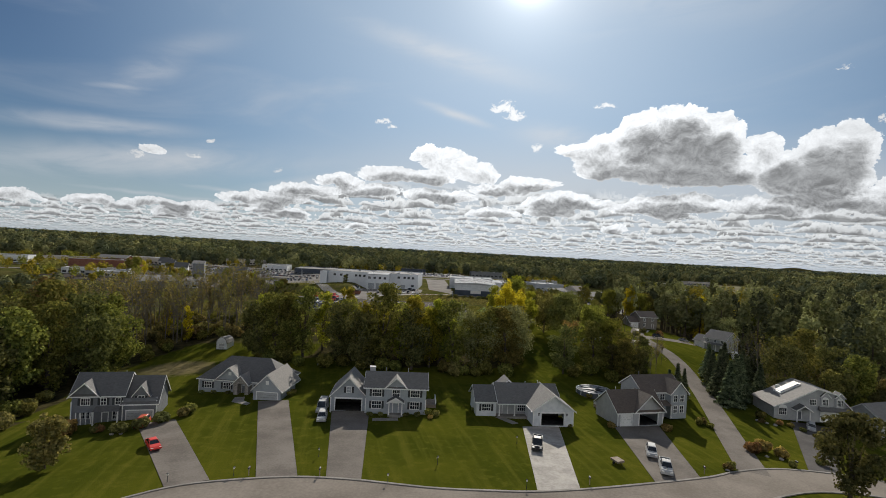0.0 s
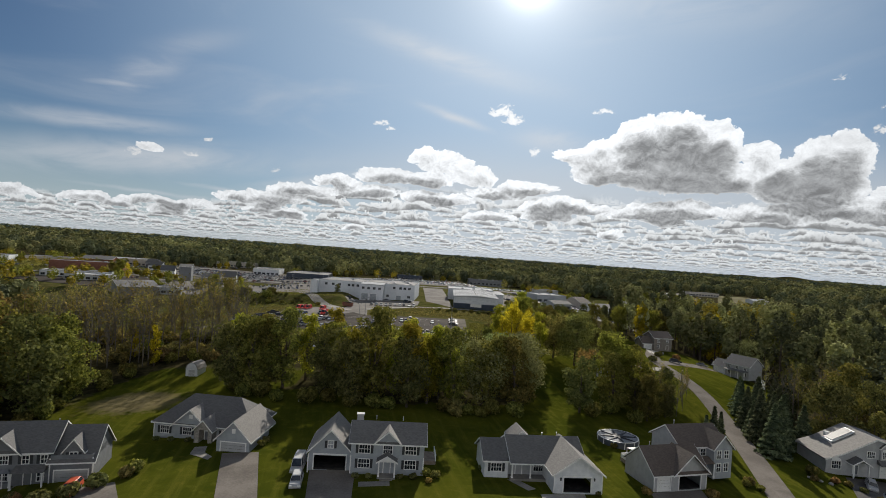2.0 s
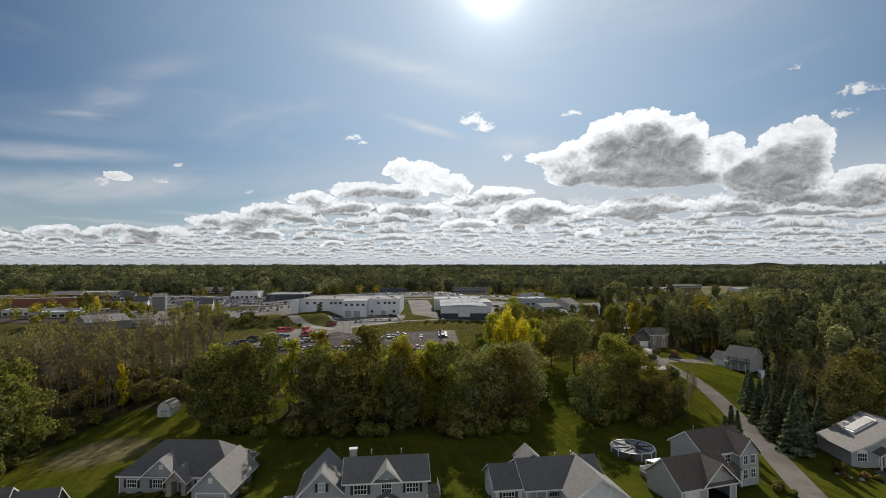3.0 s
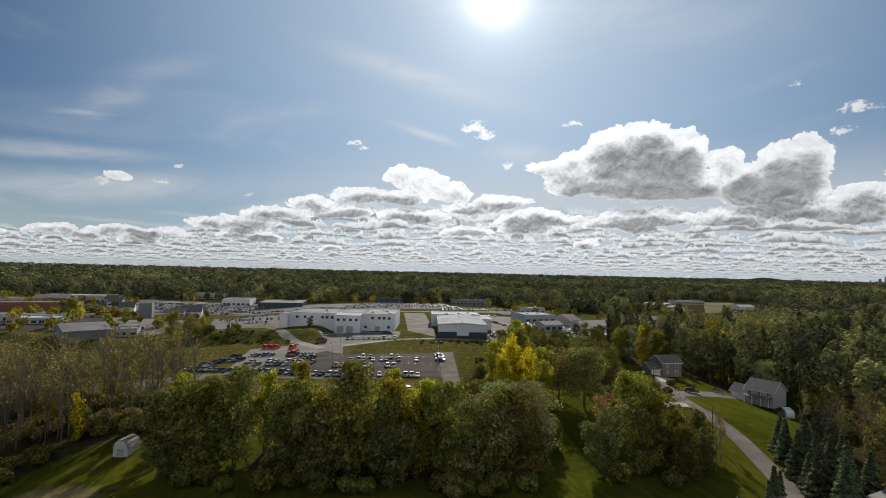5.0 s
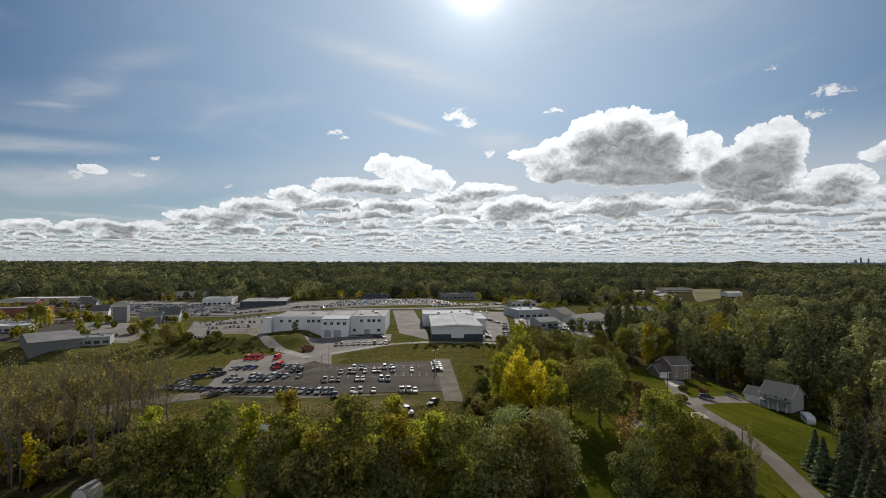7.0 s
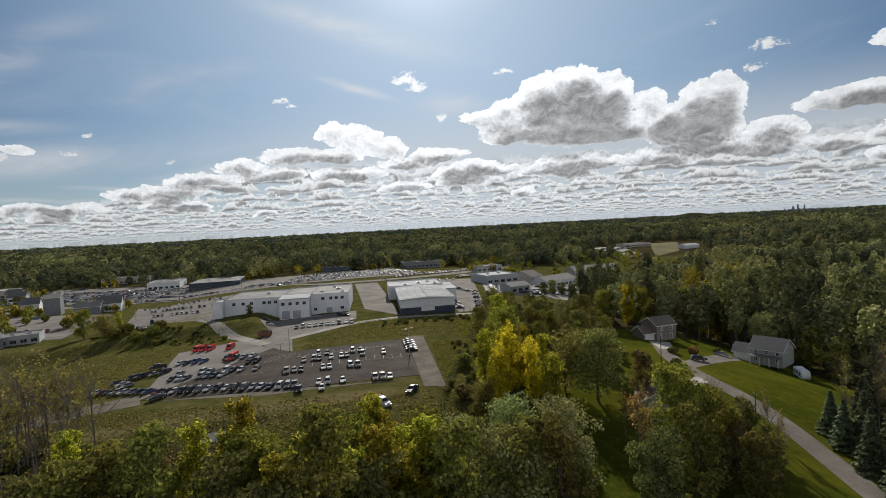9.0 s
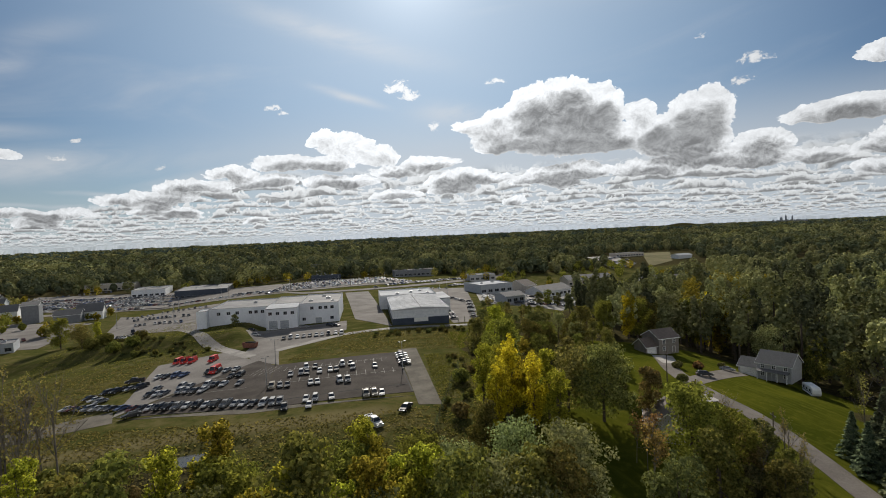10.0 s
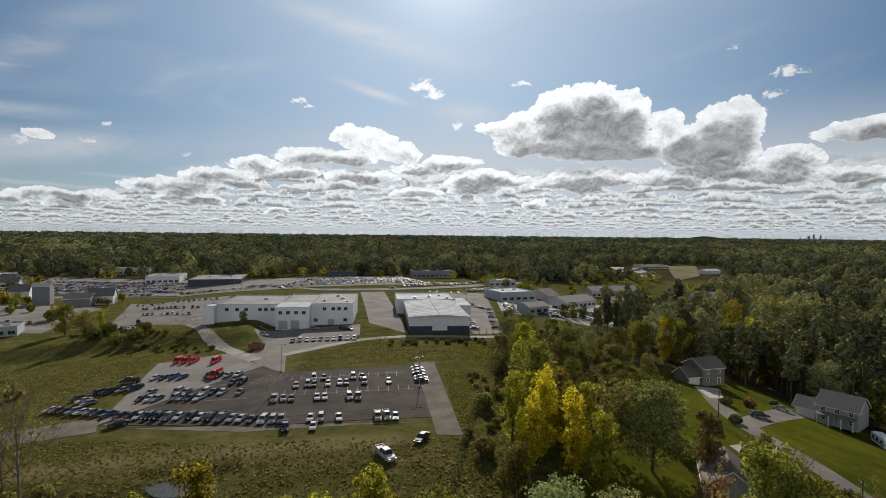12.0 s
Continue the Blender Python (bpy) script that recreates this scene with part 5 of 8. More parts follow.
def hip_roof(parent, x0, x1, y0, y1, z, rise, inset, mat, over=0.45, label=""):
    x0, x1, y0, y1 = x0 - over, x1 + over, y0 - over, y1 + over
    my = (y0 + y1) / 2
    v = [(x0, y0, z), (x1, y0, z), (x1, y1, z), (x0, y1, z), (x0 + inset, my, z + rise), (x1 - inset, my, z + rise), (x0, y0, z - 0.2), (x1, y0, z - 0.2), (x1, y1, z - 0.2), (x0, y1, z - 0.2)]
    f = [(0, 1, 5, 4), (1, 2, 5), (2, 3, 4, 5), (3, 0, 4), (6, 7, 1, 0), (7, 8, 2, 1), (8, 9, 3, 2), (9, 6, 0, 3), (9, 8, 7, 6)]
    roof = part("roof", Geo().add(v, f), mat, parent, label)
    g = Geo().box(x0, x1, y0 - 0.05, y0, z - 0.22, z + 0.02).box(x0, x1, y1, y1 + 0.05, z - 0.22, z + 0.02).box(x0 - 0.05, x0, y0, y1, z - 0.22, z + 0.02).box(x1, x1 + 0.05, y0, y1, z - 0.22, z + 0.02)
    part("fascia", g, M_TRIM, roof)
    return roof


def window(parent, x, z, wd, ht, y=0.0, shutters=True, double=False, arch=False):
    """A sash window in a front opening centred on x, with its sill at z."""
    x0, x1 = x - wd / 2, x + wd / 2
    f = Geo()
    for a, b, c, d in ((x0 - 0.12, x0, z - 0.1, z + ht + 0.1), (x1, x1 + 0.12, z - 0.1, z + ht + 0.1), (x0, x1, z + ht, z + ht + 0.13), (x0, x1, z - 0.1, z), (x0, x1, z + ht / 2 - 0.03, z + ht / 2 + 0.03)):
        f.box(a, b, y - 0.05, y + 0.08, c, d)
    for k in ((0.5,) if not double else (0.25, 0.5, 0.75)):
        f.box(x0 + wd * k - 0.03, x0 + wd * k + 0.03, y - 0.03, y + 0.07, z, z + ht)
    if arch:
        n = 8
        f.prism([(x0 - 0.12, z + ht + 0.13)] + [(x - (wd / 2 + 0.12) * math.cos(math.pi * i / n), z + ht + 0.13 + wd * 0.42 * math.sin(math.pi * i / n)) for i in range(1, n)] + [(x1 + 0.12, z + ht + 0.13)], y - 0.06, y, "y")
    fr = part("window", f, M_TRIM, parent, "white window frame")
    part("pane", Geo().box(x0, x1, y + 0.09, y + 0.12, z, z + ht), M_GLASS, fr)
    if shutters:
        for a in (x0 - 0.60, x1 + 0.14):
            s = Geo().box(a, a + 0.46, y - 0.045, y - 0.005, z - 0.05, z + ht + 0.05)
            for k in range(6):
                s.box(a + 0.05, a + 0.41, y - 0.06, y - 0.045, z + ht * k / 6 + 0.03, z + ht * (k + 0.6) / 6 + 0.03)
            part("shutter", s, M_SHUT, parent, "black louvred shutter")


def hole(x, z, wd, ht):
    return (x - wd / 2, x + wd / 2, z, z + ht)


def front_door(parent, x, y=0.0, wd=1.0, mat=None):
    d = Geo().box(x - wd / 2, x + wd / 2, y + 0.05, y + 0.1, 0, 2.05)
    for a in (-1, 1):
        for z in (0.2, 1.1):
            d.box(x + a * wd * 0.23 - 0.16, x + a * wd * 0.23 + 0.16, y + 0.035, y + 0.05, z, z + 0.7)
    ob = part("door", d, mat or M_SIDE_DARK, parent, "panelled front door")
    part("door_frame", Geo().box(x - wd / 2 - 0.15, x - wd / 2, y - 0.04, y + 0.1, 0, 2.2).box(x + wd / 2, x + wd / 2 + 0.15, y - 0.04, y + 0.1, 0, 2.2).box(x - wd / 2, x + wd / 2, y - 0.04, y + 0.1, 2.05, 2.2), M_TRIM, ob)


def garage_door(parent, x0, x1, h=2.3, y=0.0, mat=None, opened=False):
    """A sectional garage door; opened, it shows a garage coloured dark for its shade and a raised last section."""
    f = Geo().box(x0 - 0.2, x0, y - 0.05, y + 0.1, -0.3, h + 0.2).box(x1, x1 + 0.2, y - 0.05, y + 0.1, -0.3, h + 0.2).box(x0, x1, y - 0.05, y + 0.1, h, h + 0.2)
    fr = part("garage_frame", f, M_TRIM, parent, "white garage door frame")
    if opened:
        part("garage_door", Geo().box(x0, x1, y + 0.3, y + 2.4, h - 0.25, h - 0.18).box(x0, x1, y + 0.12, y + 0.16, h - 0.18, h), M_TRIM, fr, "raised garage door")
        # near-black floor and back wall: the garage's shade is put into their colour
        part("garage_floor", Geo().box(x0 - 0.6, x1 + 0.6, y + 0.1, y + 5.5, -0.25, 0.02).box(x0 - 0.6, x1 + 0.6, y + 5.5, y + 5.6, 0, h), M_DARK, fr, "garage interior coloured dark for its shade")
        return
    g = Geo()
    k = 4
    for i in range(k):
        g.box(x0, x1, y + 0.05, y + 0.09, -0.3 if i == 0 else h * i / k + 0.02, h * (i + 1) / k - 0.02)
        m = max(2, int((x1 - x0) / 1.1))
        for j in range(m):
            w2 = (x1 - x0) / m
            g.box(x0 + j * w2 + 0.12, x0 + (j + 1) * w2 - 0.12, y + 0.03, y + 0.05, h * i / k + 0.12, h * (i + 1) / k - 0.12)
    part("garage_door", g, mat or M_TRIM, fr, "closed panelled garage door")


def posts(parent, spots, h, r=0.11):
    for x, y in spots:
        g = Geo().box(x - r, x + r, y - r, y + r, -0.3, h).box(x - r * 1.5, x + r * 1.5, y - r * 1.5, y + r * 1.5, 0, 0.2).box(x - r * 1.4, x + r * 1.4, y - r * 1.4, y + r * 1.4, h - 0.15, h)
        part("porch_post", g, M_TRIM, parent)


def corner_boards(parent, xs3, y, h):
    for x in xs3:
        part("corner_board", Geo().box(x - 0.09, x + 0.09, y - 0.03, y + 0.1, -0.3, h), M_TRIM, parent)


def vents(parent, spots):
    for x, y, z in spots:
        part("roof_vent", Geo().tube((x, y, z - 0.3), (x, y, z + 0.45), 0.07, 0.07, 8).tube((x, y, z + 0.42), (x, y, z + 0.5), 0.12, 0.1, 8), M_METAL, parent)


def settle(x, y, turn, dz=0.1):
    return pose(x, y, gz(x, y) + dz, 0, 0, turn)


def slate_house():
    h = thing("house", settle(-72.0, 103.0, 15, 0.3), "two-storey house with slate-coloured siding and grey gabled roof", "house")
    w1 = [hole(2.4, 0.9, 1.7, 1.4), hole(2.4, 3.6, 1.5, 1.3), hole(5.6, 3.6, 0.9, 1.3), hole(8.2, 3.6, 0.9, 1.3), hole(7.8, 0.7, 0.9, 1.5)]
    wall(h, 0, 9.2, 0, 9, 5.6, M_SIDE_DARK, w1)
    window(h, 2.4, 0.9, 1.7, 1.4, 0, False, True)
    window(h, 2.4, 3.6, 1.5, 1.3, 0, True, True)
    window(h, 5.6, 3.6, 0.9, 1.3)
    window(h, 8.2, 3.6, 0.9, 1.3)
    window(h, 7.8, 0.7, 0.9, 1.5, 0, False)
    part("bay", Geo().frustum((1.0, 3.8, -0.7, 0), (1.0, 3.8, -0.7, 0), -0.3, 0.8).frustum((0.9, 3.9, -0.8, 0), (1.4, 3.4, -0.2, 0), 2.35, 2.75), M_SIDE_DARK, h)
    posts(h, ((1.05, -0.65), (1.95, -0.7), (2.85, -0.7), (3.75, -0.65)), 2.35, 0.07)
    gable_roof(h, 0, 9.2, 0, 9, 5.6, 3.3, "x", M_SHINGLE)
    gable_tri(h, 0, 9, 5.6, 3.3, 0.0, "x", M_SIDE_DARK)
    gable_roof(h, -0.1, 4.8, -0.4, 4.6, 5.6, 2.4, "y", M_SHINGLE)
    gable_tri(h, -0.1, 4.8, 5.6, 2.4, -0.02, "y", M_SIDE_DARK)
    part("porch_roof", Geo().frustum((4.2, 8.9, -1.9, 0), (4.4, 8.7, -0.2, 0), 2.75, 3.35), M_SHINGLE, h)
    posts(h, ((4.4, -1.7), (8.7, -1.7)), 2.75)
    front_door(h, 6.0)
    part("porch_floor", Geo().box(4.2, 8.9, -1.9, 0, -0.5, 0.05), M_CONCRETE, h)
    wall(h, 9.2, 15.4, -0.3, 9, 4.9, M_SIDE_DARK, [(9.9, 14.7, -0.3, 2.35)], label="dark siding over the garage")
    garage_door(h, 9.9, 14.7, 2.35, -0.3, M_SIDE_GREY)
    gable_roof(h, 9.2, 15.4, -0.3, 9, 4.0, 4.2, "x", M_SHINGLE)
    gable_tri(h, -0.3, 9, 4.0, 4.2, 15.2, "x", M_SIDE_DARK)
    wall(h, 11.0, 13.8, -0.1, 3.0, 5.5, M_SIDE_DARK, [hole(12.4, 3.95, 1.1, 1.3)], z0=3.3)
    window(h, 12.4, 3.95, 1.1, 1.3, -0.1)
    gable_roof(h, 11.0, 13.8, -0.1, 3.6, 5.5, 1.9, "y", M_SHINGLE, 0.3)
    gable_tri(h, 11.0, 13.8, 5.5, 1.9, -0.08, "y", M_SIDE_DARK)
    corner_boards(h, (0.05, 9.15, 15.35), -0.31, 4.4)
    vents(h, ((6.5, 6.2, 8.0), (8.0, 5.5, 8.6)))


def ranch_house():
    h = thing("house", settle(-57.4, 125.9, -4, 0.3), "single-storey blue-grey ranch house with steep hipped roof", "house")
    wall(h, 0, 18, 0, 11.5, 3.0, M_SIDE_BLUE, [hole(2.3, 0.9, 1.7, 1.4), hole(7.0, 0.9, 1.7, 1.4), hole(14.8, 1.2, 0.9, 1.1)])
    window(h, 2.3, 0.9, 1.7, 1.4, 0, True, True)
    window(h, 7.0, 0.9, 1.7, 1.4, 0, True, True)
    window(h, 14.8, 1.2, 0.9, 1.1)
    hip_roof(h, 0, 20.5, 0, 11.5, 3.05, 4.6, 5.6, M_SHINGLE, label="dark grey shingled hip roof")
    gable_roof(h, 4.4, 11.2, -0.5, 5.0, 3.0, 3.1, "y", M_SHINGLE_PALE)
    gable_tri(h, 4.4, 11.2, 3.0, 3.1, -0.3, "y", M_SIDE_BLUE)
    part("gable_vent", Geo().box(7.45, 8.15, -0.36, -0.3, 4.3, 5.1), M_TRIM, h)
    gable_roof(h, 9.6, 13.2, -2.2, 4.0, 2.9, 1.9, "y", M_SHINGLE_PALE, 0.3)
    gable_tri(h, 9.6, 13.2, 2.9, 1.9, -2.0, "y", M_STONE)
    part("entry_pier", Geo().box(9.6, 10.6, -2.0, 0, -0.4, 2.9), M_STONE, h, "stone-clad entry pier")
    part("entry_pier", Geo().box(12.4, 13.2, -2.0, 0, -0.4, 2.9), M_STONE, h, "stone-clad entry pier")
    front_door(h, 11.5, -0.3, 1.1)
    part("entry_step", Geo().box(10.4, 12.9, -3.2, -2.0, -0.4, 0.02), M_CONCRETE, h)
    wall(h, 16.0, 22.5, -5.5, 4, 3.0, M_SIDE_BLUE, [(16.9, 21.7, -0.3, 2.35)], label="front of the garage")
    garage_door(h, 16.9, 21.7, 2.35, -5.5, M_SIDE_GREY)
    gable_roof(h, 16.0, 22.5, -5.5, 6.0, 3.0, 3.3, "y", M_SHINGLE_PALE)
    gable_tri(h, 16.0, 22.5, 3.0, 3.3, -5.48, "y", M_SIDE_BLUE)
    part("gable_vent", Geo().box(18.9, 19.6, -5.56, -5.5, 4.1, 5.0), M_TRIM, h)
    corner_boards(h, (0.05, 16.05, 22.45), -0.02, 2.9)
    vents(h, ((9.0, 7.0, 6.6), (14.0, 7.5, 6.2)))


def colonial_house():
    h = thing("house", settle(-14.9, 111.4, 4, 0.3), "two-storey blue-grey colonial house with black shutters", "house")
    wn = [hole(2.4, 0.9, 1.9, 1.5), hole(10.6, 0.9, 1.9, 1.5), hole(2.4, 3.5, 1.9, 1.4), hole(10.6, 3.5, 1.9, 1.4), hole(6.5, 3.5, 1.5, 1.4)]
    wall(h, 0, 13, 0, 8.6, 5.4, M_SIDE_BLUE, wn)
    for x, z, hh in ((2.4, 0.9, 1.5), (10.6, 0.9, 1.5), (2.4, 3.5, 1.4), (10.6, 3.5, 1.4)):
        window(h, x, z, 1.9, hh, 0, True, True)
    window(h, 6.5, 3.5, 1.5, 1.4, 0, False, True, True)
    gable_roof(h, 0, 13, 0, 8.6, 5.4, 2.2, "x", M_SHINGLE)
    for x in (0.0, 12.8):
        gable_tri(h, 0, 8.6, 5.4, 2.2, x, "x", M_SIDE_BLUE)
    gable_roof(h, 4.3, 8.7, -0.1, 4.0, 5.4, 1.95, "y", M_SHINGLE_PALE, 0.35)
    gable_tri(h, 4.3, 8.7, 5.4, 1.95, -0.02, "y", M_SIDE_BLUE)
    gable_roof(h, 4.9, 8.1, -1.7, 0.2, 2.65, 0.95, "y", M_SHINGLE, 0.25)
    gable_tri(h, 5.0, 8.0, 2.6, 0.9, -1.6, "y", M_TRIM)
    posts(h, ((5.1, -1.5), (7.9, -1.5), (5.1, -0.3), (7.9, -0.3)), 2.6)
    front_door(h, 6.5, 0.0, 1.1, M_TRIM)
    part("porch_floor", Geo().box(4.9, 8.1, -1.9, 0, -0.5, 0.04).box(5.4, 7.6, -2.4, -1.9, -0.5, -0.12), M_CONCRETE, h)
    wall(h, -7.4, 0, 1.2, 11, 3.1, M_SIDE_BLUE, [(-6.5, -0.9, -0.3, 2.45)], label="garage wing")
    garage_door(h, -6.5, -0.9, 2.45, 1.2, None, True)
    gable_roof(h, -7.4, 0, 1.2, 11, 3.1, 3.7, "y", M_SHINGLE_PALE, 0.45, label="weathered garage roof")
    gable_tri(h, -7.4, 0, 3.1, 3.7, 1.22, "y", M_SIDE_BLUE)
    window(h, -3.7, 3.7, 0.9, 1.2, 1.15)
    corner_boards(h, (0.05, 12.95, -7.35), -0.02, 3.0)
    vents(h, ((4.0, 5.6, 8.0), (9.0, 6.0, 7.8)))
    part("deck", Geo().box(13.0, 15.6, 5.0, 9.6, -0.6, 0.5), M_DECK, h, "small timber side deck")
    for i in range(6):
        part("baluster", Geo().box(15.5, 15.6, 5.0 + i * 0.9, 5.1 + i * 0.9, 0.5, 1.5), M_TRIM, h)
    part("handrail", Geo().box(15.45, 15.62, 5.0, 9.6, 1.5, 1.6), M_TRIM, h)
    part("chimney", Geo().box(0.3, 1.5, 6.6, 7.6, 4.5, 8.1).box(0.2, 1.6, 6.5, 7.7, 8.1, 8.25), M_SIDE_GREY, h, "pale boxed chimney")
    part("cellar_cover", Geo().box(-2.2, 2.5, 9.5, 12.6, -0.6, 0.35), M_DECK, h, "rear timber deck")


def long_house():
    h = thing("house", settle(9.2, 113.4, 6, 0.25), "long low house with white trim and a front garage gable", "house")
    wall(h, 0, 4.4, 0.3, 8, 3.0, M_SIDE_WHITE, [hole(2.2, 0.9, 1.9, 1.4)], label="white-sided wing")
    window(h, 2.2, 0.9, 1.9, 1.4, 0.3, True, True)
    gable_roof(h, 0, 4.4, 0.3, 8, 3.0, 2.4, "x", M_SHINGLE)
    gable_tri(h, 0.3, 8, 3.0, 2.4, 0.0, "x", M_SIDE_WHITE)
    wall(h, 4.4, 18.5, 1.2, 9.5, 2.9, M_SIDE_GREY, [hole(10.4, 0.7, 1.9, 1.5)])
    window(h, 10.4, 0.7, 1.9, 1.5, 1.2, False, True)
    front_door(h, 6.6, 1.2, 1.1, M_TRIM)
    gable_roof(h, 4.9, 18.5, -0.6, 10.0, 2.95, 2.9, "x", M_SHINGLE, label="broad dark shingled roof")
    gable_tri(h, -0.6, 10.0, 2.95, 2.9, 18.3, "x", M_SIDE_GREY)
    posts(h, ((5.0, -0.4), (8.4, -0.4), (12.0, -0.4)), 2.75)
    part("porch_floor", Geo().box(4.6, 12.5, -0.9, 1.2, -0.5, 0.03), M_CONCRETE, h)
    gable_roof(h, 6.4, 10.4, 6.5, 11.0, 4.3, 1.8, "y", M_SHINGLE_PALE, 0.3)
    wall(h, 6.4, 10.4, 9.8, 11.0, 4.3, M_SIDE_WHITE)
    wall(h, 11.2, 20.0, -5.2, 2, 2.9, M_SIDE_WHITE, [(13.0, 17.9, -0.3, 2.4)], label="white garage front")
    garage_door(h, 13.0, 17.9, 2.4, -5.2, None, True)
    gable_roof(h, 11.2, 20.0, -5.2, 5.5, 2.9, 3.0, "y", M_SHINGLE_PALE, 0.45, label="weathered garage roof")
    gable_tri(h, 11.2, 20.0, 2.9, 3.0, -5.18, "y", M_SIDE_WHITE)
    for x in (12.4, 18.5):
        part("coach_lamp", Geo().box(x - 0.1, x + 0.1, -5.35, -5.2, 1.8, 2.2).frustum((x - 0.16, x + 0.16, -5.42, -5.2), (x - 0.05, x + 0.05, -5.3, -5.2), 2.2, 2.35), M_BLACK, h)
    corner_boards(h, (11.25, 19.95), -5.22, 2.8)
    vents(h, ((12.2, 6.0, 5.7), (15.0, 5.6, 6.0)))


def brown_roof_house():
    h = thing("house", settle(40.4, 114.2, 16, 0.25), "two-storey house with brown shingle roof and two garages", "house")
    wall(h, 0, 11.8, 0, 8.5, 2.95, M_SIDE_GREY, [(0.9, 3.6, -0.3, 2.3), (5.6, 10.4, -0.3, 2.35)], label="pale garage wing")
    garage_door(h, 0.9, 3.6, 2.3, 0, M_TRIM)
    garage_door(h, 5.6, 10.4, 2.35, 0, None, True)
    gable_roof(h, 0, 11.8, 0, 8.5, 2.95, 3.5, "x", M_SHINGLE_BROWN)
    gable_tri(h, 0, 8.5, 2.95, 3.5, 0.0, "x", M_SIDE_GREY)
    gable_roof(h, 4.2, 11.7, -0.4, 5.0, 2.95, 3.4, "y", M_SHINGLE_BROWN, 0.4)
    gable_tri(h, 4.2, 11.7, 2.95, 3.4, -0.02, "y", M_SIDE_GREY)
    wall(h, 10.4, 21.5, 5.5, 14, 5.6, M_SIDE_BLUE, [hole(13.4, 3.6, 1.2, 1.3), hole(15.9, 3.6, 1.2, 1.3)])
    window(h, 13.4, 3.6, 1.2, 1.3, 5.5, False)
    window(h, 15.9, 3.6, 1.2, 1.3, 5.5, False)
    gable_roof(h, 10.4, 21.5, 5.5, 14, 5.6, 2.8, "x", M_SHINGLE_BROWN)
    gable_tri(h, 5.5, 14, 5.6, 2.8, 10.4, "x", M_SIDE_BLUE)
    gable_tri(h, 5.5, 14, 5.6, 2.8, 21.3, "x", M_SIDE_BLUE)
    wall(h, 17.0, 21.5, 3.8, 6, 5.6, M_SIDE_BLUE, [hole(18.3, 0.9, 1.0, 1.6), hole(20.1, 0.9, 1.0, 1.6), hole(18.3, 3.5, 1.0, 1.5), hole(20.1, 3.5, 1.0, 1.5)])
    for x in (18.3, 20.1):
        window(h, x, 0.9, 1.0, 1.6, 3.8, False)
        window(h, x, 3.5, 1.0, 1.5, 3.8, False)
    gable_roof(h, 17.0, 21.5, 3.8, 9.6, 5.6, 2.4, "y", M_SHINGLE_BROWN, 0.4)
    gable_tri(h, 17.0, 21.5, 5.6, 2.4, 3.82, "y", M_SIDE_BLUE)
    part("porch_roof", Geo().frustum((11.6, 17.0, 3.2, 5.6), (11.6, 17.0, 5.2, 5.6), 2.75, 3.5), M_SHINGLE_BROWN, h)
    posts(h, ((12.2, 3.4), (14.6, 3.4), (16.8, 3.4)), 2.75)
    front_door(h, 14.5, 5.5)
    corner_boards(h, (0.05, 11.75), -0.02, 2.8)
    vents(h, ((13.0, 10.8, 8.6), (3.0, 5.6, 6.4)))
    d = part("deck", Geo().box(2.5, 10.2, 8.7, 13.5, -0.5, 0.7), M_DECK, h, "raised timber deck behind the house")
    part("deck_rail", Geo().box(2.5, 2.6, 8.7, 13.5, 0.7, 1.6).box(2.5, 7.0, 13.4, 13.5, 0.7, 1.6), M_TRIM, d)
    part("canopy", Geo().prism([(9.0, 3.3), (13.0, 2.7), (13.0, 2.8), (9.0, 3.42)], 3.4, 6.8, "x"), M_TRIM, d, "white patio canopy")
    for x in (3.5, 6.7):
        part("canopy_post", Geo().box(x - 0.06, x + 0.06, 12.8, 12.92, 0.7, 2.75), M_TRIM, d)


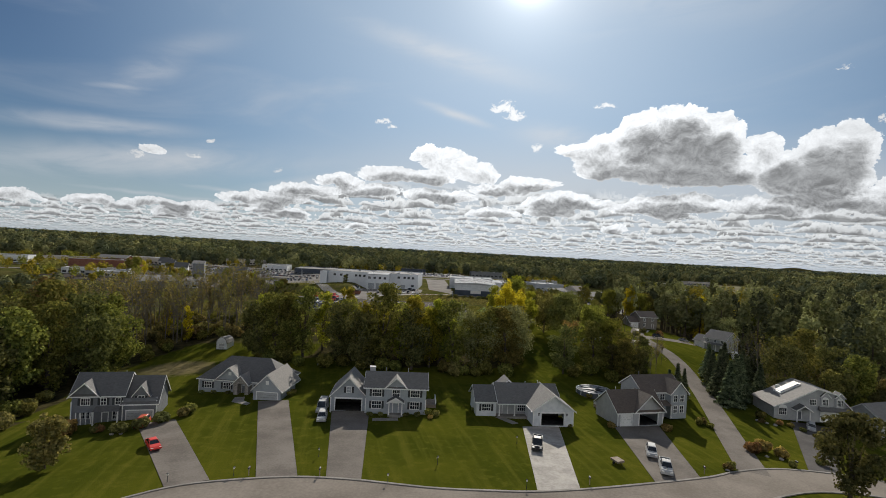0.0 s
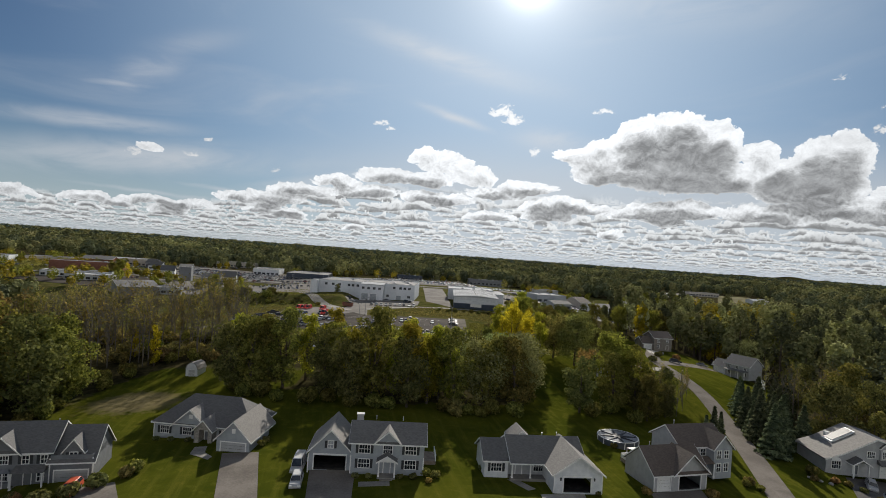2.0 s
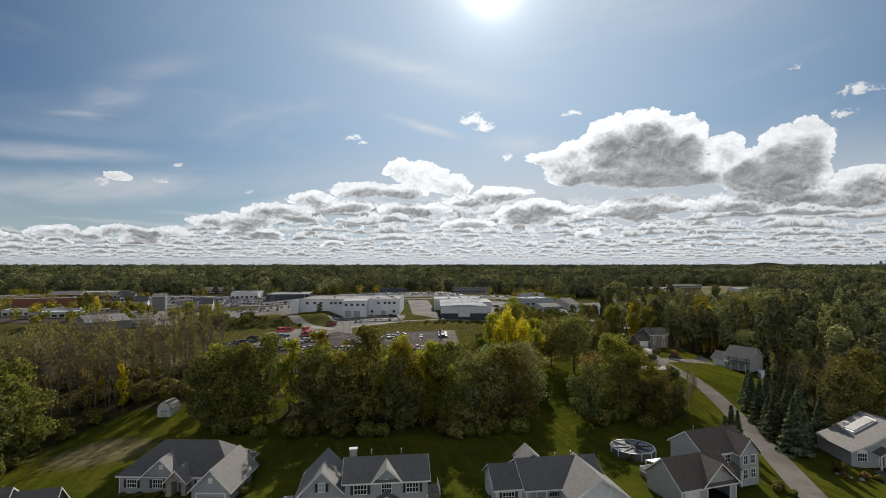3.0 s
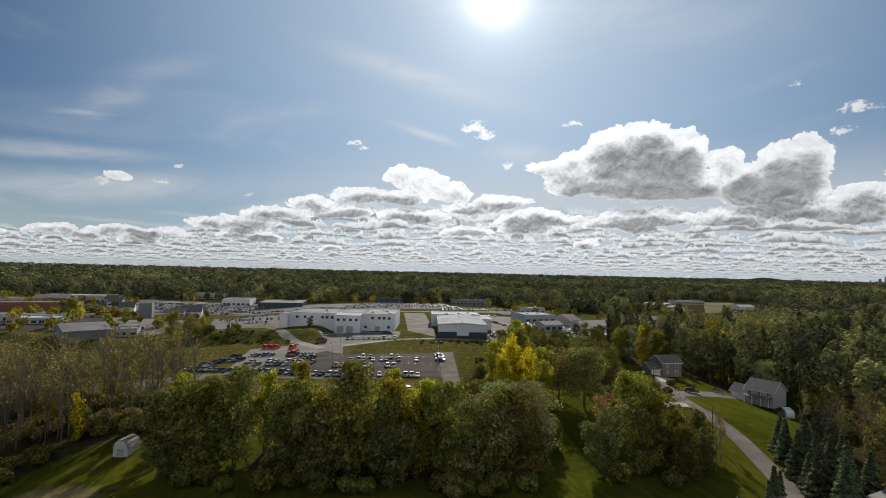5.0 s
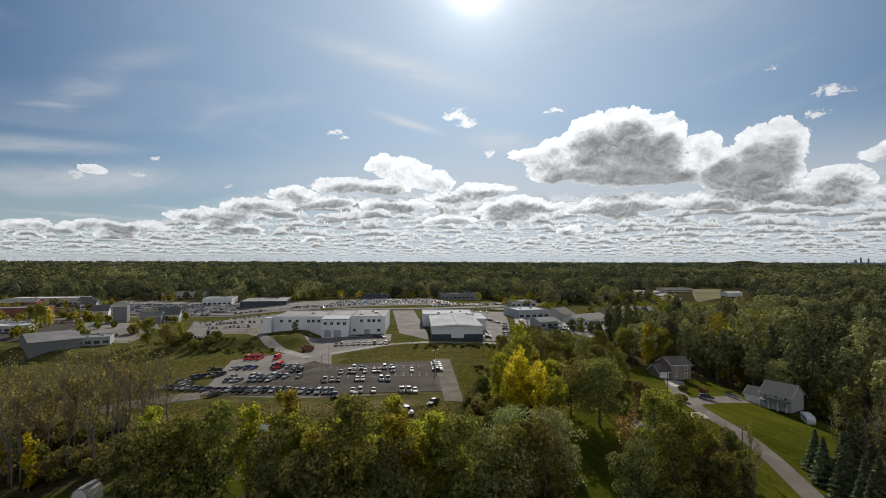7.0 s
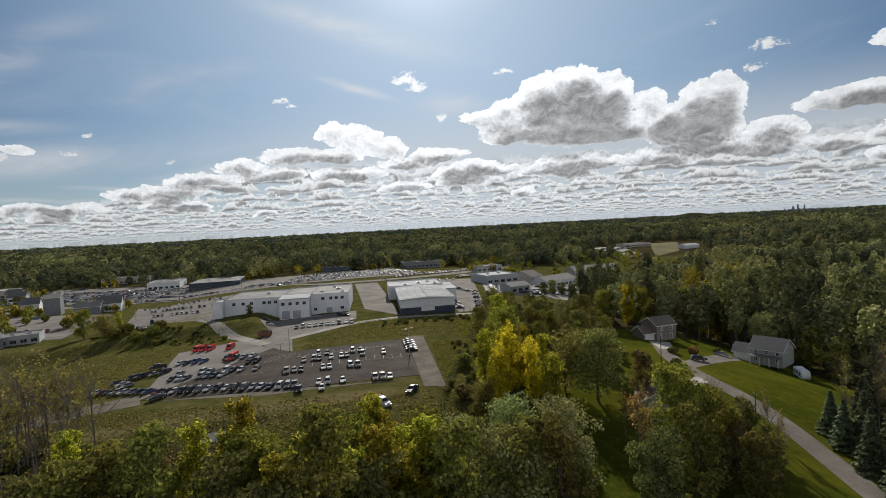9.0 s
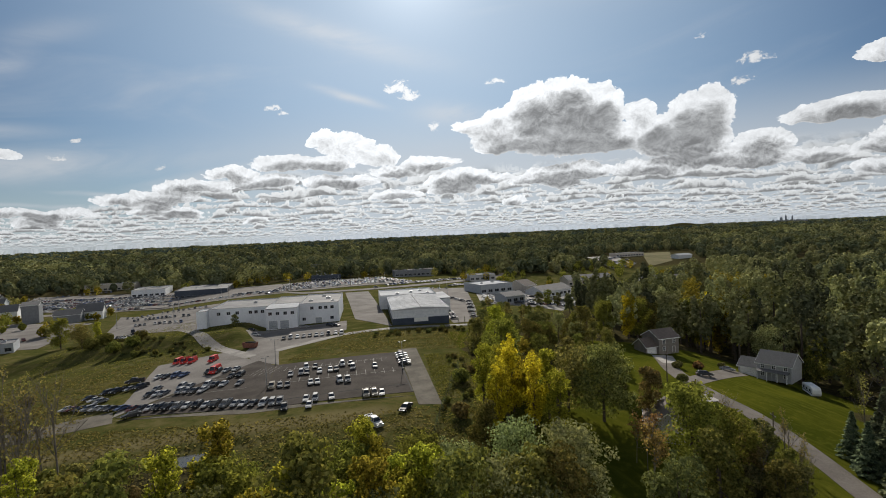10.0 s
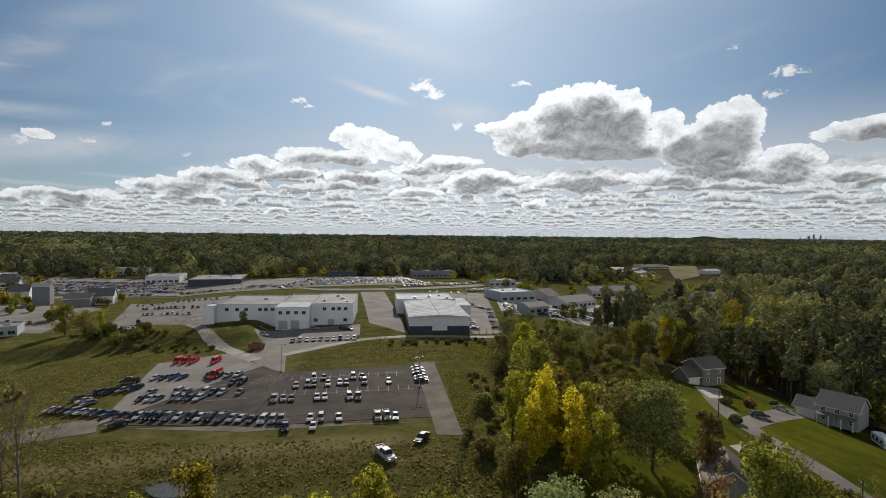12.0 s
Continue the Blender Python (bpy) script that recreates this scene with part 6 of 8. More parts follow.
def solar_house():
    h = thing("house", settle(90.5, 138.5, -5, 0.2), "pale grey contemporary house with a sweeping roof and skylights", "house")
    prof = [(0, 3.0), (3.5, 4.4), (10.5, 8.2), (15.5, 7.0), (19.6, 3.0)]
    W2 = [hole(2.2, 0.9, 1.9, 1.9), hole(9.6, 4.0, 1.6, 1.4)]
    g = Geo()
    g.prism([(0, -0.5), (19.6, -0.5)] + prof[::-1], 0, 0.2, "y").prism([(0, -0.5), (19.6, -0.5)] + prof[::-1], 10.8, 11, "y")
    g.box(0, 0.2, 0.2, 10.8, -0.5, 3.0).box(19.4, 19.6, 0.2, 10.8, -0.5, 3.0)
    part("wall", g, M_SIDE_GREY, h, "pale grey front wall")
    over = [(x, z + 0.02) for x, z in prof]
    over[0], over[-1] = (-0.5, 2.82), (20.1, 2.6)
    part("roof", Geo().prism(over + [(x, z + 0.25) for x, z in over[::-1]], -0.6, 11.6, "y"), M_SHINGLE_PALE, h, "weathered sweeping shingle roof")
    part("fascia", Geo().prism([(x, z - 0.07) for x, z in over] + [(x, z + 0.22) for x, z in over[::-1]], -0.66, -0.6, "y"), M_TRIM, h)
    # raised skylight strip along the roof
    sk = part("skylight", Geo().prism([(4.2, 5.05), (9.4, 7.9), (9.4, 8.25), (4.2, 5.45)], 5.2, 8.6, "y"), M_TRIM, h, "raised roof light strip")
    part("solar_panel", Geo().prism([(4.5, 5.66), (9.1, 8.15), (9.05, 8.22), (4.45, 5.73)], 5.5, 8.3, "y"), M_SOLAR, sk, "dark roof glazing")
    for x in (12.6, 16.3):
        wall(h, x - 1.1, x + 1.1, -0.35, 1.0, 6.4, M_SIDE_GREY, [hole(x, 4.15, 1.3, 1.5)], z0=3.6)
        window(h, x, 4.15, 1.3, 1.5, -0.35, False, True, True)
        gable_roof(h, x - 1.1, x + 1.1, -0.35, 1.6, 6.4, 1.1, "y", M_SHINGLE, 0.2)
        gable_tri(h, x - 1.1, x + 1.1, 6.4, 1.1, -0.36, "y", M_SIDE_GREY)
    window(h, 9.6, 4.0, 1.6, 1.4, -0.14, False, True)
    window(h, 2.2, 0.9, 1.9, 1.7, -0.14, False, True, True)
    part("awning", Geo().frustum((11.0, 19.6, -1.6, 0), (11.0, 19.6, -0.3, 0), 2.75, 3.75), M_SHINGLE, h, "dark shingled apron above the garage")
    garage_door(h, 11.8, 18.9, 2.4, -0.16, M_TRIM)
    gable_roof(h, 4.6, 8.2, -2.2, 0.2, 2.8, 1.1, "y", M_SHINGLE, 0.3)
    posts(h, ((4.8, -2.0), (8.0, -2.0)), 2.75)
    front_door(h, 6.4, -0.12)
    part("chimney_cap", Geo().box(5.2, 6.2, 9.0, 9.8, 5.0, 6.6), M_TRIM, h)


def plain_house(x, y, turn, wd, dp, ht, rise, wall_mat, roof_mat, label, garage=0.0, side=-1, gar_mat=None, axis="x", opened=False):
    """A simple colonial with an optional garage wing at one side."""
    h = thing("house", settle(x, y, turn, 0.2), label, "house")
    n = max(2, int(wd / 3.2))
    sp = wd / n
    holes = []
    for i in range(n):
        c = sp * (i + 0.5)
        if ht > 4:
            holes.append(hole(c, 3.4, 1.0, 1.3))
        if i != n // 2:
            holes.append(hole(c, 0.9, 1.0, 1.4))
    wall(h, 0, wd, 0, dp, ht, wall_mat, holes)
    for a, b, c, d in holes:
        window(h, (a + b) / 2, c, b - a, d - c, 0, False)
    front_door(h, sp * (n // 2 + 0.5), 0.0, 1.0, M_TRIM)
    gable_roof(h, 0, wd, 0, dp, ht, rise, axis, roof_mat)
    if axis == "x":
        for e in (0.0, wd - 0.2):
            gable_tri(h, 0, dp, ht, rise, e, "x", wall_mat)
    else:
        for e in (0.0, dp - 0.2):
            gable_tri(h, 0, wd, ht, rise, e, "y", wall_mat)
    if garage:
        a, b = (-garage, 0) if side < 0 else (wd, wd + garage)
        wall(h, a, b, 0.8, 7.5, 2.8, gar_mat or wall_mat, [(a + 0.7, b - 0.7, -0.3, 2.3)], label="garage wing")
        garage_door(h, a + 0.7, b - 0.7, 2.3, 0.8, M_TRIM)
        gable_roof(h, a, b, 0.8, 7.5, 2.8, 2.4, "x", roof_mat)
        gable_tri(h, 0.8, 7.5, 2.8, 2.4, a if side < 0 else b - 0.2, "x", gar_mat or wall_mat)
    return h


slate_house()
ranch_house()
colonial_house()
long_house()
brown_roof_house()
solar_house()
plain_house(122, 142, 18, 12, 9, 5.4, 3.0, M_SIDE_GREY, M_SHINGLE_PALE, "grey two-storey house at the edge of the trees")
plain_house(99.5, 257, 8, 8.8, 9, 5.4, 2.4, M_SIDE_TAN_SHADED, M_SHINGLE_BROWN, "tan two-storey house with brown shingle roof", 5.0)
# a white house in grey siding: shade from the trees put into the walls' colour
w2 = plain_house(121.0, 235.8, -62, 10.0, 9.0, 5.0, 3.2, M_SIDE_GREY, M_SHINGLE, "white two-storey colonial with a front porch", 6.0)
part("porch_roof", Geo().frustum((0.4, 9.6, -2.2, 0), (0.4, 9.6, -0.5, 0), 2.7, 3.2), M_SHINGLE, w2)
posts(w2, ((0.8, -2.0), (3.6, -2.0), (6.6, -2.0), (9.3, -2.0)), 2.7)
plain_house(60, 184, 60, 11, 9, 3.4, 3.2, M_SIDE_GREY, M_SHINGLE_BROWN, "low house with a pale brown roof among trees")
plain_house(300, 350, -20, 10, 8, 5.4, 2.6, M_SIDE_WHITE, M_SHINGLE_PALE, "white house far back among the trees")
plain_house(224, 290, -20, 10, 8, 5.4, 2.6, M_SIDE_GREY, M_SHINGLE, "grey house far back among the trees")

# ---- commercial buildings ----
def flat_block(parent, x0, x1, y0, y1, h, mat, roof_mat, holes=(), z0=-1.0, parapet=0.5, label=""):
    """A flat-roofed block with a parapet and a sunken roof."""
    wall(parent, x0, x1, y0, y1, h, mat, holes, None, label, z0)
    rf = part("roof", Geo().box(x0 + 0.2, x1 - 0.2, y0 + 0.2, y1 - 0.2, h - parapet - 0.2, h - parapet), roof_mat, parent)
    part("coping", Geo().box(x0 - 0.08, x1 + 0.08, y0 - 0.08, y0 + 0.26, h, h + 0.12).box(x0 - 0.08, x1 + 0.08, y1 - 0.26, y1 + 0.08, h, h + 0.12).box(x0 - 0.08, x0 + 0.26, y0 + 0.26, y1 - 0.26, h, h + 0.12).box(x1 - 0.26, x1 + 0.08, y0 + 0.26, y1 - 0.26, h, h + 0.12), M_ROOF_GREY, rf)
    return rf


def plain_window(parent, x, z, wd, ht, y=0.0):
    fr = part("window", Geo().box(x - wd / 2 - 0.1, x - wd / 2, y - 0.03, y + 0.1, z - 0.1, z + ht + 0.1).box(x + wd / 2, x + wd / 2 + 0.1, y - 0.03, y + 0.1, z - 0.1, z + ht + 0.1).box(x - wd / 2, x + wd / 2, y - 0.03, y + 0.1, z + ht, z + ht + 0.1).box(x - wd / 2, x + wd / 2, y - 0.06, y + 0.1, z - 0.12, z).box(x - 0.04, x + 0.04, y + 0.02, y + 0.1, z, z + ht), M_METAL, parent)
    part("pane", Geo().box(x - wd / 2, x + wd / 2, y + 0.11, y + 0.14, z, z + ht), M_GLASS, fr)


def roof_units(parent, spots, z):
    for x, y, s in spots:
        u = part("roof_unit", Geo().box(x - s, x + s, y - s * 0.7, y + s * 0.7, z, z + s * 0.9).box(x - s * 0.8, x + s * 0.8, y - s * 0.5, y + s * 0.5, z + s * 0.9, z + s), M_METAL, parent, "grey rooftop air unit")
        part("fan_grille", Geo().tube((x, y, z + s), (x, y, z + s + 0.12), s * 0.4, s * 0.4, 12), M_BLACK, u)


def white_building():
    """Long white two-level building; its front faces the lower car park."""
    b = thing("commercial_building", pose(-78, 345.5, gz(-30, 340) + 0.1, 0, 0, -2) @ Matrix.Diagonal((0.985, 1, 0.80, 1)), "long white two-level commercial building with flat roofs", "building")
    up = [hole(x, 8.4, 1.5, 1.7) for x in (50.5, 54.5, 57.2, 60.2)] + [hole(46.6, 2.0, 1.5, 1.7), hole(60.0, 2.0, 1.6, 1.7)] + [(52.0, 55.0, -0.5, 3.4)]
    flat_block(b, 44.5, 63.5, 0, 40, 12.2, M_STUCCO, M_ROOF_GREY, up, label="white stucco wall")
    for a, c, d, e in [(q[0], q[1], q[2], q[3]) for q in up[:6]]:
        plain_window(b, (a + c) / 2, d, c - a, e - d)
    garage_door(b, 52.0, 55.0, 3.4, 0.02, M_SIDE_BLUE)
    mid = [hole(x, 7.6, 1.5, 1.7) for x in (32.0, 35.4, 38.9, 42.2)] + [(31.2, 35.2, -0.5, 4.2), (36.4, 40.4, -0.5, 4.2)]
    wall(b, 30, 44.4, -7, 6, 11.0, M_STUCCO, [(q[0], q[1], q[2], q[3]) for q in mid], label="white projecting loading block", z0=-1)
    part("roof", Geo().prism([(-7.2, 11.3), (6.2, 11.9), (6.2, 12.1), (-7.2, 11.5)], 29.8, 44.6, "x"), M_ROOF_WHITE, b)
    for q in mid[:4]:
        plain_window(b, (q[0] + q[1]) / 2, q[2], q[1] - q[0], q[3] - q[2], -7)
    garage_door(b, 31.2, 35.2, 4.2, -6.98, M_SIDE_BLUE)
    garage_door(b, 36.4, 40.4, 4.2, -6.98, M_SIDE_BLUE)
    left = [hole(x, 8.2, 1.5, 1.7) for x in (7.0, 11.5, 15.5, 21.6, 24.2, 27.2)]
    flat_block(b, 2.6, 29.8, 0, 34, 12.0, M_STUCCO, M_ROOF_GREY, left, label="white wing on the embankment")
    for q in left:
        plain_window(b, (q[0] + q[1]) / 2, q[2], q[1] - q[0], q[3] - q[2])
    flat_block(b, -2.0, 2.5, -3.5, 8, 11.6, M_STUCCO, M_ROOF_WHITE, label="white corner block")
    flat_block(b, 30, 44.3, 6.2, 38, 12.1, M_STUCCO, M_ROOF_GREY)
    roof_units(b, ((49, 12, 1.0), (57, 20, 1.2), (60, 9, 0.8), (54, 30, 1.0), (20, 20, 0.9)), 11.6)
    part("downpipe", Geo().tube((44.45, -0.08, 0), (44.45, -0.08, 11.5), 0.08, 0.08, 6), M_METAL, b)
    return b


def warehouse():
    z = gz(22, 325) + 0.1
    b = thing("warehouse", pose(8.6, 319.8, z, 0, 0, -1.5), "white metal warehouse with a dark blue base band", "building")
    wall(b, 0, 25.6, 0, 50, 7.0, M_SIDE_WHITE, [(9.8, 16.0, 1.2, 2.8)], label="white metal cladding", z0=-1)
    part("base_band", Geo().box(-0.06, 9.7, -0.06, 0, -0.8, 3.0).box(16.1, 25.66, -0.06, 0, -0.8, 3.0).box(9.7, 16.1, -0.06, 0, -0.8, 1.1).box(-0.06, 0, 0, 50, -0.8, 3.0).box(25.6, 25.66, 0, 50, -0.8, 3.0), M_BLUE, b, "dark blue base cladding")
    part("window_band", Geo().box(9.8, 16.0, 0.05, 0.12, 1.2, 2.8), M_LAMP, b, "pale strip of glazing")
    v = [(-0.4, -0.4, 7.0), (25.9, -0.4, 7.0), (25.9, 50.3, 7.0), (-0.4, 50.3, 7.0), (12.8, -0.4, 7.9), (12.8, 50.3, 7.9), (-0.4, -0.4, 6.7), (25.9, -0.4, 6.7), (25.9, 50.3, 6.7), (-0.4, 50.3, 6.7)]
    rf = part("roof", Geo().add(v, [(0, 4, 5, 3), (4, 1, 2, 5), (0, 6, 7, 1, 4), (1, 7, 8, 2), (2, 8, 9, 3, 5), (3, 9, 6, 0), (6, 9, 8, 7)]), M_ROOF_WHITE, b, "white standing-seam metal roof")
    seam = Geo().box(12.65, 12.95, -0.4, 50.3, 7.86, 7.98).mesh("ridge_cap", M_ROOF_GREY)
    part("ridge_cap", seam, None, rf)
    rib = Geo().add([(0, -0.03, 7.02), (12.7, -0.03, 7.92), (12.7, 0.03, 7.92), (0, 0.03, 7.02), (0, -0.03, 7.07), (12.7, -0.03, 7.97), (12.7, 0.03, 7.97), (0, 0.03, 7.07)], [(4, 5, 6, 7), (0, 1, 5, 4), (2, 3, 7, 6), (3, 0, 4, 7), (1, 2, 6, 5)]).mesh("seam", M_ROOF_GREY)
    for i in range(12):
        piece("seam", rib, rf, pose(0, 2 + i * 4.1, 0))
        piece("seam", rib, rf, Matrix.Translation((25.6, 2 + i * 4.1, 0)) @ Matrix.Rotation(math.pi, 4, "Z"))
    wall(b, 20, 32, 34, 62, 6.4, M_SIDE_WHITE, label="white side wing", z0=-1)
    part("roof", Geo().prism([(33.8, 6.9), (62, 6.9), (62, 6.6), (33.8, 6.6)], 19.8, 32.3, "x"), M_ROOF_WHITE, b)
    flat_block(b, -4, 27, 52, 82, 7.6, M_SIDE_WHITE, M_ROOF_WHITE, label="white rear section", z0=-1)
    roof_units(b, ((6, 60, 0.9), (14, 64, 1.0), (20, 70, 0.9), (23, 58, 0.8)), 7.1)
    return b


def low_building(x, y, turn, wd, dp, ht, wall_mat, roof_mat, label, rise=0.0, bands=True, over=0.6, name="shop_building"):
    """A low commercial building: flat or pitched roof and a row of front windows."""
    b = thing(name, pose(x, y, gz(x, y) + 0.15, 0, 0, turn), label, "building")
    n = max(2, int(wd / 4.5))
    holes = [hole(wd * (i + 0.5) / n, 0.8, wd / n * 0.62, min(1.8, ht * 0.5)) for i in range(n)] if bands else []
    if rise:
        wall(b, 0, wd, 0, dp, ht, wall_mat, holes, z0=-1.5)
        gable_roof(b, 0, wd, 0, dp, ht, rise, "x", roof_mat, over)
        gable_tri(b, 0, dp, ht, rise, 0.0, "x", wall_mat)
        gable_tri(b, 0, dp, ht, rise, wd - 0.2, "x", wall_mat)
    else:
        rf = flat_block(b, 0, wd, 0, dp, ht, wall_mat, roof_mat, holes, z0=-1.5)
        roof_units(b, ((wd * 0.3, dp * 0.5, 0.9), (wd * 0.7, dp * 0.6, 1.1)), ht - 0.5)
    for a, c, d, e in holes:
        plain_window(b, (a + c) / 2, d, c - a, e - d)
    return b


white_building()
warehouse()
low_building(-222, 640, 8, 30, 40, 7.0, M_SIDE_WHITE, M_ROOF_GREY, "pale dealership showroom with large windows")
low_building(-172, 606, 6, 46, 60, 7.5, M_BLUE, M_ROOF_GREY, "long dark-fronted dealership with a grey roof")
low_building(-57, 690, 4, 40, 26, 7.0, M_SIDE_GREY, M_ROOF_GREY, "grey building behind the car rows")
low_building(-10, 700, 0, 26, 20, 6.0, M_SIDE_WHITE, M_ROOF_GREY, "white building at the edge of the wood", 3.0)
low_building(-50, 640, 2, 30, 10, 5.5, M_BLUE, M_ROOF_GREY, "dark low building behind a row of cars")
low_building(36, 630, 4, 42, 18, 6.5, M_SIDE_DARK, M_SHINGLE, "dark low building half hidden by trees")
low_building(80, 440, 14, 26, 26, 6.2, M_SIDE_BLUE, M_ROOF_WHITE, "blue-grey repair shop with a white roof")
low_building(82, 386, 20, 14, 12, 4.2, M_SIDE_BLUE, M_SHINGLE, "small blue-grey shed with a hipped roof", 1.8)
low_building(134, 462, 28, 34, 18, 4.6, M_SIDE_WHITE, M_SHINGLE_PALE, "long white building with a grey pitched roof", 3.6)
low_building(126, 478, 28, 12, 20, 6.0, M_SIDE_TAN, M_SHINGLE_BROWN, "brown-roofed end of a long building", 4.0)
low_building(198, 560, 4, 48, 18, 5.6, M_SIDE_TAN, M_SHINGLE_PALE, "long tan motel block with a pitched roof", 3.6)
low_building(206, 482, -30, 38, 15, 4.8, M_SIDE_TAN, M_SHINGLE_PALE, "tan motel wing with a weathered roof", 3.4)
low_building(190, 510, -24, 22, 15, 4.6, M_SIDE_TAN, M_SHINGLE_PALE, "low tan motel wing with a pitched roof", 3.0)
low_building(262, 540, -25, 44, 16, 5.0, M_SIDE_TAN, M_SHINGLE_PALE, "long tan block with a brown-grey roof", 3.4)
low_building(380, 800, 4, 46, 20, 5.0, M_SIDE_TAN, M_ROOF_GREY, "long pale building near the far field")
low_building(-240, 500, 18, 10, 14, 13.0, M_SIDE_DARK, M_SHINGLE, "tall narrow grey building with few windows", 2.0, False)
low_building(-214, 488, 12, 16, 12, 5.5, M_SIDE_DARK, M_SHINGLE, "dark low shed with pitched roof", 3.0, False)
low_building(-205, 500, 14, 16, 14, 6.0, M_SIDE_WHITE, M_SHINGLE, "white house with a dark roof", 5.0)
low_building(-272, 528, 20, 12, 14, 7.0, M_SIDE_WHITE, M_SHINGLE, "white gabled house by the road", 4.5)
low_building(-212, 364, 42, 24, 32, 9.0, M_SIDE_DARK, M_ROOF_GREY, "grey metal building with a ribbed roof", 3.0, False)
low_building(-360, 500, 18, 60, 22, 11.0, M_BRICK, M_ROOF_GREY, "brown brick building of three storeys")
low_building(-330, 450, 20, 50, 20, 5.0, M_SIDE_WHITE, M_ROOF_GREY, "pale flat-roofed commercial building near the road")
low_building(-200, 384, 20, 18, 16, 4.8, M_SIDE_BLUE, M_ROOF_GREY, "blue-fronted shop with a flat roof")
low_building(-420, 640, 8, 70, 24, 8, M_SIDE_TAN, M_ROOF_WHITE, "long pale building beyond the road")
low_building(-520, 560, 20, 60, 24, 8, M_SIDE_WHITE, M_ROOF_GREY, "white commercial block far off")
low_building(-300, 720, 4, 50, 20, 7, M_SIDE_TAN, M_ROOF_GREY, "pale block at the edge of the wood")
low_building(432, 728, 10, 24, 14, 4.5, M_SIDE_WHITE, M_ROOF_WHITE, "white shed at the edge of the dry field", 2.0, False)
low_building(-300, 436, 16, 34, 22, 4.6, M_SIDE_GREY, M_ROOF_WHITE, "low grey workshop with a pale roof")
low_building(-392, 590, 12, 30, 20, 9.0, M_BRICK, M_SHINGLE, "brown brick block with a dark roof", 3.0)
low_building(-470, 610, 14, 60, 24, 6.0, M_SIDE_TAN, M_ROOF_GREY, "long tan store beyond the brick block")
low_building(-330, 610, 8, 14, 10, 5.0, M_SIDE_WHITE, M_SHINGLE, "small white gabled house near the dealerships", 4.0)
low_building(-350, 640, -6, 14, 10, 5.0, M_SIDE_GREY, M_SHINGLE, "small grey gabled house near the dealerships", 4.0)
low_building(-62, 790, -12, 18, 12, 7.0, M_SIDE_WHITE, M_SHINGLE, "white apartment block behind the car rows", 5.0)
low_building(-38, 796, 8, 18, 12, 7.0, M_SIDE_TAN, M_SHINGLE, "tan apartment block behind the car rows", 5.0)
low_building(-14, 790, 4, 18, 12, 7.0, M_SIDE_WHITE, M_SHINGLE_PALE, "pale apartment block at the edge of the wood", 5.0)
low_building(100, 560, 8, 26, 16, 5.5, M_SIDE_GREY, M_ROOF_GREY, "grey roadside shop beyond the junction")

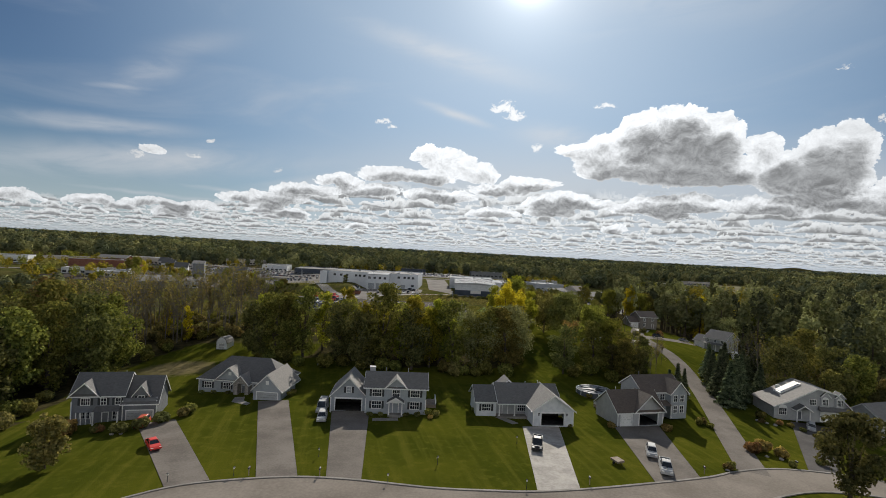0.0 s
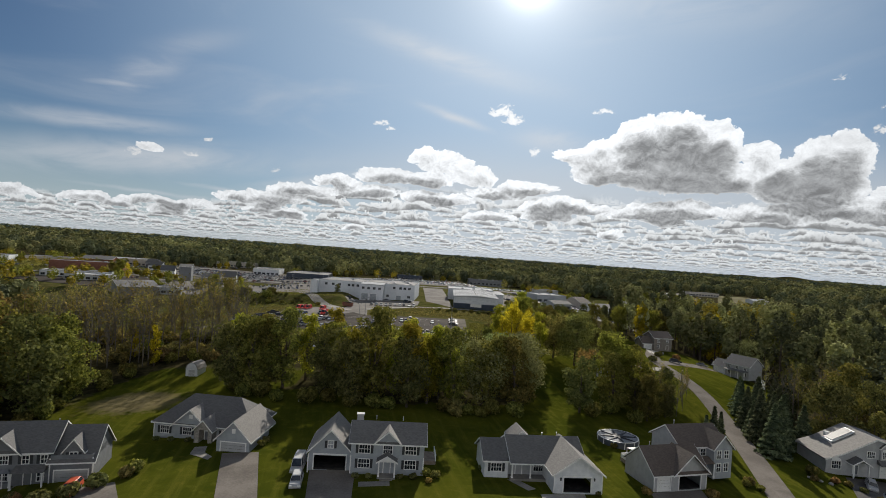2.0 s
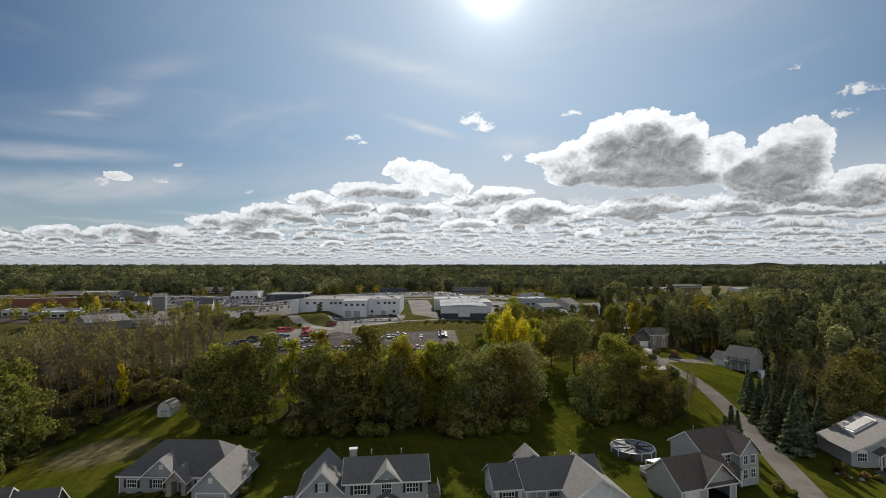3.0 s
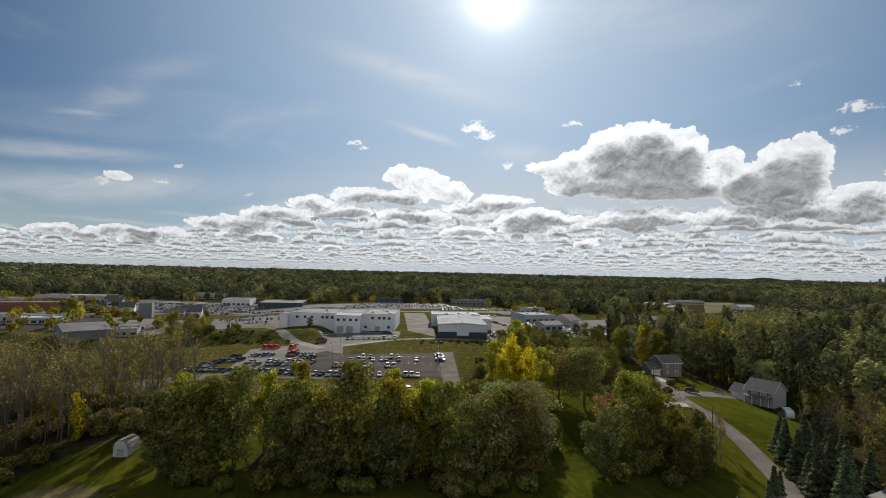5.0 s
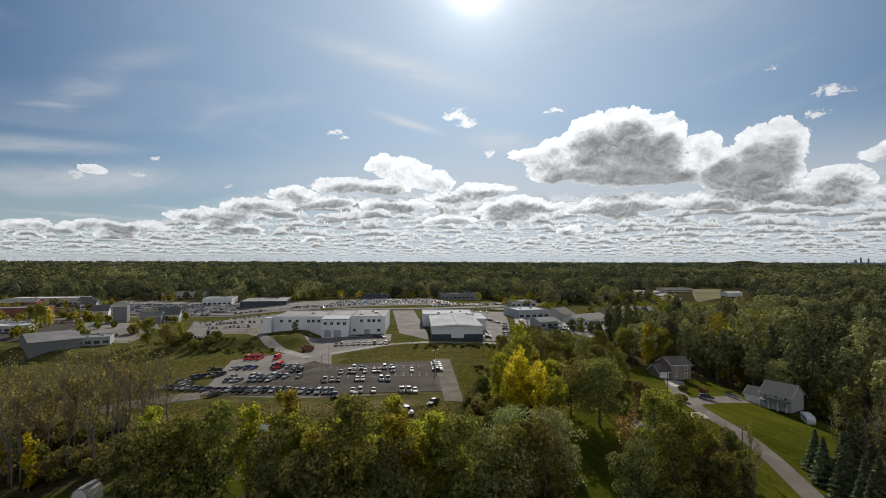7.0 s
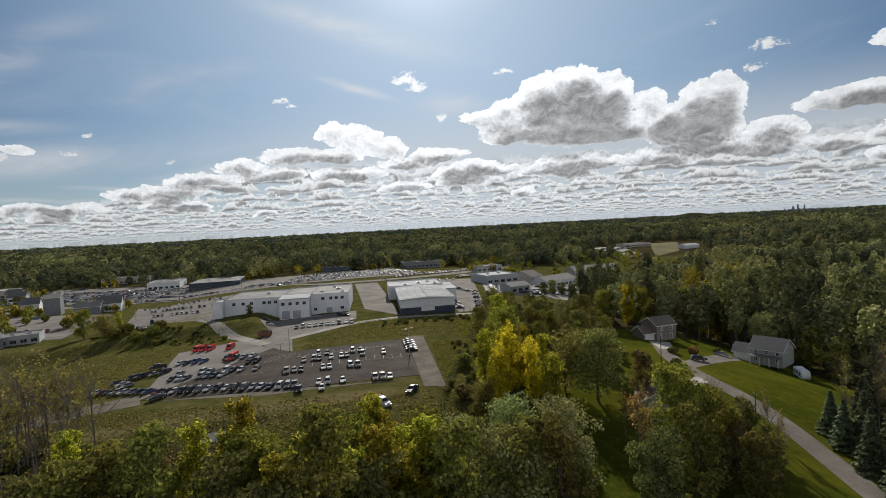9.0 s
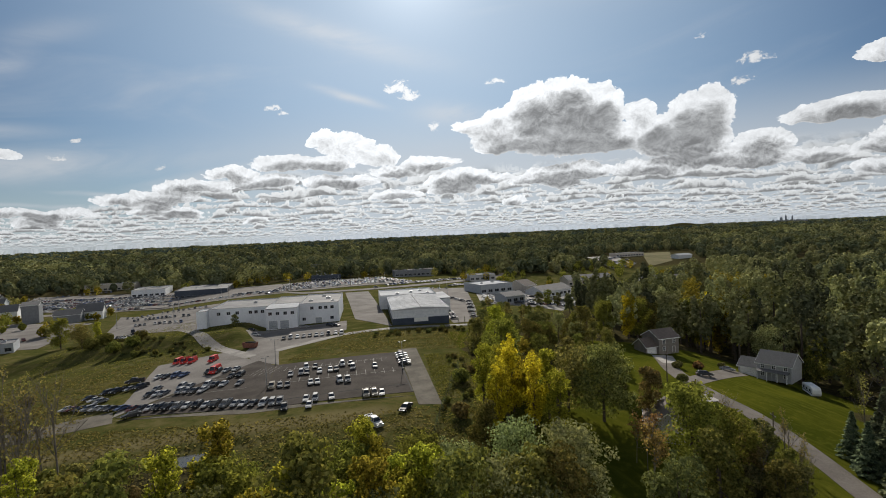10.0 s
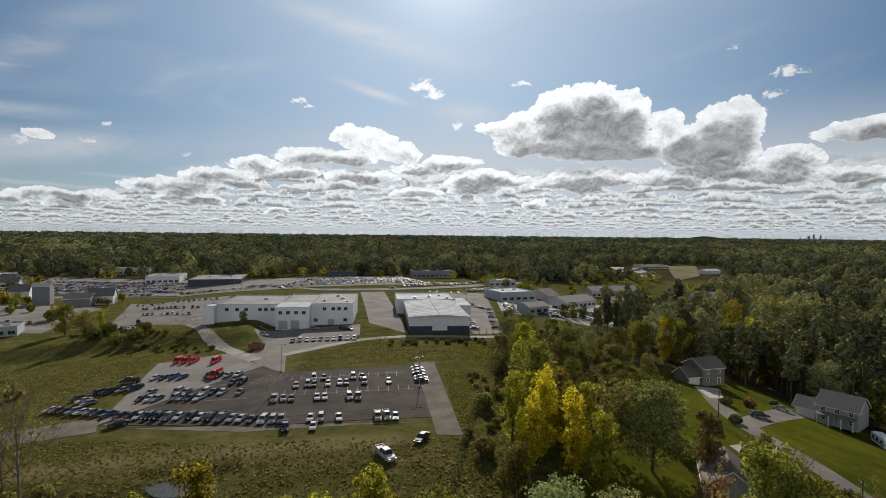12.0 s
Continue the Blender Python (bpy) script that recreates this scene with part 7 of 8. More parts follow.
# ---- vehicles ----
def vehicle(style):
    """Meshes of one vehicle style, nose towards -y: body, windows, wheel, lamps, tail lamps."""
    ln, wd, hood, waist, roof = {"sedan": (4.7, 1.8, 0.85, 0.95, 1.45), "suv": (4.75, 1.9, 1.05, 1.1, 1.75), "pickup": (5.7, 2.0, 1.15, 1.2, 1.9), "van": (5.6, 2.05, 1.15, 1.2, 2.35)}[style]
    hw, f, r = wd / 2, -ln / 2, ln / 2
    side = [(f, 0.35), (r, 0.35), (r, waist * 0.95), (r - 0.15, waist), (f + 1.35, waist), (f + 0.35, hood * 0.92), (f, hood * 0.7)]
    body = Geo()
    n = len(side)
    inner = hw - 0.09
    # flanks lean in a little towards the waist
    lean = lambda z: hw if z < waist * 0.7 else inner
    body.add([(-lean(z), y, z) for y, z in side] + [(lean(z), y, z) for y, z in side], [tuple(range(n)), tuple(range(2 * n - 1, n - 1, -1))] + [(i, i + n, (i + 1) % n + n, (i + 1) % n) for i in range(n)])
    body.box(-hw * 0.98, hw * 0.98, f - 0.06, f + 0.1, 0.38, 0.62).box(-hw * 0.98, hw * 0.98, r - 0.1, r + 0.06, 0.38, 0.66)
    glass = Geo()
    if style == "sedan":
        c0, c1, t0, t1 = f + 1.25, r - 0.55, f + 2.0, r - 1.35
    elif style == "suv":
        c0, c1, t0, t1 = f + 1.2, r - 0.12, f + 1.85, r - 0.5
    elif style == "pickup":
        c0, c1, t0, t1 = f + 1.35, r - 2.0, f + 1.9, r - 2.25
        body.box(-inner, -inner + 0.1, r - 1.95, r, waist, waist + 0.18).box(inner - 0.1, inner, r - 1.95, r, waist, waist + 0.18).box(-inner, inner, r - 0.1, r, waist, waist + 0.18)
        glass.box(-inner + 0.1, inner - 0.1, r - 1.9, r - 0.1, waist, waist + 0.02)
    else:
        c0, c1, t0, t1 = f + 0.9, r - 0.05, f + 1.5, r - 0.15
    k = roof - 0.09
    glass.frustum((-inner, inner, c0, c1), (-inner + 0.2, inner - 0.2, t0, t1), waist, k)
    body.frustum((-inner + 0.18, inner - 0.18, t0 - 0.04, t1 + 0.04), (-inner + 0.28, inner - 0.28, t0 + 0.12, t1 - 0.1), k, roof)
    for x in (-1, 1):          # pillars
        for y0, y1 in ((c0, t0), (c1, t1), ((c0 + c1) / 2, (t0 + t1) / 2)):
            body.tube((x * (inner - 0.02), y0, waist), (x * (inner - 0.2), y1, k + 0.02), 0.05, 0.05, 4)
    if style == "van":
        body.frustum((-inner - 0.01, inner + 0.01, f + 2.4, r - 0.02), (-inner + 0.17, inner - 0.17, f + 2.4, r - 0.12), waist - 0.1, roof)
    wheel = Geo().tube((-0.11, 0, 0), (0.11, 0, 0), 0.34, 0.34, 12).tube((-0.125, 0, 0), (0.125, 0, 0), 0.21, 0.21, 8).mesh("wheel", M_RUBBER)
    wheel.materials.append(M_RIM)
    for p2 in wheel.polygons:
        p2.material_index = int(max((wheel.vertices[i].co.yz.length for i in p2.vertices)) < 0.3)
    lamp = Geo().box(-0.2, 0.2, f - 0.03, f + 0.1, hood * 0.62, hood * 0.8)
    tail = Geo().box(-0.18, 0.18, r - 0.05, r + 0.03, waist * 0.7, waist * 0.9)
    return dict(body=body.mesh("body", M_CAR), glass=glass.mesh("cabin_glass", M_GLASS), wheel=wheel, lamp=lamp.mesh("headlight", M_LAMP), tail=tail.mesh("tail_light", M_TAIL), size=(ln, hw), geo=(body, glass))


CARS = {k: vehicle(k) for k in ("sedan", "suv", "pickup", "van")}
PAINT = {"white": (0.42, 0.42, 0.415), "silver": (0.22, 0.225, 0.23), "grey": (0.16, 0.165, 0.17), "black": (0.012, 0.012, 0.014), "red": (0.70, 0.035, 0.025), "blue": (0.04, 0.07, 0.16), "maroon": (0.10, 0.016, 0.016), "tan": (0.30, 0.26, 0.20), "orange": (0.5, 0.07, 0.02)}
STYLE_WORD = {"sedan": "saloon car", "suv": "sport utility car", "pickup": "pickup truck", "van": "panel van"}


def car(style, paint, x, y, turn, where, group="", lift=0.1, scale=1.0):
    """A parked vehicle; turn 0 has its nose towards -y."""
    c = CARS[style]
    ln, hw = c["size"]
    e = 1.0
    tilt = math.degrees(math.atan2(gz(x, y + e) - gz(x, y - e), 2 * e))
    roll = math.degrees(math.atan2(gz(x + e, y) - gz(x - e, y), 2 * e))
    t = thing({"sedan": "car", "suv": "car", "pickup": "pickup_truck", "van": "van"}[style], pose(x, y, gz(x, y) + lift, tilt, -roll, turn), "%s %s parked %s" % (paint, STYLE_WORD[style], where), {"sedan": "car", "suv": "car", "pickup": "pickup truck", "van": "van"}[style], group)
    t.scale = (scale, scale, scale)
    b = part("body", c["body"], None, t)
    b.color = (*PAINT[paint], 1)
    part("cabin_glass", c["glass"], None, b)
    for k in ("lamp", "tail"):
        for sx in (-1, 1):
            part({"lamp": "headlight", "tail": "tail_light"}[k], c[k], None, b).location = (sx * hw * 0.68, 0, 0)
    for sx in (-1, 1):
        for sy in (-0.30, 0.29):
            part("wheel", c["wheel"], None, t).location = (sx * (hw - 0.12), sy * ln, 0.34)
    return t


HOME = "on a house driveway"
car("suv", "orange", -57.0, 101.6, 12, HOME)
car("sedan", "red", -48.6, 90.5, 40, HOME)
car("van", "white", -24.2, 112.5, 4, "beside a garage", lift=0.05)
car("suv", "white", -22.9, 106.4, 8, "beside a garage", lift=0.05)
car("pickup", "black", 19.6, 97.4, -11, HOME)
car("suv", "white", 41.6, 98.6, -18, HOME)
car("pickup", "white", 41.2, 91.4, -18, HOME)
car("suv", "white", 96.6, 133.0, -32, HOME)
car("sedan", "white", 95.0, 126.4, -32, HOME)
car("suv", "black", 96.5, 228.5, 70, HOME)
car("sedan", "silver", 113.5, 240, 40, "beside a white house")

# the lower car park: rows of (x, y), style and paint by letters
CODE = {"s": "sedan", "u": "suv", "p": "pickup", "v": "van"}
TINT = {"w": "white", "i": "silver", "g": "grey", "k": "black", "r": "red", "b": "blue", "m": "maroon", "t": "tan"}
LOT = "in the lower car park"


def row(spec, x0, y0, x1, y1, turn, where=LOT, group="cars in the lower car park", scale=0.86, lift=0.1):
    items = spec.split()
    n = max(1, len(items) - 1)
    for i, it in enumerate(items):
        if it != "-":
            car(CODE[it[0]], TINT[it[1]], x0 + (x1 - x0) * i / n + random.uniform(-0.2, 0.2), y0 + (y1 - y0) * i / n + random.uniform(-0.35, 0.35), turn + random.uniform(-4, 4), where, group, lift, scale)


FAR_CARS = {}


def far_row(n, x0, y0, x1, y1, turn, lift=0.42, seed=1):
    """A row of distant cars, gathered by paint."""
    rng = random.Random(seed)
    for i in range(n):
        if rng.random() < 0.08:
            continue
        style, paint2 = rng.choice(("sedan", "sedan", "suv", "pickup")), rng.choice(("white", "white", "white", "silver", "silver", "black", "black", "grey", "grey", "blue", "maroon"))
        x, y = x0 + (x1 - x0) * i / max(1, n - 1), y0 + (y1 - y0) * i / max(1, n - 1)
        m = pose(x, y, gz(x, y) + lift, 0, 0, turn + rng.uniform(-5, 5))
        for key, src in ((paint2, CARS[style]["geo"][0]), ("glass", CARS[style]["geo"][1])):
            FAR_CARS.setdefault(key, Geo()).add([tuple(m @ Vector(v)) for v in src.v], src.f)


def far_cars_done():
    for key, g2 in FAR_CARS.items():
        ob = new("far_cars", g2.mesh("far_cars", M_GLASS if key == "glass" else M_CAR))
        ob.color = (*PAINT.get(key, (0, 0, 0)), 1)
        tagged(ob, "rows of %s cars on far forecourts" % ("glazed" if key == "glass" else key), "car", kind="stuff")

row("si - ui sk - sw - sw sk - - ui - - - sw", -28.6, 251.5, -2.6, 251.5, 3)
row("uw sk - - uw sk", -24.3, 257.6, -10.1, 256.6, 2)
row("pt sg sk - - sw sw - - uw pg", -32.5, 241, -11.1, 239, 4)
row("sw ui pg - - sw ui - sw - - - pt pt sw", -32.7, 226.4, -2.1, 224.6, 2)
row("pk - - sw", -26.9, 221.3, -20.9, 220.6, 3)
row("sg sw sk si sk", 6.6, 263.5, 6.8, 251.0, 82)
car("sedan", "black", 2.8, 211.6, -32, "on the gravel verge", lift=0.06)
car("pickup", "white", -5.2, 205.2, 28, "on rough grass below the car park", lift=0.02)
row("sm sk sw uk pk pg sw uk sw pk pg si sw sk uw", -68.4, 238.2, -32.6, 226.8, -14)
car("sedan", "black", -66.5, 232.5, -60, LOT, "cars in the lower car park")
row("sk sw sg - ui sg sk sw", -68.5, 250.5, -52.8, 246.8, -18)
row("sg - - ui si - uw sk sw - sg", -67.9, 255.6, -42.7, 248.8, -16)
row("sw sk ub sb - - pk uk si sw", -72.8, 270.6, -47.5, 266, -18)
row("sk uk", -47.2, 258.2, -44.6, 258.2, -16)
row("uk pk sg pk", -84.3, 260.5, -74.6, 261.3, -35)
row("sw sm sk ui sw sg sk sb", -90.0, 249.5, -72.0, 240.4, -48)
row("sk sw sg", -87.6, 257.4, -82.0, 252.0, -40)
car("pickup", "black", -79.4, 269.5, -80, "at the edge of the car park", "cars in the lower car park")
row("vr vr vr - - vr", -72.6, 290.2, -59.2, 285.0, -16, "on the worn yard", "red vans")
car("van", "red", -54.1, 266.8, -16, LOT, "red vans")
ROWB = "in front of the white building"
row("sk uw sw si sk sg sw uk sw uw", -37.5, 310.2, -14.0, 309.6, 2, ROWB, "cars by the white building")
row("uk sk", -19.5, 330, -16.5, 329, 40, ROWB, "cars by the white building")
car("sedan", "silver", -31.4, 333, 80, ROWB, "cars by the white building")
row("sk uw", -53.5, 330, -51.0, 322, 60, ROWB, "cars by the white building")
UP = "in the upper car park"
G3 = "cars in the upper car park"
for spec, a in (("sk sk - sg uk sk sb sk uk sw sk - uk sk - sk", (-148, 451, -97, 406)), ("si sk sg - sw sk uw sk sw ub", (-134, 415, -99, 383)), ("uk sk sw uk si sk - sw sk sg uk sk si uk sw sk", (-166, 487, -104, 450)),
                ("sw si sk sw sg sw sk si sw sg sw", (-141, 383, -111, 352))):
    row(spec, *a, 18, UP, G3, lift=0.14)
car("van", "black", -119, 373, 20, UP, G3, 0.14)
WY = "beside the white warehouse"
row("sk sw sg uk sk sw sk", 38.5, 329, 40.5, 351, 84, WY, "cars by the warehouse", lift=0.14)
row("sk sg sk sw uk sg sk sw sk", 49.0, 333, 60.5, 392, 74, WY, "cars by the warehouse", lift=0.14)
row("sg uk si sk uk sw sk", 47, 430, 57, 396, 60, WY, "cars by the warehouse", lift=0.14)
row("sk si sg sk sw sk", 36, 478, 62, 478, 3, WY, "cars by the warehouse", lift=0.14)
SH = "at the repair shops"
G4 = "cars at the repair shops"
row("sw sk sw sg sw sk uw sg sk", 74, 388, 84, 432, 60, SH, G4, lift=0.25)
row("sk sw uk sg sw sk sw", 88, 452, 112, 458, 5, SH, G4, lift=0.25)
row("sw sk ui sw sg sk sw uw", 104, 412, 126, 428, 30, SH, G4, lift=0.25)
row("sk sw uk sw sg sk uw sw sk", 112, 470, 140, 505, 20, SH, G4, lift=0.25)
row("sw uk sw sw sk", 128, 405, 160, 432, 40, SH, G4, lift=0.28)
row("sw sg sk sw", 165, 446, 190, 462, 40, SH, G4, lift=0.28)
for k in range(3):
    far_row(30, -78 + k * 2, 548 + k * 16, 36 - k * 4, 562 + k * 16, 8, seed=k)
for k in range(4):
    far_row(30, -275 - k * 8, 583 + k * 20, -165 - k * 5, 568 + k * 20, -10, seed=10 + k)
far_row(12, -110, 560, -82, 553, -10, seed=20)
far_row(16, -330, 545, -262, 572, 60, 0.2, 21)
far_row(20, -400, 560, -310, 600, 60, 0.2, 22)
far_row(20, -420, 590, -330, 630, 60, 0.2, 23)
far_row(8, -226, 428, -196, 422, 30, 0.3, 24)
for k in range(5):
    far_row(34, -82 + k * 3, 541 + k * 17, 44 - k * 5, 556 + k * 15, 8, seed=40 + k)
for k in range(3):
    far_row(26, -300 - k * 6, 596 + k * 26, -185 - k * 4, 578 + k * 22, -10, seed=50 + k)
for k in range(3):
    far_row(26, 310 + k * 14, 676 + k * 40, 350 + k * 16, 700 + k * 45, 40, 0.46, 60 + k)
far_row(30, -380, 640, -260, 700, 30, 0.3, 70)
far_row(24, -100, 735, -20, 752, 6, 0.3, 71)
far_row(26, -460, 545, -370, 590, 60, 0.25, 72)
far_row(22, -340, 470, -270, 500, 20, 0.3, 73)
far_row(16, 70, 500, 110, 540, 60, 0.35, 74)
far_row(18, 90, 400, 108, 440, 70, 0.3, 75)
far_row(16, 150, 470, 190, 505, 30, 0.35, 76)
far_row(18, 118, 505, 180, 548, 20, 0.35, 77)
far_row(14, 90, 387, 132, 425, 50, 0.32, 80)
far_row(13, 97, 383, 138, 420, 50, 0.32, 81)
far_row(12, 70, 384, 78, 420, 80, 0.32, 82)
far_row(12, 100, 430, 128, 452, 30, 0.32, 83)
far_row(24, 20, 520, 100, 580, 30, 0.42, 84)
far_row(20, -160, 556, -70, 535, -12, 0.5, 85)
far_row(16, -250, 560, -180, 552, 0, 0.4, 86)
far_cars_done()
car("sedan", "black", -75, 518, 70, "on the main road", lift=0.34)
car("sedan", "black", 10, 503, 100, "on the main road", lift=0.34)
car("suv", "white", 62, 536, 120, "on the main road", lift=0.34)

# ---- garden things, poles and small objects ----
def garden_lamp(x, y):
    t = thing("lamp_post", settle(x, y, random.uniform(-6, 6), 0.0) @ Matrix.Diagonal((0.75, 0.75, 0.62, 1)), "black garden lamp post with a glass lantern on the lawn", "lamp", "garden lamps")
    part("pole", Geo().tube((0, 0, -0.3), (0, 0, 1.75), 0.06, 0.045, 8).tube((0, 0, 0), (0, 0, 0.25), 0.11, 0.08, 8), M_BLACK, t)
    l = part("lantern", Geo().frustum((-0.12, 0.12, -0.12, 0.12), (-0.17, 0.17, -0.17, 0.17), 1.75, 2.15), M_LAMP, t)
    part("cap", Geo().frustum((-0.21, 0.21, -0.21, 0.21), (-0.04, 0.04, -0.04, 0.04), 2.15, 2.38), M_BLACK, l)


def mailbox(x, y, turn=0):
    t = thing("mailbox", settle(x, y, turn, 0.0), "post-mounted mailbox at the kerb", "mailbox", "mailboxes")
    part("post", Geo().box(-0.06, 0.06, -0.06, 0.06, -0.3, 1.05), M_DECK, t)
    n = 6
    prof = [(-0.13, 1.05), (0.13, 1.05), (0.13, 1.2)] + [(0.13 * math.cos(math.pi * i / n), 1.2 + 0.13 * math.sin(math.pi * i / n)) for i in range(1, n)] + [(-0.13, 1.2)]
    part("box", Geo().prism(prof, -0.3, 0.3, "y"), M_BLACK, t)
    part("flag", Geo().box(0.135, 0.15, -0.1, 0.1, 1.2, 1.32), M_TAIL, t)


for x, y in ((-39.0, 77.0), (-30.2, 79.6), (-19.1, 87.8), (1.0, 86.7), (-6.5, 79.0), (14.8, 79.8), (16.0, 98.6), (40.6, 89.4)):
    garden_lamp(x, y)
for x, y in ((-28.0, 79.9), (-17.2, 80.4), (25.4, 82.9), (48.4, 92.0), (71.0, 101.0)):
    mailbox(x, y)


def shed():
    t = thing("garden_shed", settle(-72.0, 169.0, -8, 0.05), "pale garden shed with a rounded barn roof", "shed")
    prof = [(0, -0.3), (3.6, -0.3), (3.6, 2.0), (3.2, 3.1), (2.4, 3.8), (1.8, 3.95), (1.2, 3.8), (0.4, 3.1), (0, 2.0)]
    part("body", Geo().prism(prof, 0, 4.2, "y"), M_SIDE_WHITE, t)
    up2 = prof[2:]
    out = [((x - 1.8) * 1.07 + 1.8, z + 0.1) for x, z in up2]
    part("roof", Geo().prism(up2 + out[::-1], -0.15, 4.35, "y"), M_SHINGLE_PALE, t)
    for a in (0.9, 1.85):
        d = part("door", Geo().box(a, a + 0.88, -0.05, 0.0, 0.05, 2.0), M_SIDE_GREY, t)
        part("brace", Geo().box(a, a + 0.88, -0.08, -0.05, 0.05, 0.17).box(a, a + 0.88, -0.08, -0.05, 1.88, 2.0).box(a, a + 0.88, -0.08, -0.05, 0.95, 1.07), M_TRIM, d)


def playhouse():
    t = thing("play_frame", settle(-34.4, 150.5, 5, 0.0), "small pale swing frame in the shade of the trees", "swing")
    for x in (0, 2.4):
        part("leg", Geo().tube((x, -0.8, -0.1), (x, 0, 2.2), 0.06, 0.05, 6).tube((x, 0.8, -0.1), (x, 0, 2.2), 0.06, 0.05, 6), M_TRIM, t)
    part("beam", Geo().tube((-0.15, 0, 2.2), (2.55, 0, 2.2), 0.07, 0.07, 8), M_TRIM, t)
    for x in (0.8, 1.6):
        part("swing_seat", Geo().box(x - 0.2, x + 0.2, -0.1, 0.1, 0.45, 0.5).tube((x - 0.18, 0, 0.5), (x - 0.18, 0, 2.2), 0.012, 0.012, 4).tube((x + 0.18, 0, 0.5), (x + 0.18, 0, 2.2), 0.012, 0.012, 4), M_BLACK, t)


def pool():
    t = thing("pool", settle(42.2, 138.6, 0, 0.0), "round above-ground pool under a pale cover with dark straps", "pool")
    n, r = 24, 4.6
    c = [(r * math.cos(2 * math.pi * i / n), r * math.sin(2 * math.pi * i / n)) for i in range(n)]
    part("pool_wall", Geo().add([(x, y, -0.4) for x, y in c] + [(x, y, 1.25) for x, y in c], [(i, (i + 1) % n, n + (i + 1) % n, n + i) for i in range(n)]), M_POOL_WALL, t)
    rimg = Geo().add([(x, y, 1.3) for x, y in c] + [(x * 0.94, y * 0.94, 1.3) for x, y in c] + [(x, y, 1.2) for x, y in c], [(i, (i + 1) % n, n + (i + 1) % n, n + i) for i in range(n)] + [(2 * n + i, 2 * n + (i + 1) % n, (i + 1) % n, i) for i in range(n)])
    part("top_rail", rimg, M_TRIM, t)
    cv = part("cover", Geo().add([(x * 0.95, y * 0.95, 1.16) for x, y in c] + [(0, 0, 1.05)], [(i, (i + 1) % n, n) for i in range(n)]), M_POOL, t, "pale stained sagging cover")
    for i in range(8):
        a = 2 * math.pi * i / 8
        part("strap", Geo().tube((0, 0, 1.09), (4.1 * math.cos(a), 4.1 * math.sin(a), 1.2), 0.45, 0.10, 4), M_SHUT, cv)
    for i in range(12):
        x, y = c[2 * i]
        part("upright", Geo().box(x - 0.08, x + 0.08, y - 0.08, y + 0.08, -0.3, 1.3), M_TRIM, t)


def camper():
    t = thing("camper_trailer", settle(126.8, 221.0, -24, 0.0), "white camper trailer parked on the lawn", "camper")
    part("body", Geo().prism([(-3.4, 0.6), (3.2, 0.6), (3.4, 1.2), (3.4, 2.6), (3.1, 3.0), (-2.9, 3.0), (-3.5, 2.4), (-3.7, 1.3)], -1.2, 1.2, "x"), M_TRIM, t)
    part("stripe", Geo().box(-1.215, -1.2, -3.2, 3.2, 1.15, 1.4).box(1.2, 1.215, -3.2, 3.2, 1.15, 1.4), M_BLUE, t)
    for y in (-2.0, 0.2, 2.2):
        part("window", Geo().box(-1.23, -1.2, y - 0.5, y + 0.5, 1.6, 2.3), M_GLASS, t)
    for x in (-1.05, 1.05):
        part("wheel", Geo().tube((x - 0.12, 0.4, 0.36), (x + 0.12, 0.4, 0.36), 0.36, 0.36, 12), M_RUBBER, t)
    part("hitch", Geo().tube((0, -3.5, 0.55), (0, -4.8, 0.5), 0.07, 0.05, 6).box(-0.06, 0.06, -4.7, -4.6, -0.1, 0.5), M_BLACK, t)
    part("roof_unit", Geo().box(-0.4, 0.4, -0.5, 0.5, 3.0, 3.25), M_TRIM, t)


def skip(x, y, turn, label):
    t = thing("waste_skip", settle(x, y, turn, 0.08), label, "skip")
    part("bin", Geo().frustum((-1.1, 1.1, -2.4, 2.4), (-1.25, 1.25, -2.8, 2.8), 0.15, 2.0), M_BRICK, t)
    part("rim", Geo().box(-1.32, -1.2, -2.85, 2.85, 1.95, 2.1).box(1.2, 1.32, -2.85, 2.85, 1.95, 2.1).box(-1.2, 1.2, -2.85, -2.73, 1.95, 2.1).box(-1.2, 1.2, 2.73, 2.85, 1.95, 2.1), M_BRICK, t)
    part("load", Geo().frustum((-1.15, 1.15, -2.6, 2.6), (-0.5, 0.6, -1.6, 1.2), 1.9, 2.4), M_DARK, t)


def light_pole(x, y, h=9.0, arms=2, turn=0):
    t = thing("light_pole", settle(x, y, turn, 0.05), "grey steel car park light pole", "light pole", "car park light poles")
    part("pole", Geo().tube((0, 0, -0.3), (0, 0, h), 0.12, 0.07, 8), M_METAL, t)
    part("footing", Geo().tube((0, 0, -0.3), (0, 0, 0.5), 0.28, 0.28, 12), M_CONCRETE, t)
    for i in range(arms):
        s = 1 if i else -1
        a = part("arm", Geo().tube((0, 0, h - 0.1), (s * 1.1, 0, h + 0.1), 0.04, 0.04, 6), M_METAL, t)
        part("lamp_head", Geo().box(s * 1.1 - 0.35, s * 1.1 + 0.35, -0.16, 0.16, h, h + 0.14), M_BLACK, a)


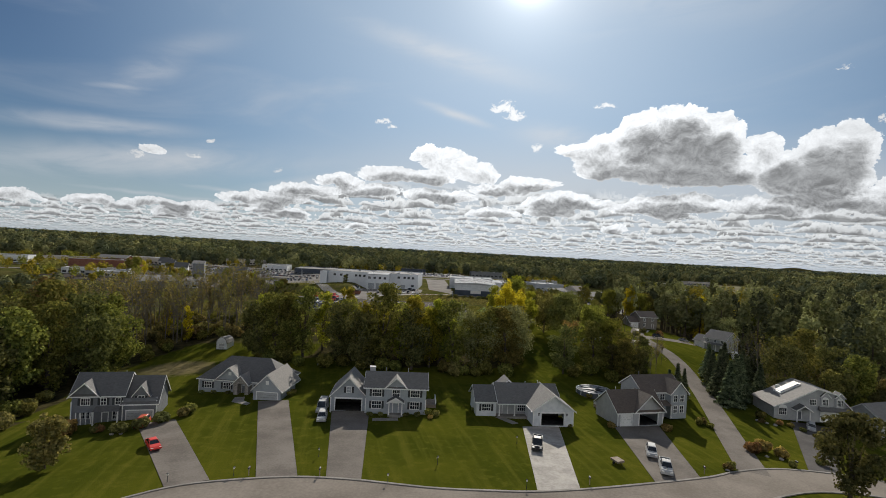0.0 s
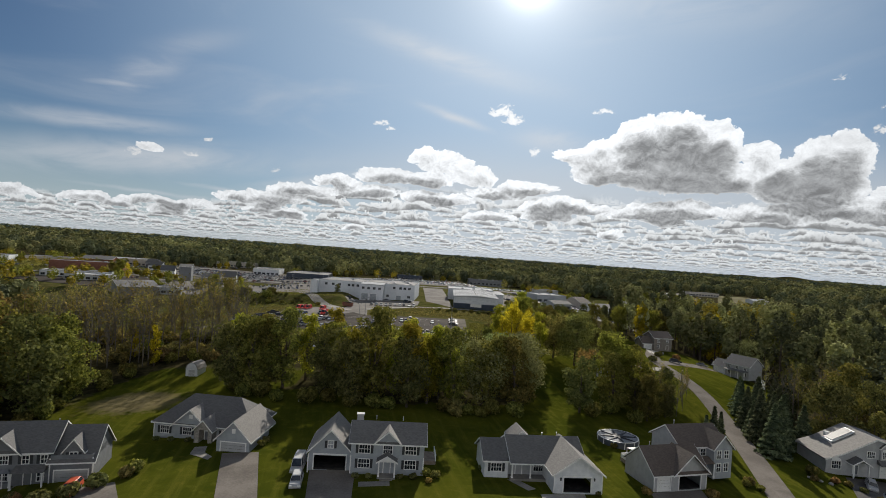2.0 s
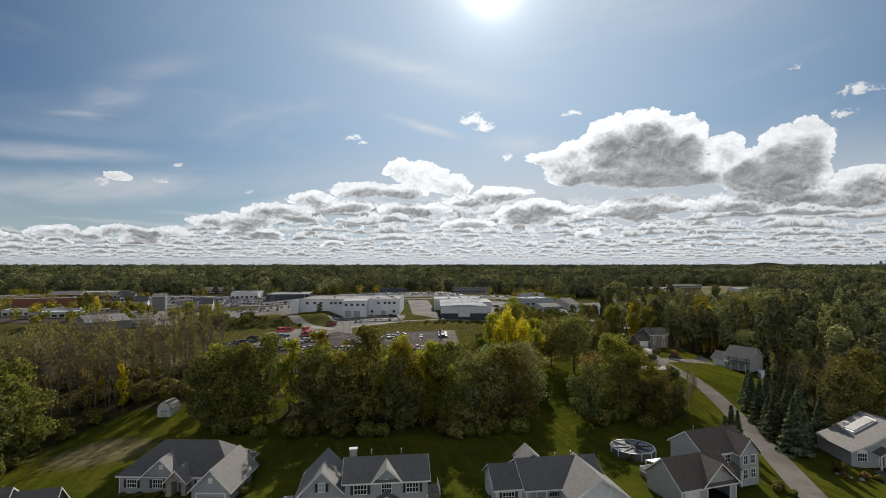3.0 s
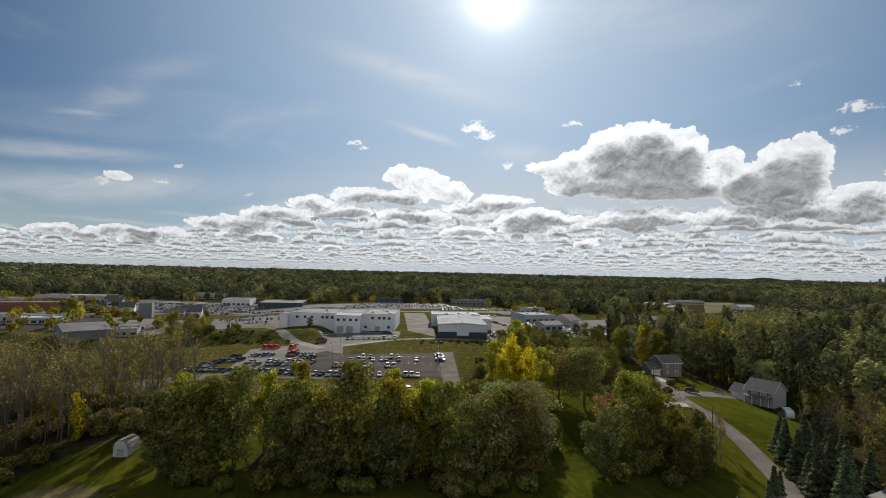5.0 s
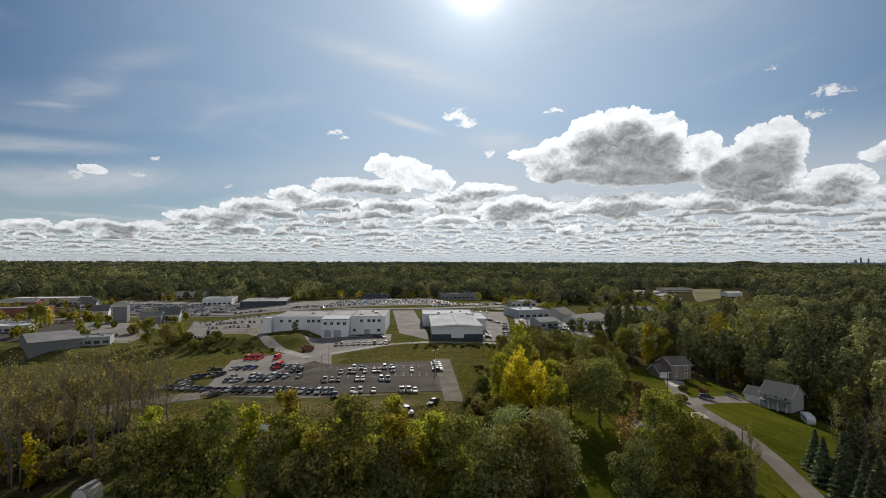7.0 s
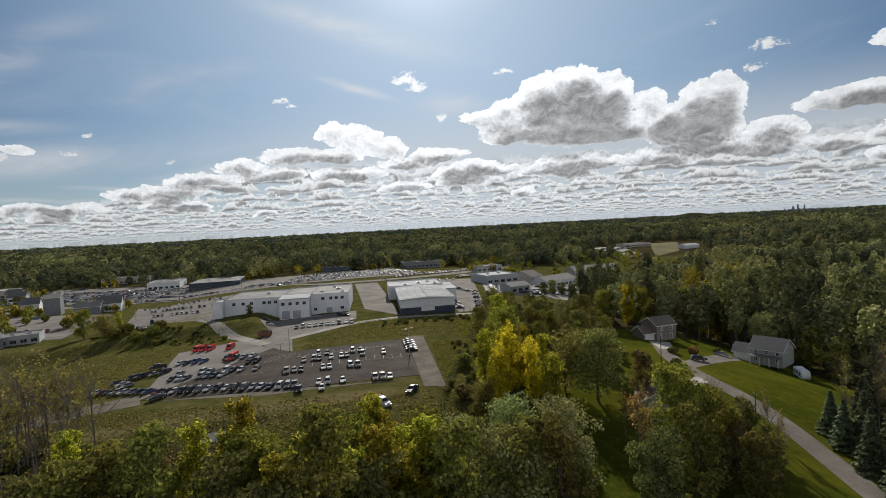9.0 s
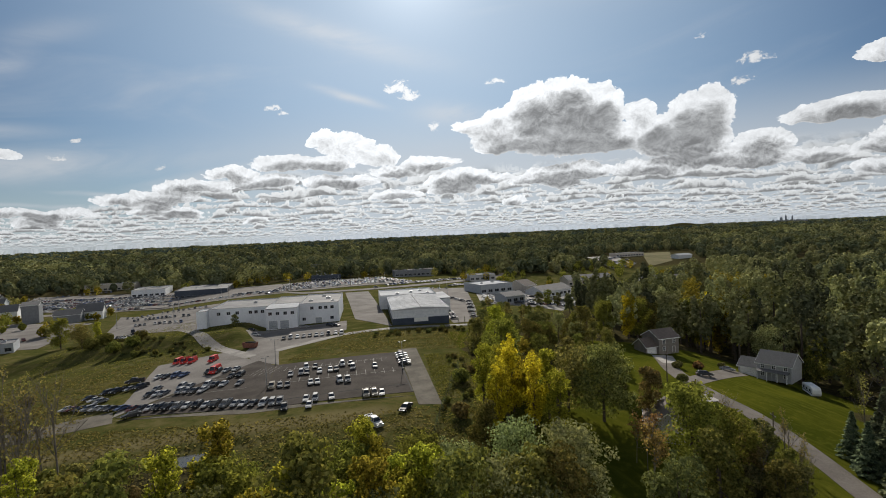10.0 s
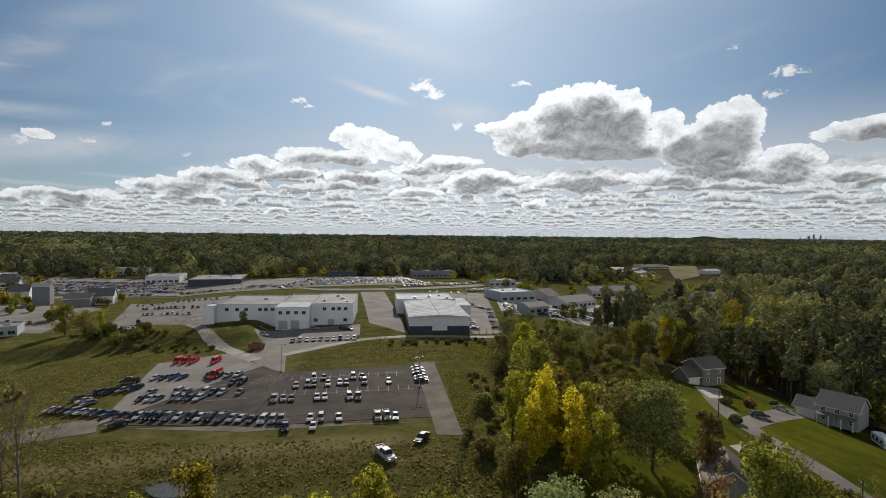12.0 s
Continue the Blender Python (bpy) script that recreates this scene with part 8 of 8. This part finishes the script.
def utility_pole(x, y, h=11.0, turn=0):
    t = thing("utility_pole", settle(x, y, turn, 0.0), "weathered wooden utility pole with a crossarm", "utility pole", "utility poles")
    part("pole", Geo().tube((0, 0, -0.3), (0, 0, h), 0.16, 0.10, 8), M_BARK, t)
    part("crossarm", Geo().box(-1.2, 1.2, -0.06, 0.06, h - 0.9, h - 0.75), M_BARK, t)
    for s in (-1.05, -0.4, 0.4, 1.05):
        part("insulator", Geo().tube((s, 0, h - 0.75), (s, 0, h - 0.55), 0.05, 0.04, 6), M_LAMP, t)


def yard_cart():
    t = thing("garden_trailer", settle(33.1, 92.6, 20, 0.0), "small pale garden trailer on the lawn", "trailer")
    part("tray", Geo().frustum((-0.7, 0.7, -0.9, 0.9), (-0.8, 0.8, -1.0, 1.0), 0.45, 0.85), M_DECK, t)
    for x in (-0.8, 0.8):
        part("wheel", Geo().tube((x - 0.06, 0, 0.27), (x + 0.06, 0, 0.27), 0.27, 0.27, 10), M_RUBBER, t)
    part("handle", Geo().tube((0, -0.95, 0.5), (0, -1.9, 0.2), 0.03, 0.03, 6).tube((0, -1.9, 0.2), (0, -1.95, -0.05), 0.03, 0.03, 6), M_BLACK, t)


def boulder(x, y, s):
    rng = np.random.default_rng(int(abs(x * 13 + y * 7)))
    bm = bmesh.new()
    bmesh.ops.create_icosphere(bm, subdivisions=2, radius=s)
    for v in bm.verts:
        v.co *= 1 + rng.uniform(-0.18, 0.18)
        v.co.z *= 0.6
    me2 = bpy.data.meshes.new("rock")
    bm.to_mesh(me2)
    bm.free()
    me2.materials.append(M_STONE)
    ob = new("rock", me2)
    ob.matrix_basis = settle(x, y, 0, s * 0.3)
    tagged(ob, "grey landscaping rock at the edge of a bed", "rock", "landscaping rocks")


shed()
playhouse()
pool()
camper()
yard_cart()
skip(-49.3, 301.0, 70, "rusty brown waste skip at the yard entrance")
for x, y, a in ((-35.0, 266.8, 10), (-34.2, 242.4, 60), (5.6, 246.0, 30)):
    light_pole(x, y, 8.5, 2, a)
for x, y in ((-150, 430), (-120, 448), (-108, 400), (44, 400), (56, 440), (-60, 534), (-20, 540), (20, 548), (-120, 560), (-200, 575), (96, 470), (150, 520)):
    light_pole(x, y, 10, 2, 20)
for x, y in ((76, 180), (79.5, 222)):
    utility_pole(x, y, 9.0, 70)
for i in range(8):
    utility_pole(-260 + i * 50, 553 - 12 * math.sin(i * 0.7) - max(0, i - 3) * 8, 11, 5)
# beds and shrubs in the gardens
for x, y, k, s in ((-54.5, 104.0, "shrub0", 1.5), (-56.5, 100.2, "shrub0", 1.5), (-61, 99.6, "shrub1", 0.8), (-59.2, 98.0, "shrub0", 1.4), (-63.5, 98.6, "shrub3", 1.0), (-52, 107.5, "shrub2", 1.2), (-51.4, 109.5, "shrub1", 1.4),
                   (-56, 124.4, "shrub0", 0.6), (-53, 124.2, "shrub0", 0.6), (-49.5, 123.9, "shrub0", 0.6), (-34.2, 122.5, "shrub1", 0.8), (-34.0, 125.0, "shrub2", 0.7),
                   (-13.6, 110.0, "shrub0", 0.6), (-11.4, 110.2, "shrub0", 0.6), (-6, 110.6, "shrub0", 0.6), (-3.6, 110.9, "shrub0", 0.7), (-1.4, 112.5, "shrub1", 0.9), (0.4, 112.0, "shrub2", 0.8), (-0.8, 109.8, "shrub3", 0.6),
                   (9, 116.8, "shrub0", 0.6), (11, 116.9, "shrub1", 0.5), (29, 110.4, "shrub0", 0.6),
                   (38.6, 113.0, "shrub3", 0.9), (51.6, 114.6, "shrub3", 1.2), (62.5, 122.5, "shrub1", 0.9), (64, 124, "shrub2", 1.0), (64.6, 121.0, "shrub1", 0.8), (55.3, 96.0, "shrub1", 0.9), (54.4, 95.4, "shrub2", 0.8),
                   (84.5, 134.4, "shrub1", 1.4), (83, 131.5, "shrub2", 0.8), (88, 132.2, "shrub3", 0.9), (90.5, 131.8, "shrub2", 0.8), (92.2, 129.6, "shrub0", 0.8), (93, 126, "shrub1", 0.7), (66, 107, "shrub3", 1.6), (69, 108.5, "shrub3", 1.7), (71.5, 106.5, "shrub3", 1.4), (70.5, 101.5, "shrub2", 0.8), (78.6, 104.6, "shrub0", 1.0), (110.5, 140.5, "shrub0", 1.2), (113, 142, "shrub1", 1.0),
                   (84.8, 222.5, "shrub0", 1.5), (93.5, 237.5, "shrub0", 1.6), (101.5, 238.5, "shrub3", 1.7), (116, 246, "shrub0", 1.2), (40, 134.5, "shrub1", 0.8)):
    plant(k, x, y, s)
for x, y, s in ((82.6, 132.6, 0.5), (84.2, 131.4, 0.45), (86.0, 130.8, 0.5), (67.8, 105.2, 0.4), (70.4, 104.6, 0.45), (-60.0, 97.0, 0.4), (-58.4, 97.2, 0.35), (65.2, 122.2, 0.4), (54.0, 94.6, 0.4), (111.5, 138.8, 0.5)):
    boulder(x, y, s)
part_step = strip("front_path", [(-44.4, 121.4), (-43.6, 118.4), (-41.4, 116.6)], [(-46.6, 120.9), (-46.0, 117.6), (-41.6, 115.2)], M_CONCRETE, "pale curved concrete path to the front door", "path", 0.09, 2, 1.5)
strip("front_path", [(-7.4, 107.6), (-12.6, 106.6)], [(-7.6, 109.2), (-12.8, 108.2)], M_CONCRETE, "concrete path to the porch", "path", 0.09, 2, 1.5)
strip("front_path", [(15.2, 113.6), (18.0, 110.4)], [(13.4, 113.4), (16.6, 109.6)], M_CONCRETE, "concrete path to the porch", "path", 0.09, 2, 1.5)


# ---- rough grass and weeds ----
def tufts(name, boxes, n, seed, mat, label, lo, hi, keep=lambda x, y: np.ones(len(x), bool)):
    """Blades and weed stalks as thin upright triangles."""
    rng = np.random.default_rng(seed)
    x = np.concatenate([rng.uniform(b[0], b[1], int(n * f)) for b, f in boxes])
    y = np.concatenate([rng.uniform(b[2], b[3], int(n * f)) for b, f in boxes])
    k = keep(x, y)
    x, y = x[k], y[k]
    patch = np.array([noise.noise((a * 0.09, b * 0.09, seed)) for a, b in zip(x, y)])
    k = patch > rng.uniform(-0.9, 0.35, len(x))
    x, y = x[k], y[k]
    z = ground_z(x, y)
    a = rng.uniform(0, math.pi, len(x))
    h, wd = rng.uniform(lo, hi, len(x)), rng.uniform(0.12, 0.34, len(x))
    dx, dy = np.cos(a) * wd, np.sin(a) * wd
    lx, ly = rng.normal(0, 0.2, len(x)), rng.normal(0, 0.2, len(x))
    v = np.stack([np.stack([x - dx, y - dy, z - 0.05], -1), np.stack([x + dx, y + dy, z - 0.05], -1), np.stack([x + lx + dx * 0.6, y + ly, z + h], -1), np.stack([x + lx - dx * 0.5, y + ly, z + h * 0.8], -1)], 1)
    m = bpy.data.meshes.new(name)
    m.from_pydata(v.reshape(-1, 3).tolist(), [], np.arange(4 * len(x)).reshape(-1, 4).tolist())
    m.materials.append(mat)
    tagged(new(name, m), label, "grass", kind="stuff")


off_lot = lambda x, y: ~(inside([(-80, 228), (-40, 216), (12, 212), (15, 274), (-34, 270), (-58, 300), (-82, 294)], x, y) | (inside([(-50, 285), (-34, 268), (-10, 318), (-14, 345), (-56, 345)], x, y)))
tufts("rough_grass", [((-150, 26, 184, 226), 0.5), ((-150, -70, 220, 300), 0.3), ((-46, 36, 268, 312), 0.2)], 60000, 5, M_WEED, "tall dry grass and weeds in the meadow", 0.1, 0.36, off_lot)
tufts("rough_grass", [((10, 36, 196, 262), 0.5), ((-150, -60, 300, 375), 0.5)], 22000, 6, M_GRASS, "rough green grass on banks and verges", 0.1, 0.34, off_lot)

# ---- far country ----
rngf = np.random.default_rng(3)
BUILT = [[(-340, 380), (-40, 330), (120, 330), (260, 430), (330, 600), (330, 660), (20, 640), (-80, 660), (-340, 700), (-560, 700), (-560, 500)], [(300, 560), (390, 610), (570, 900), (450, 905), (340, 850)]]


def far_points(y0, y1, spacing, built=True, density=1.0):
    out = []
    half = lambda y: 1.05 * y * 0.98 + 120
    ny = int((y1 - y0) / spacing)
    for i in range(ny):
        y = y0 + (i + 0.5) * spacing
        wd = half(y)
        n = int(2 * wd / spacing * density)
        x = rngf.uniform(-wd, wd, n) + 0.2 * y
        yy = y + rngf.uniform(-0.5, 0.5, n) * spacing
        k = np.ones(n, bool)
        if built:
            for b in BUILT:
                k &= ~inside(b, x, yy)
            k &= ~inside([(-260, 90), (240, 90), (340, 200), (330, 380), (200, 390), (60, 400), (-150, 400), (-260, 300)], x, yy)
        out.append(np.stack([x, yy], -1)[k])
    return np.concatenate(out)


MIXED = [M_LEAF_FAR_PALE, M_LEAF_FAR, M_LEAF_FAR_DARK, M_LEAF_FAR, M_LEAF_FAR_DARK, M_LEAF_FAR_WARM]
wood("woodland", far_points(230, 640, 13, True, 0.8), 1, MIXED, "mixed woodland round the commercial strip", 260, (10, 20), 2.0, 0.72, False, 0.15)
wood("woodland", far_points(640, 1050, 15, True, 0.95), 2, MIXED, "mixed woodland beyond the main road", 150, (10, 24), 2.8, 0.72, False, 0.12)
wood("woodland", far_points(1050, 2000, 23, False, 1.0), 3, MIXED, "wooded plain stretching to the horizon", 70, (11, 28), 5.2, 0.9, False, 0.1)
wood("woodland", far_points(2000, 4600, 44, False, 0.9), 4, [M_LEAF_HAZED, M_LEAF_FAR, M_LEAF_HAZED, M_LEAF_FAR_WARM, M_LEAF_FAR_DARK], "far wooded plain at the horizon", 24, (12, 30), 11.0, 1.4, False, 0.1)
# trees among the shops and car parks
spots = np.array([(x, y) for x, y in zip(rngf.uniform(-560, 330, 620), rngf.uniform(400, 690, 620))])
clear = ~(inside([(-190, 380), (-70, 335), (90, 335), (120, 372), (200, 470), (200, 560), (90, 545), (60, 640), (-80, 640), (-330, 690), (-300, 570), (-180, 520)], spots[:, 0], spots[:, 1]))
wood("roadside_trees", spots[clear], 7, [M_LEAF, M_LEAF_WARM, M_LEAF_LIME, M_LEAF_FRESH], "scattered trees between shops and car parks", 150, (6, 12), 1.5, 0.8, False, 0.2)
# long low hill on the horizon and the towers of a far town
g = Geo()
xs4 = np.linspace(1700, 3600, 41)
hs = [6 + 26 * math.exp(-((x - 2600) / 130) ** 2) + 20 * math.exp(-((x - 2900) / 300) ** 2) + 24 * math.exp(-((x - 2250) / 220) ** 2) for x in xs4]
g.add([(x, 3800, -5) for x in xs4] + [(x, 3840, h4) for x, h4 in zip(xs4, hs)] + [(x, 3960, -5) for x in xs4], [(i, i + 1, i + 42, i + 41) for i in range(40)] + [(i + 41, i + 42, i + 83, i + 82) for i in range(40)])
tagged(new("far_hill", g.mesh("far_hill", M_LEAF_DARK)), "long wooded hill on the horizon", "hill", kind="structure")
rs = random.Random(8)
for i in range(22):
    x = 2900 + i * 13 + rs.uniform(-4, 4)
    h5 = rs.uniform(22, 34) + (26 if 4 < i < 13 and rs.random() < 0.6 else 0)
    t = thing("tower_block", pose(x, 3240, 0), "pale tower block of the distant town", "tower", "towers of the distant town")
    wd = rs.uniform(7, 11)
    part("shaft", Geo().box(-wd / 2, wd / 2, 0, wd, -2, h5), M_FAR, t)
    part("crown", Geo().frustum((-wd / 2.4, wd / 2.4, 1, wd - 1), (-wd / 4, wd / 4, 3, wd - 3), h5, h5 + rs.uniform(2, 9)), M_FAR, t)
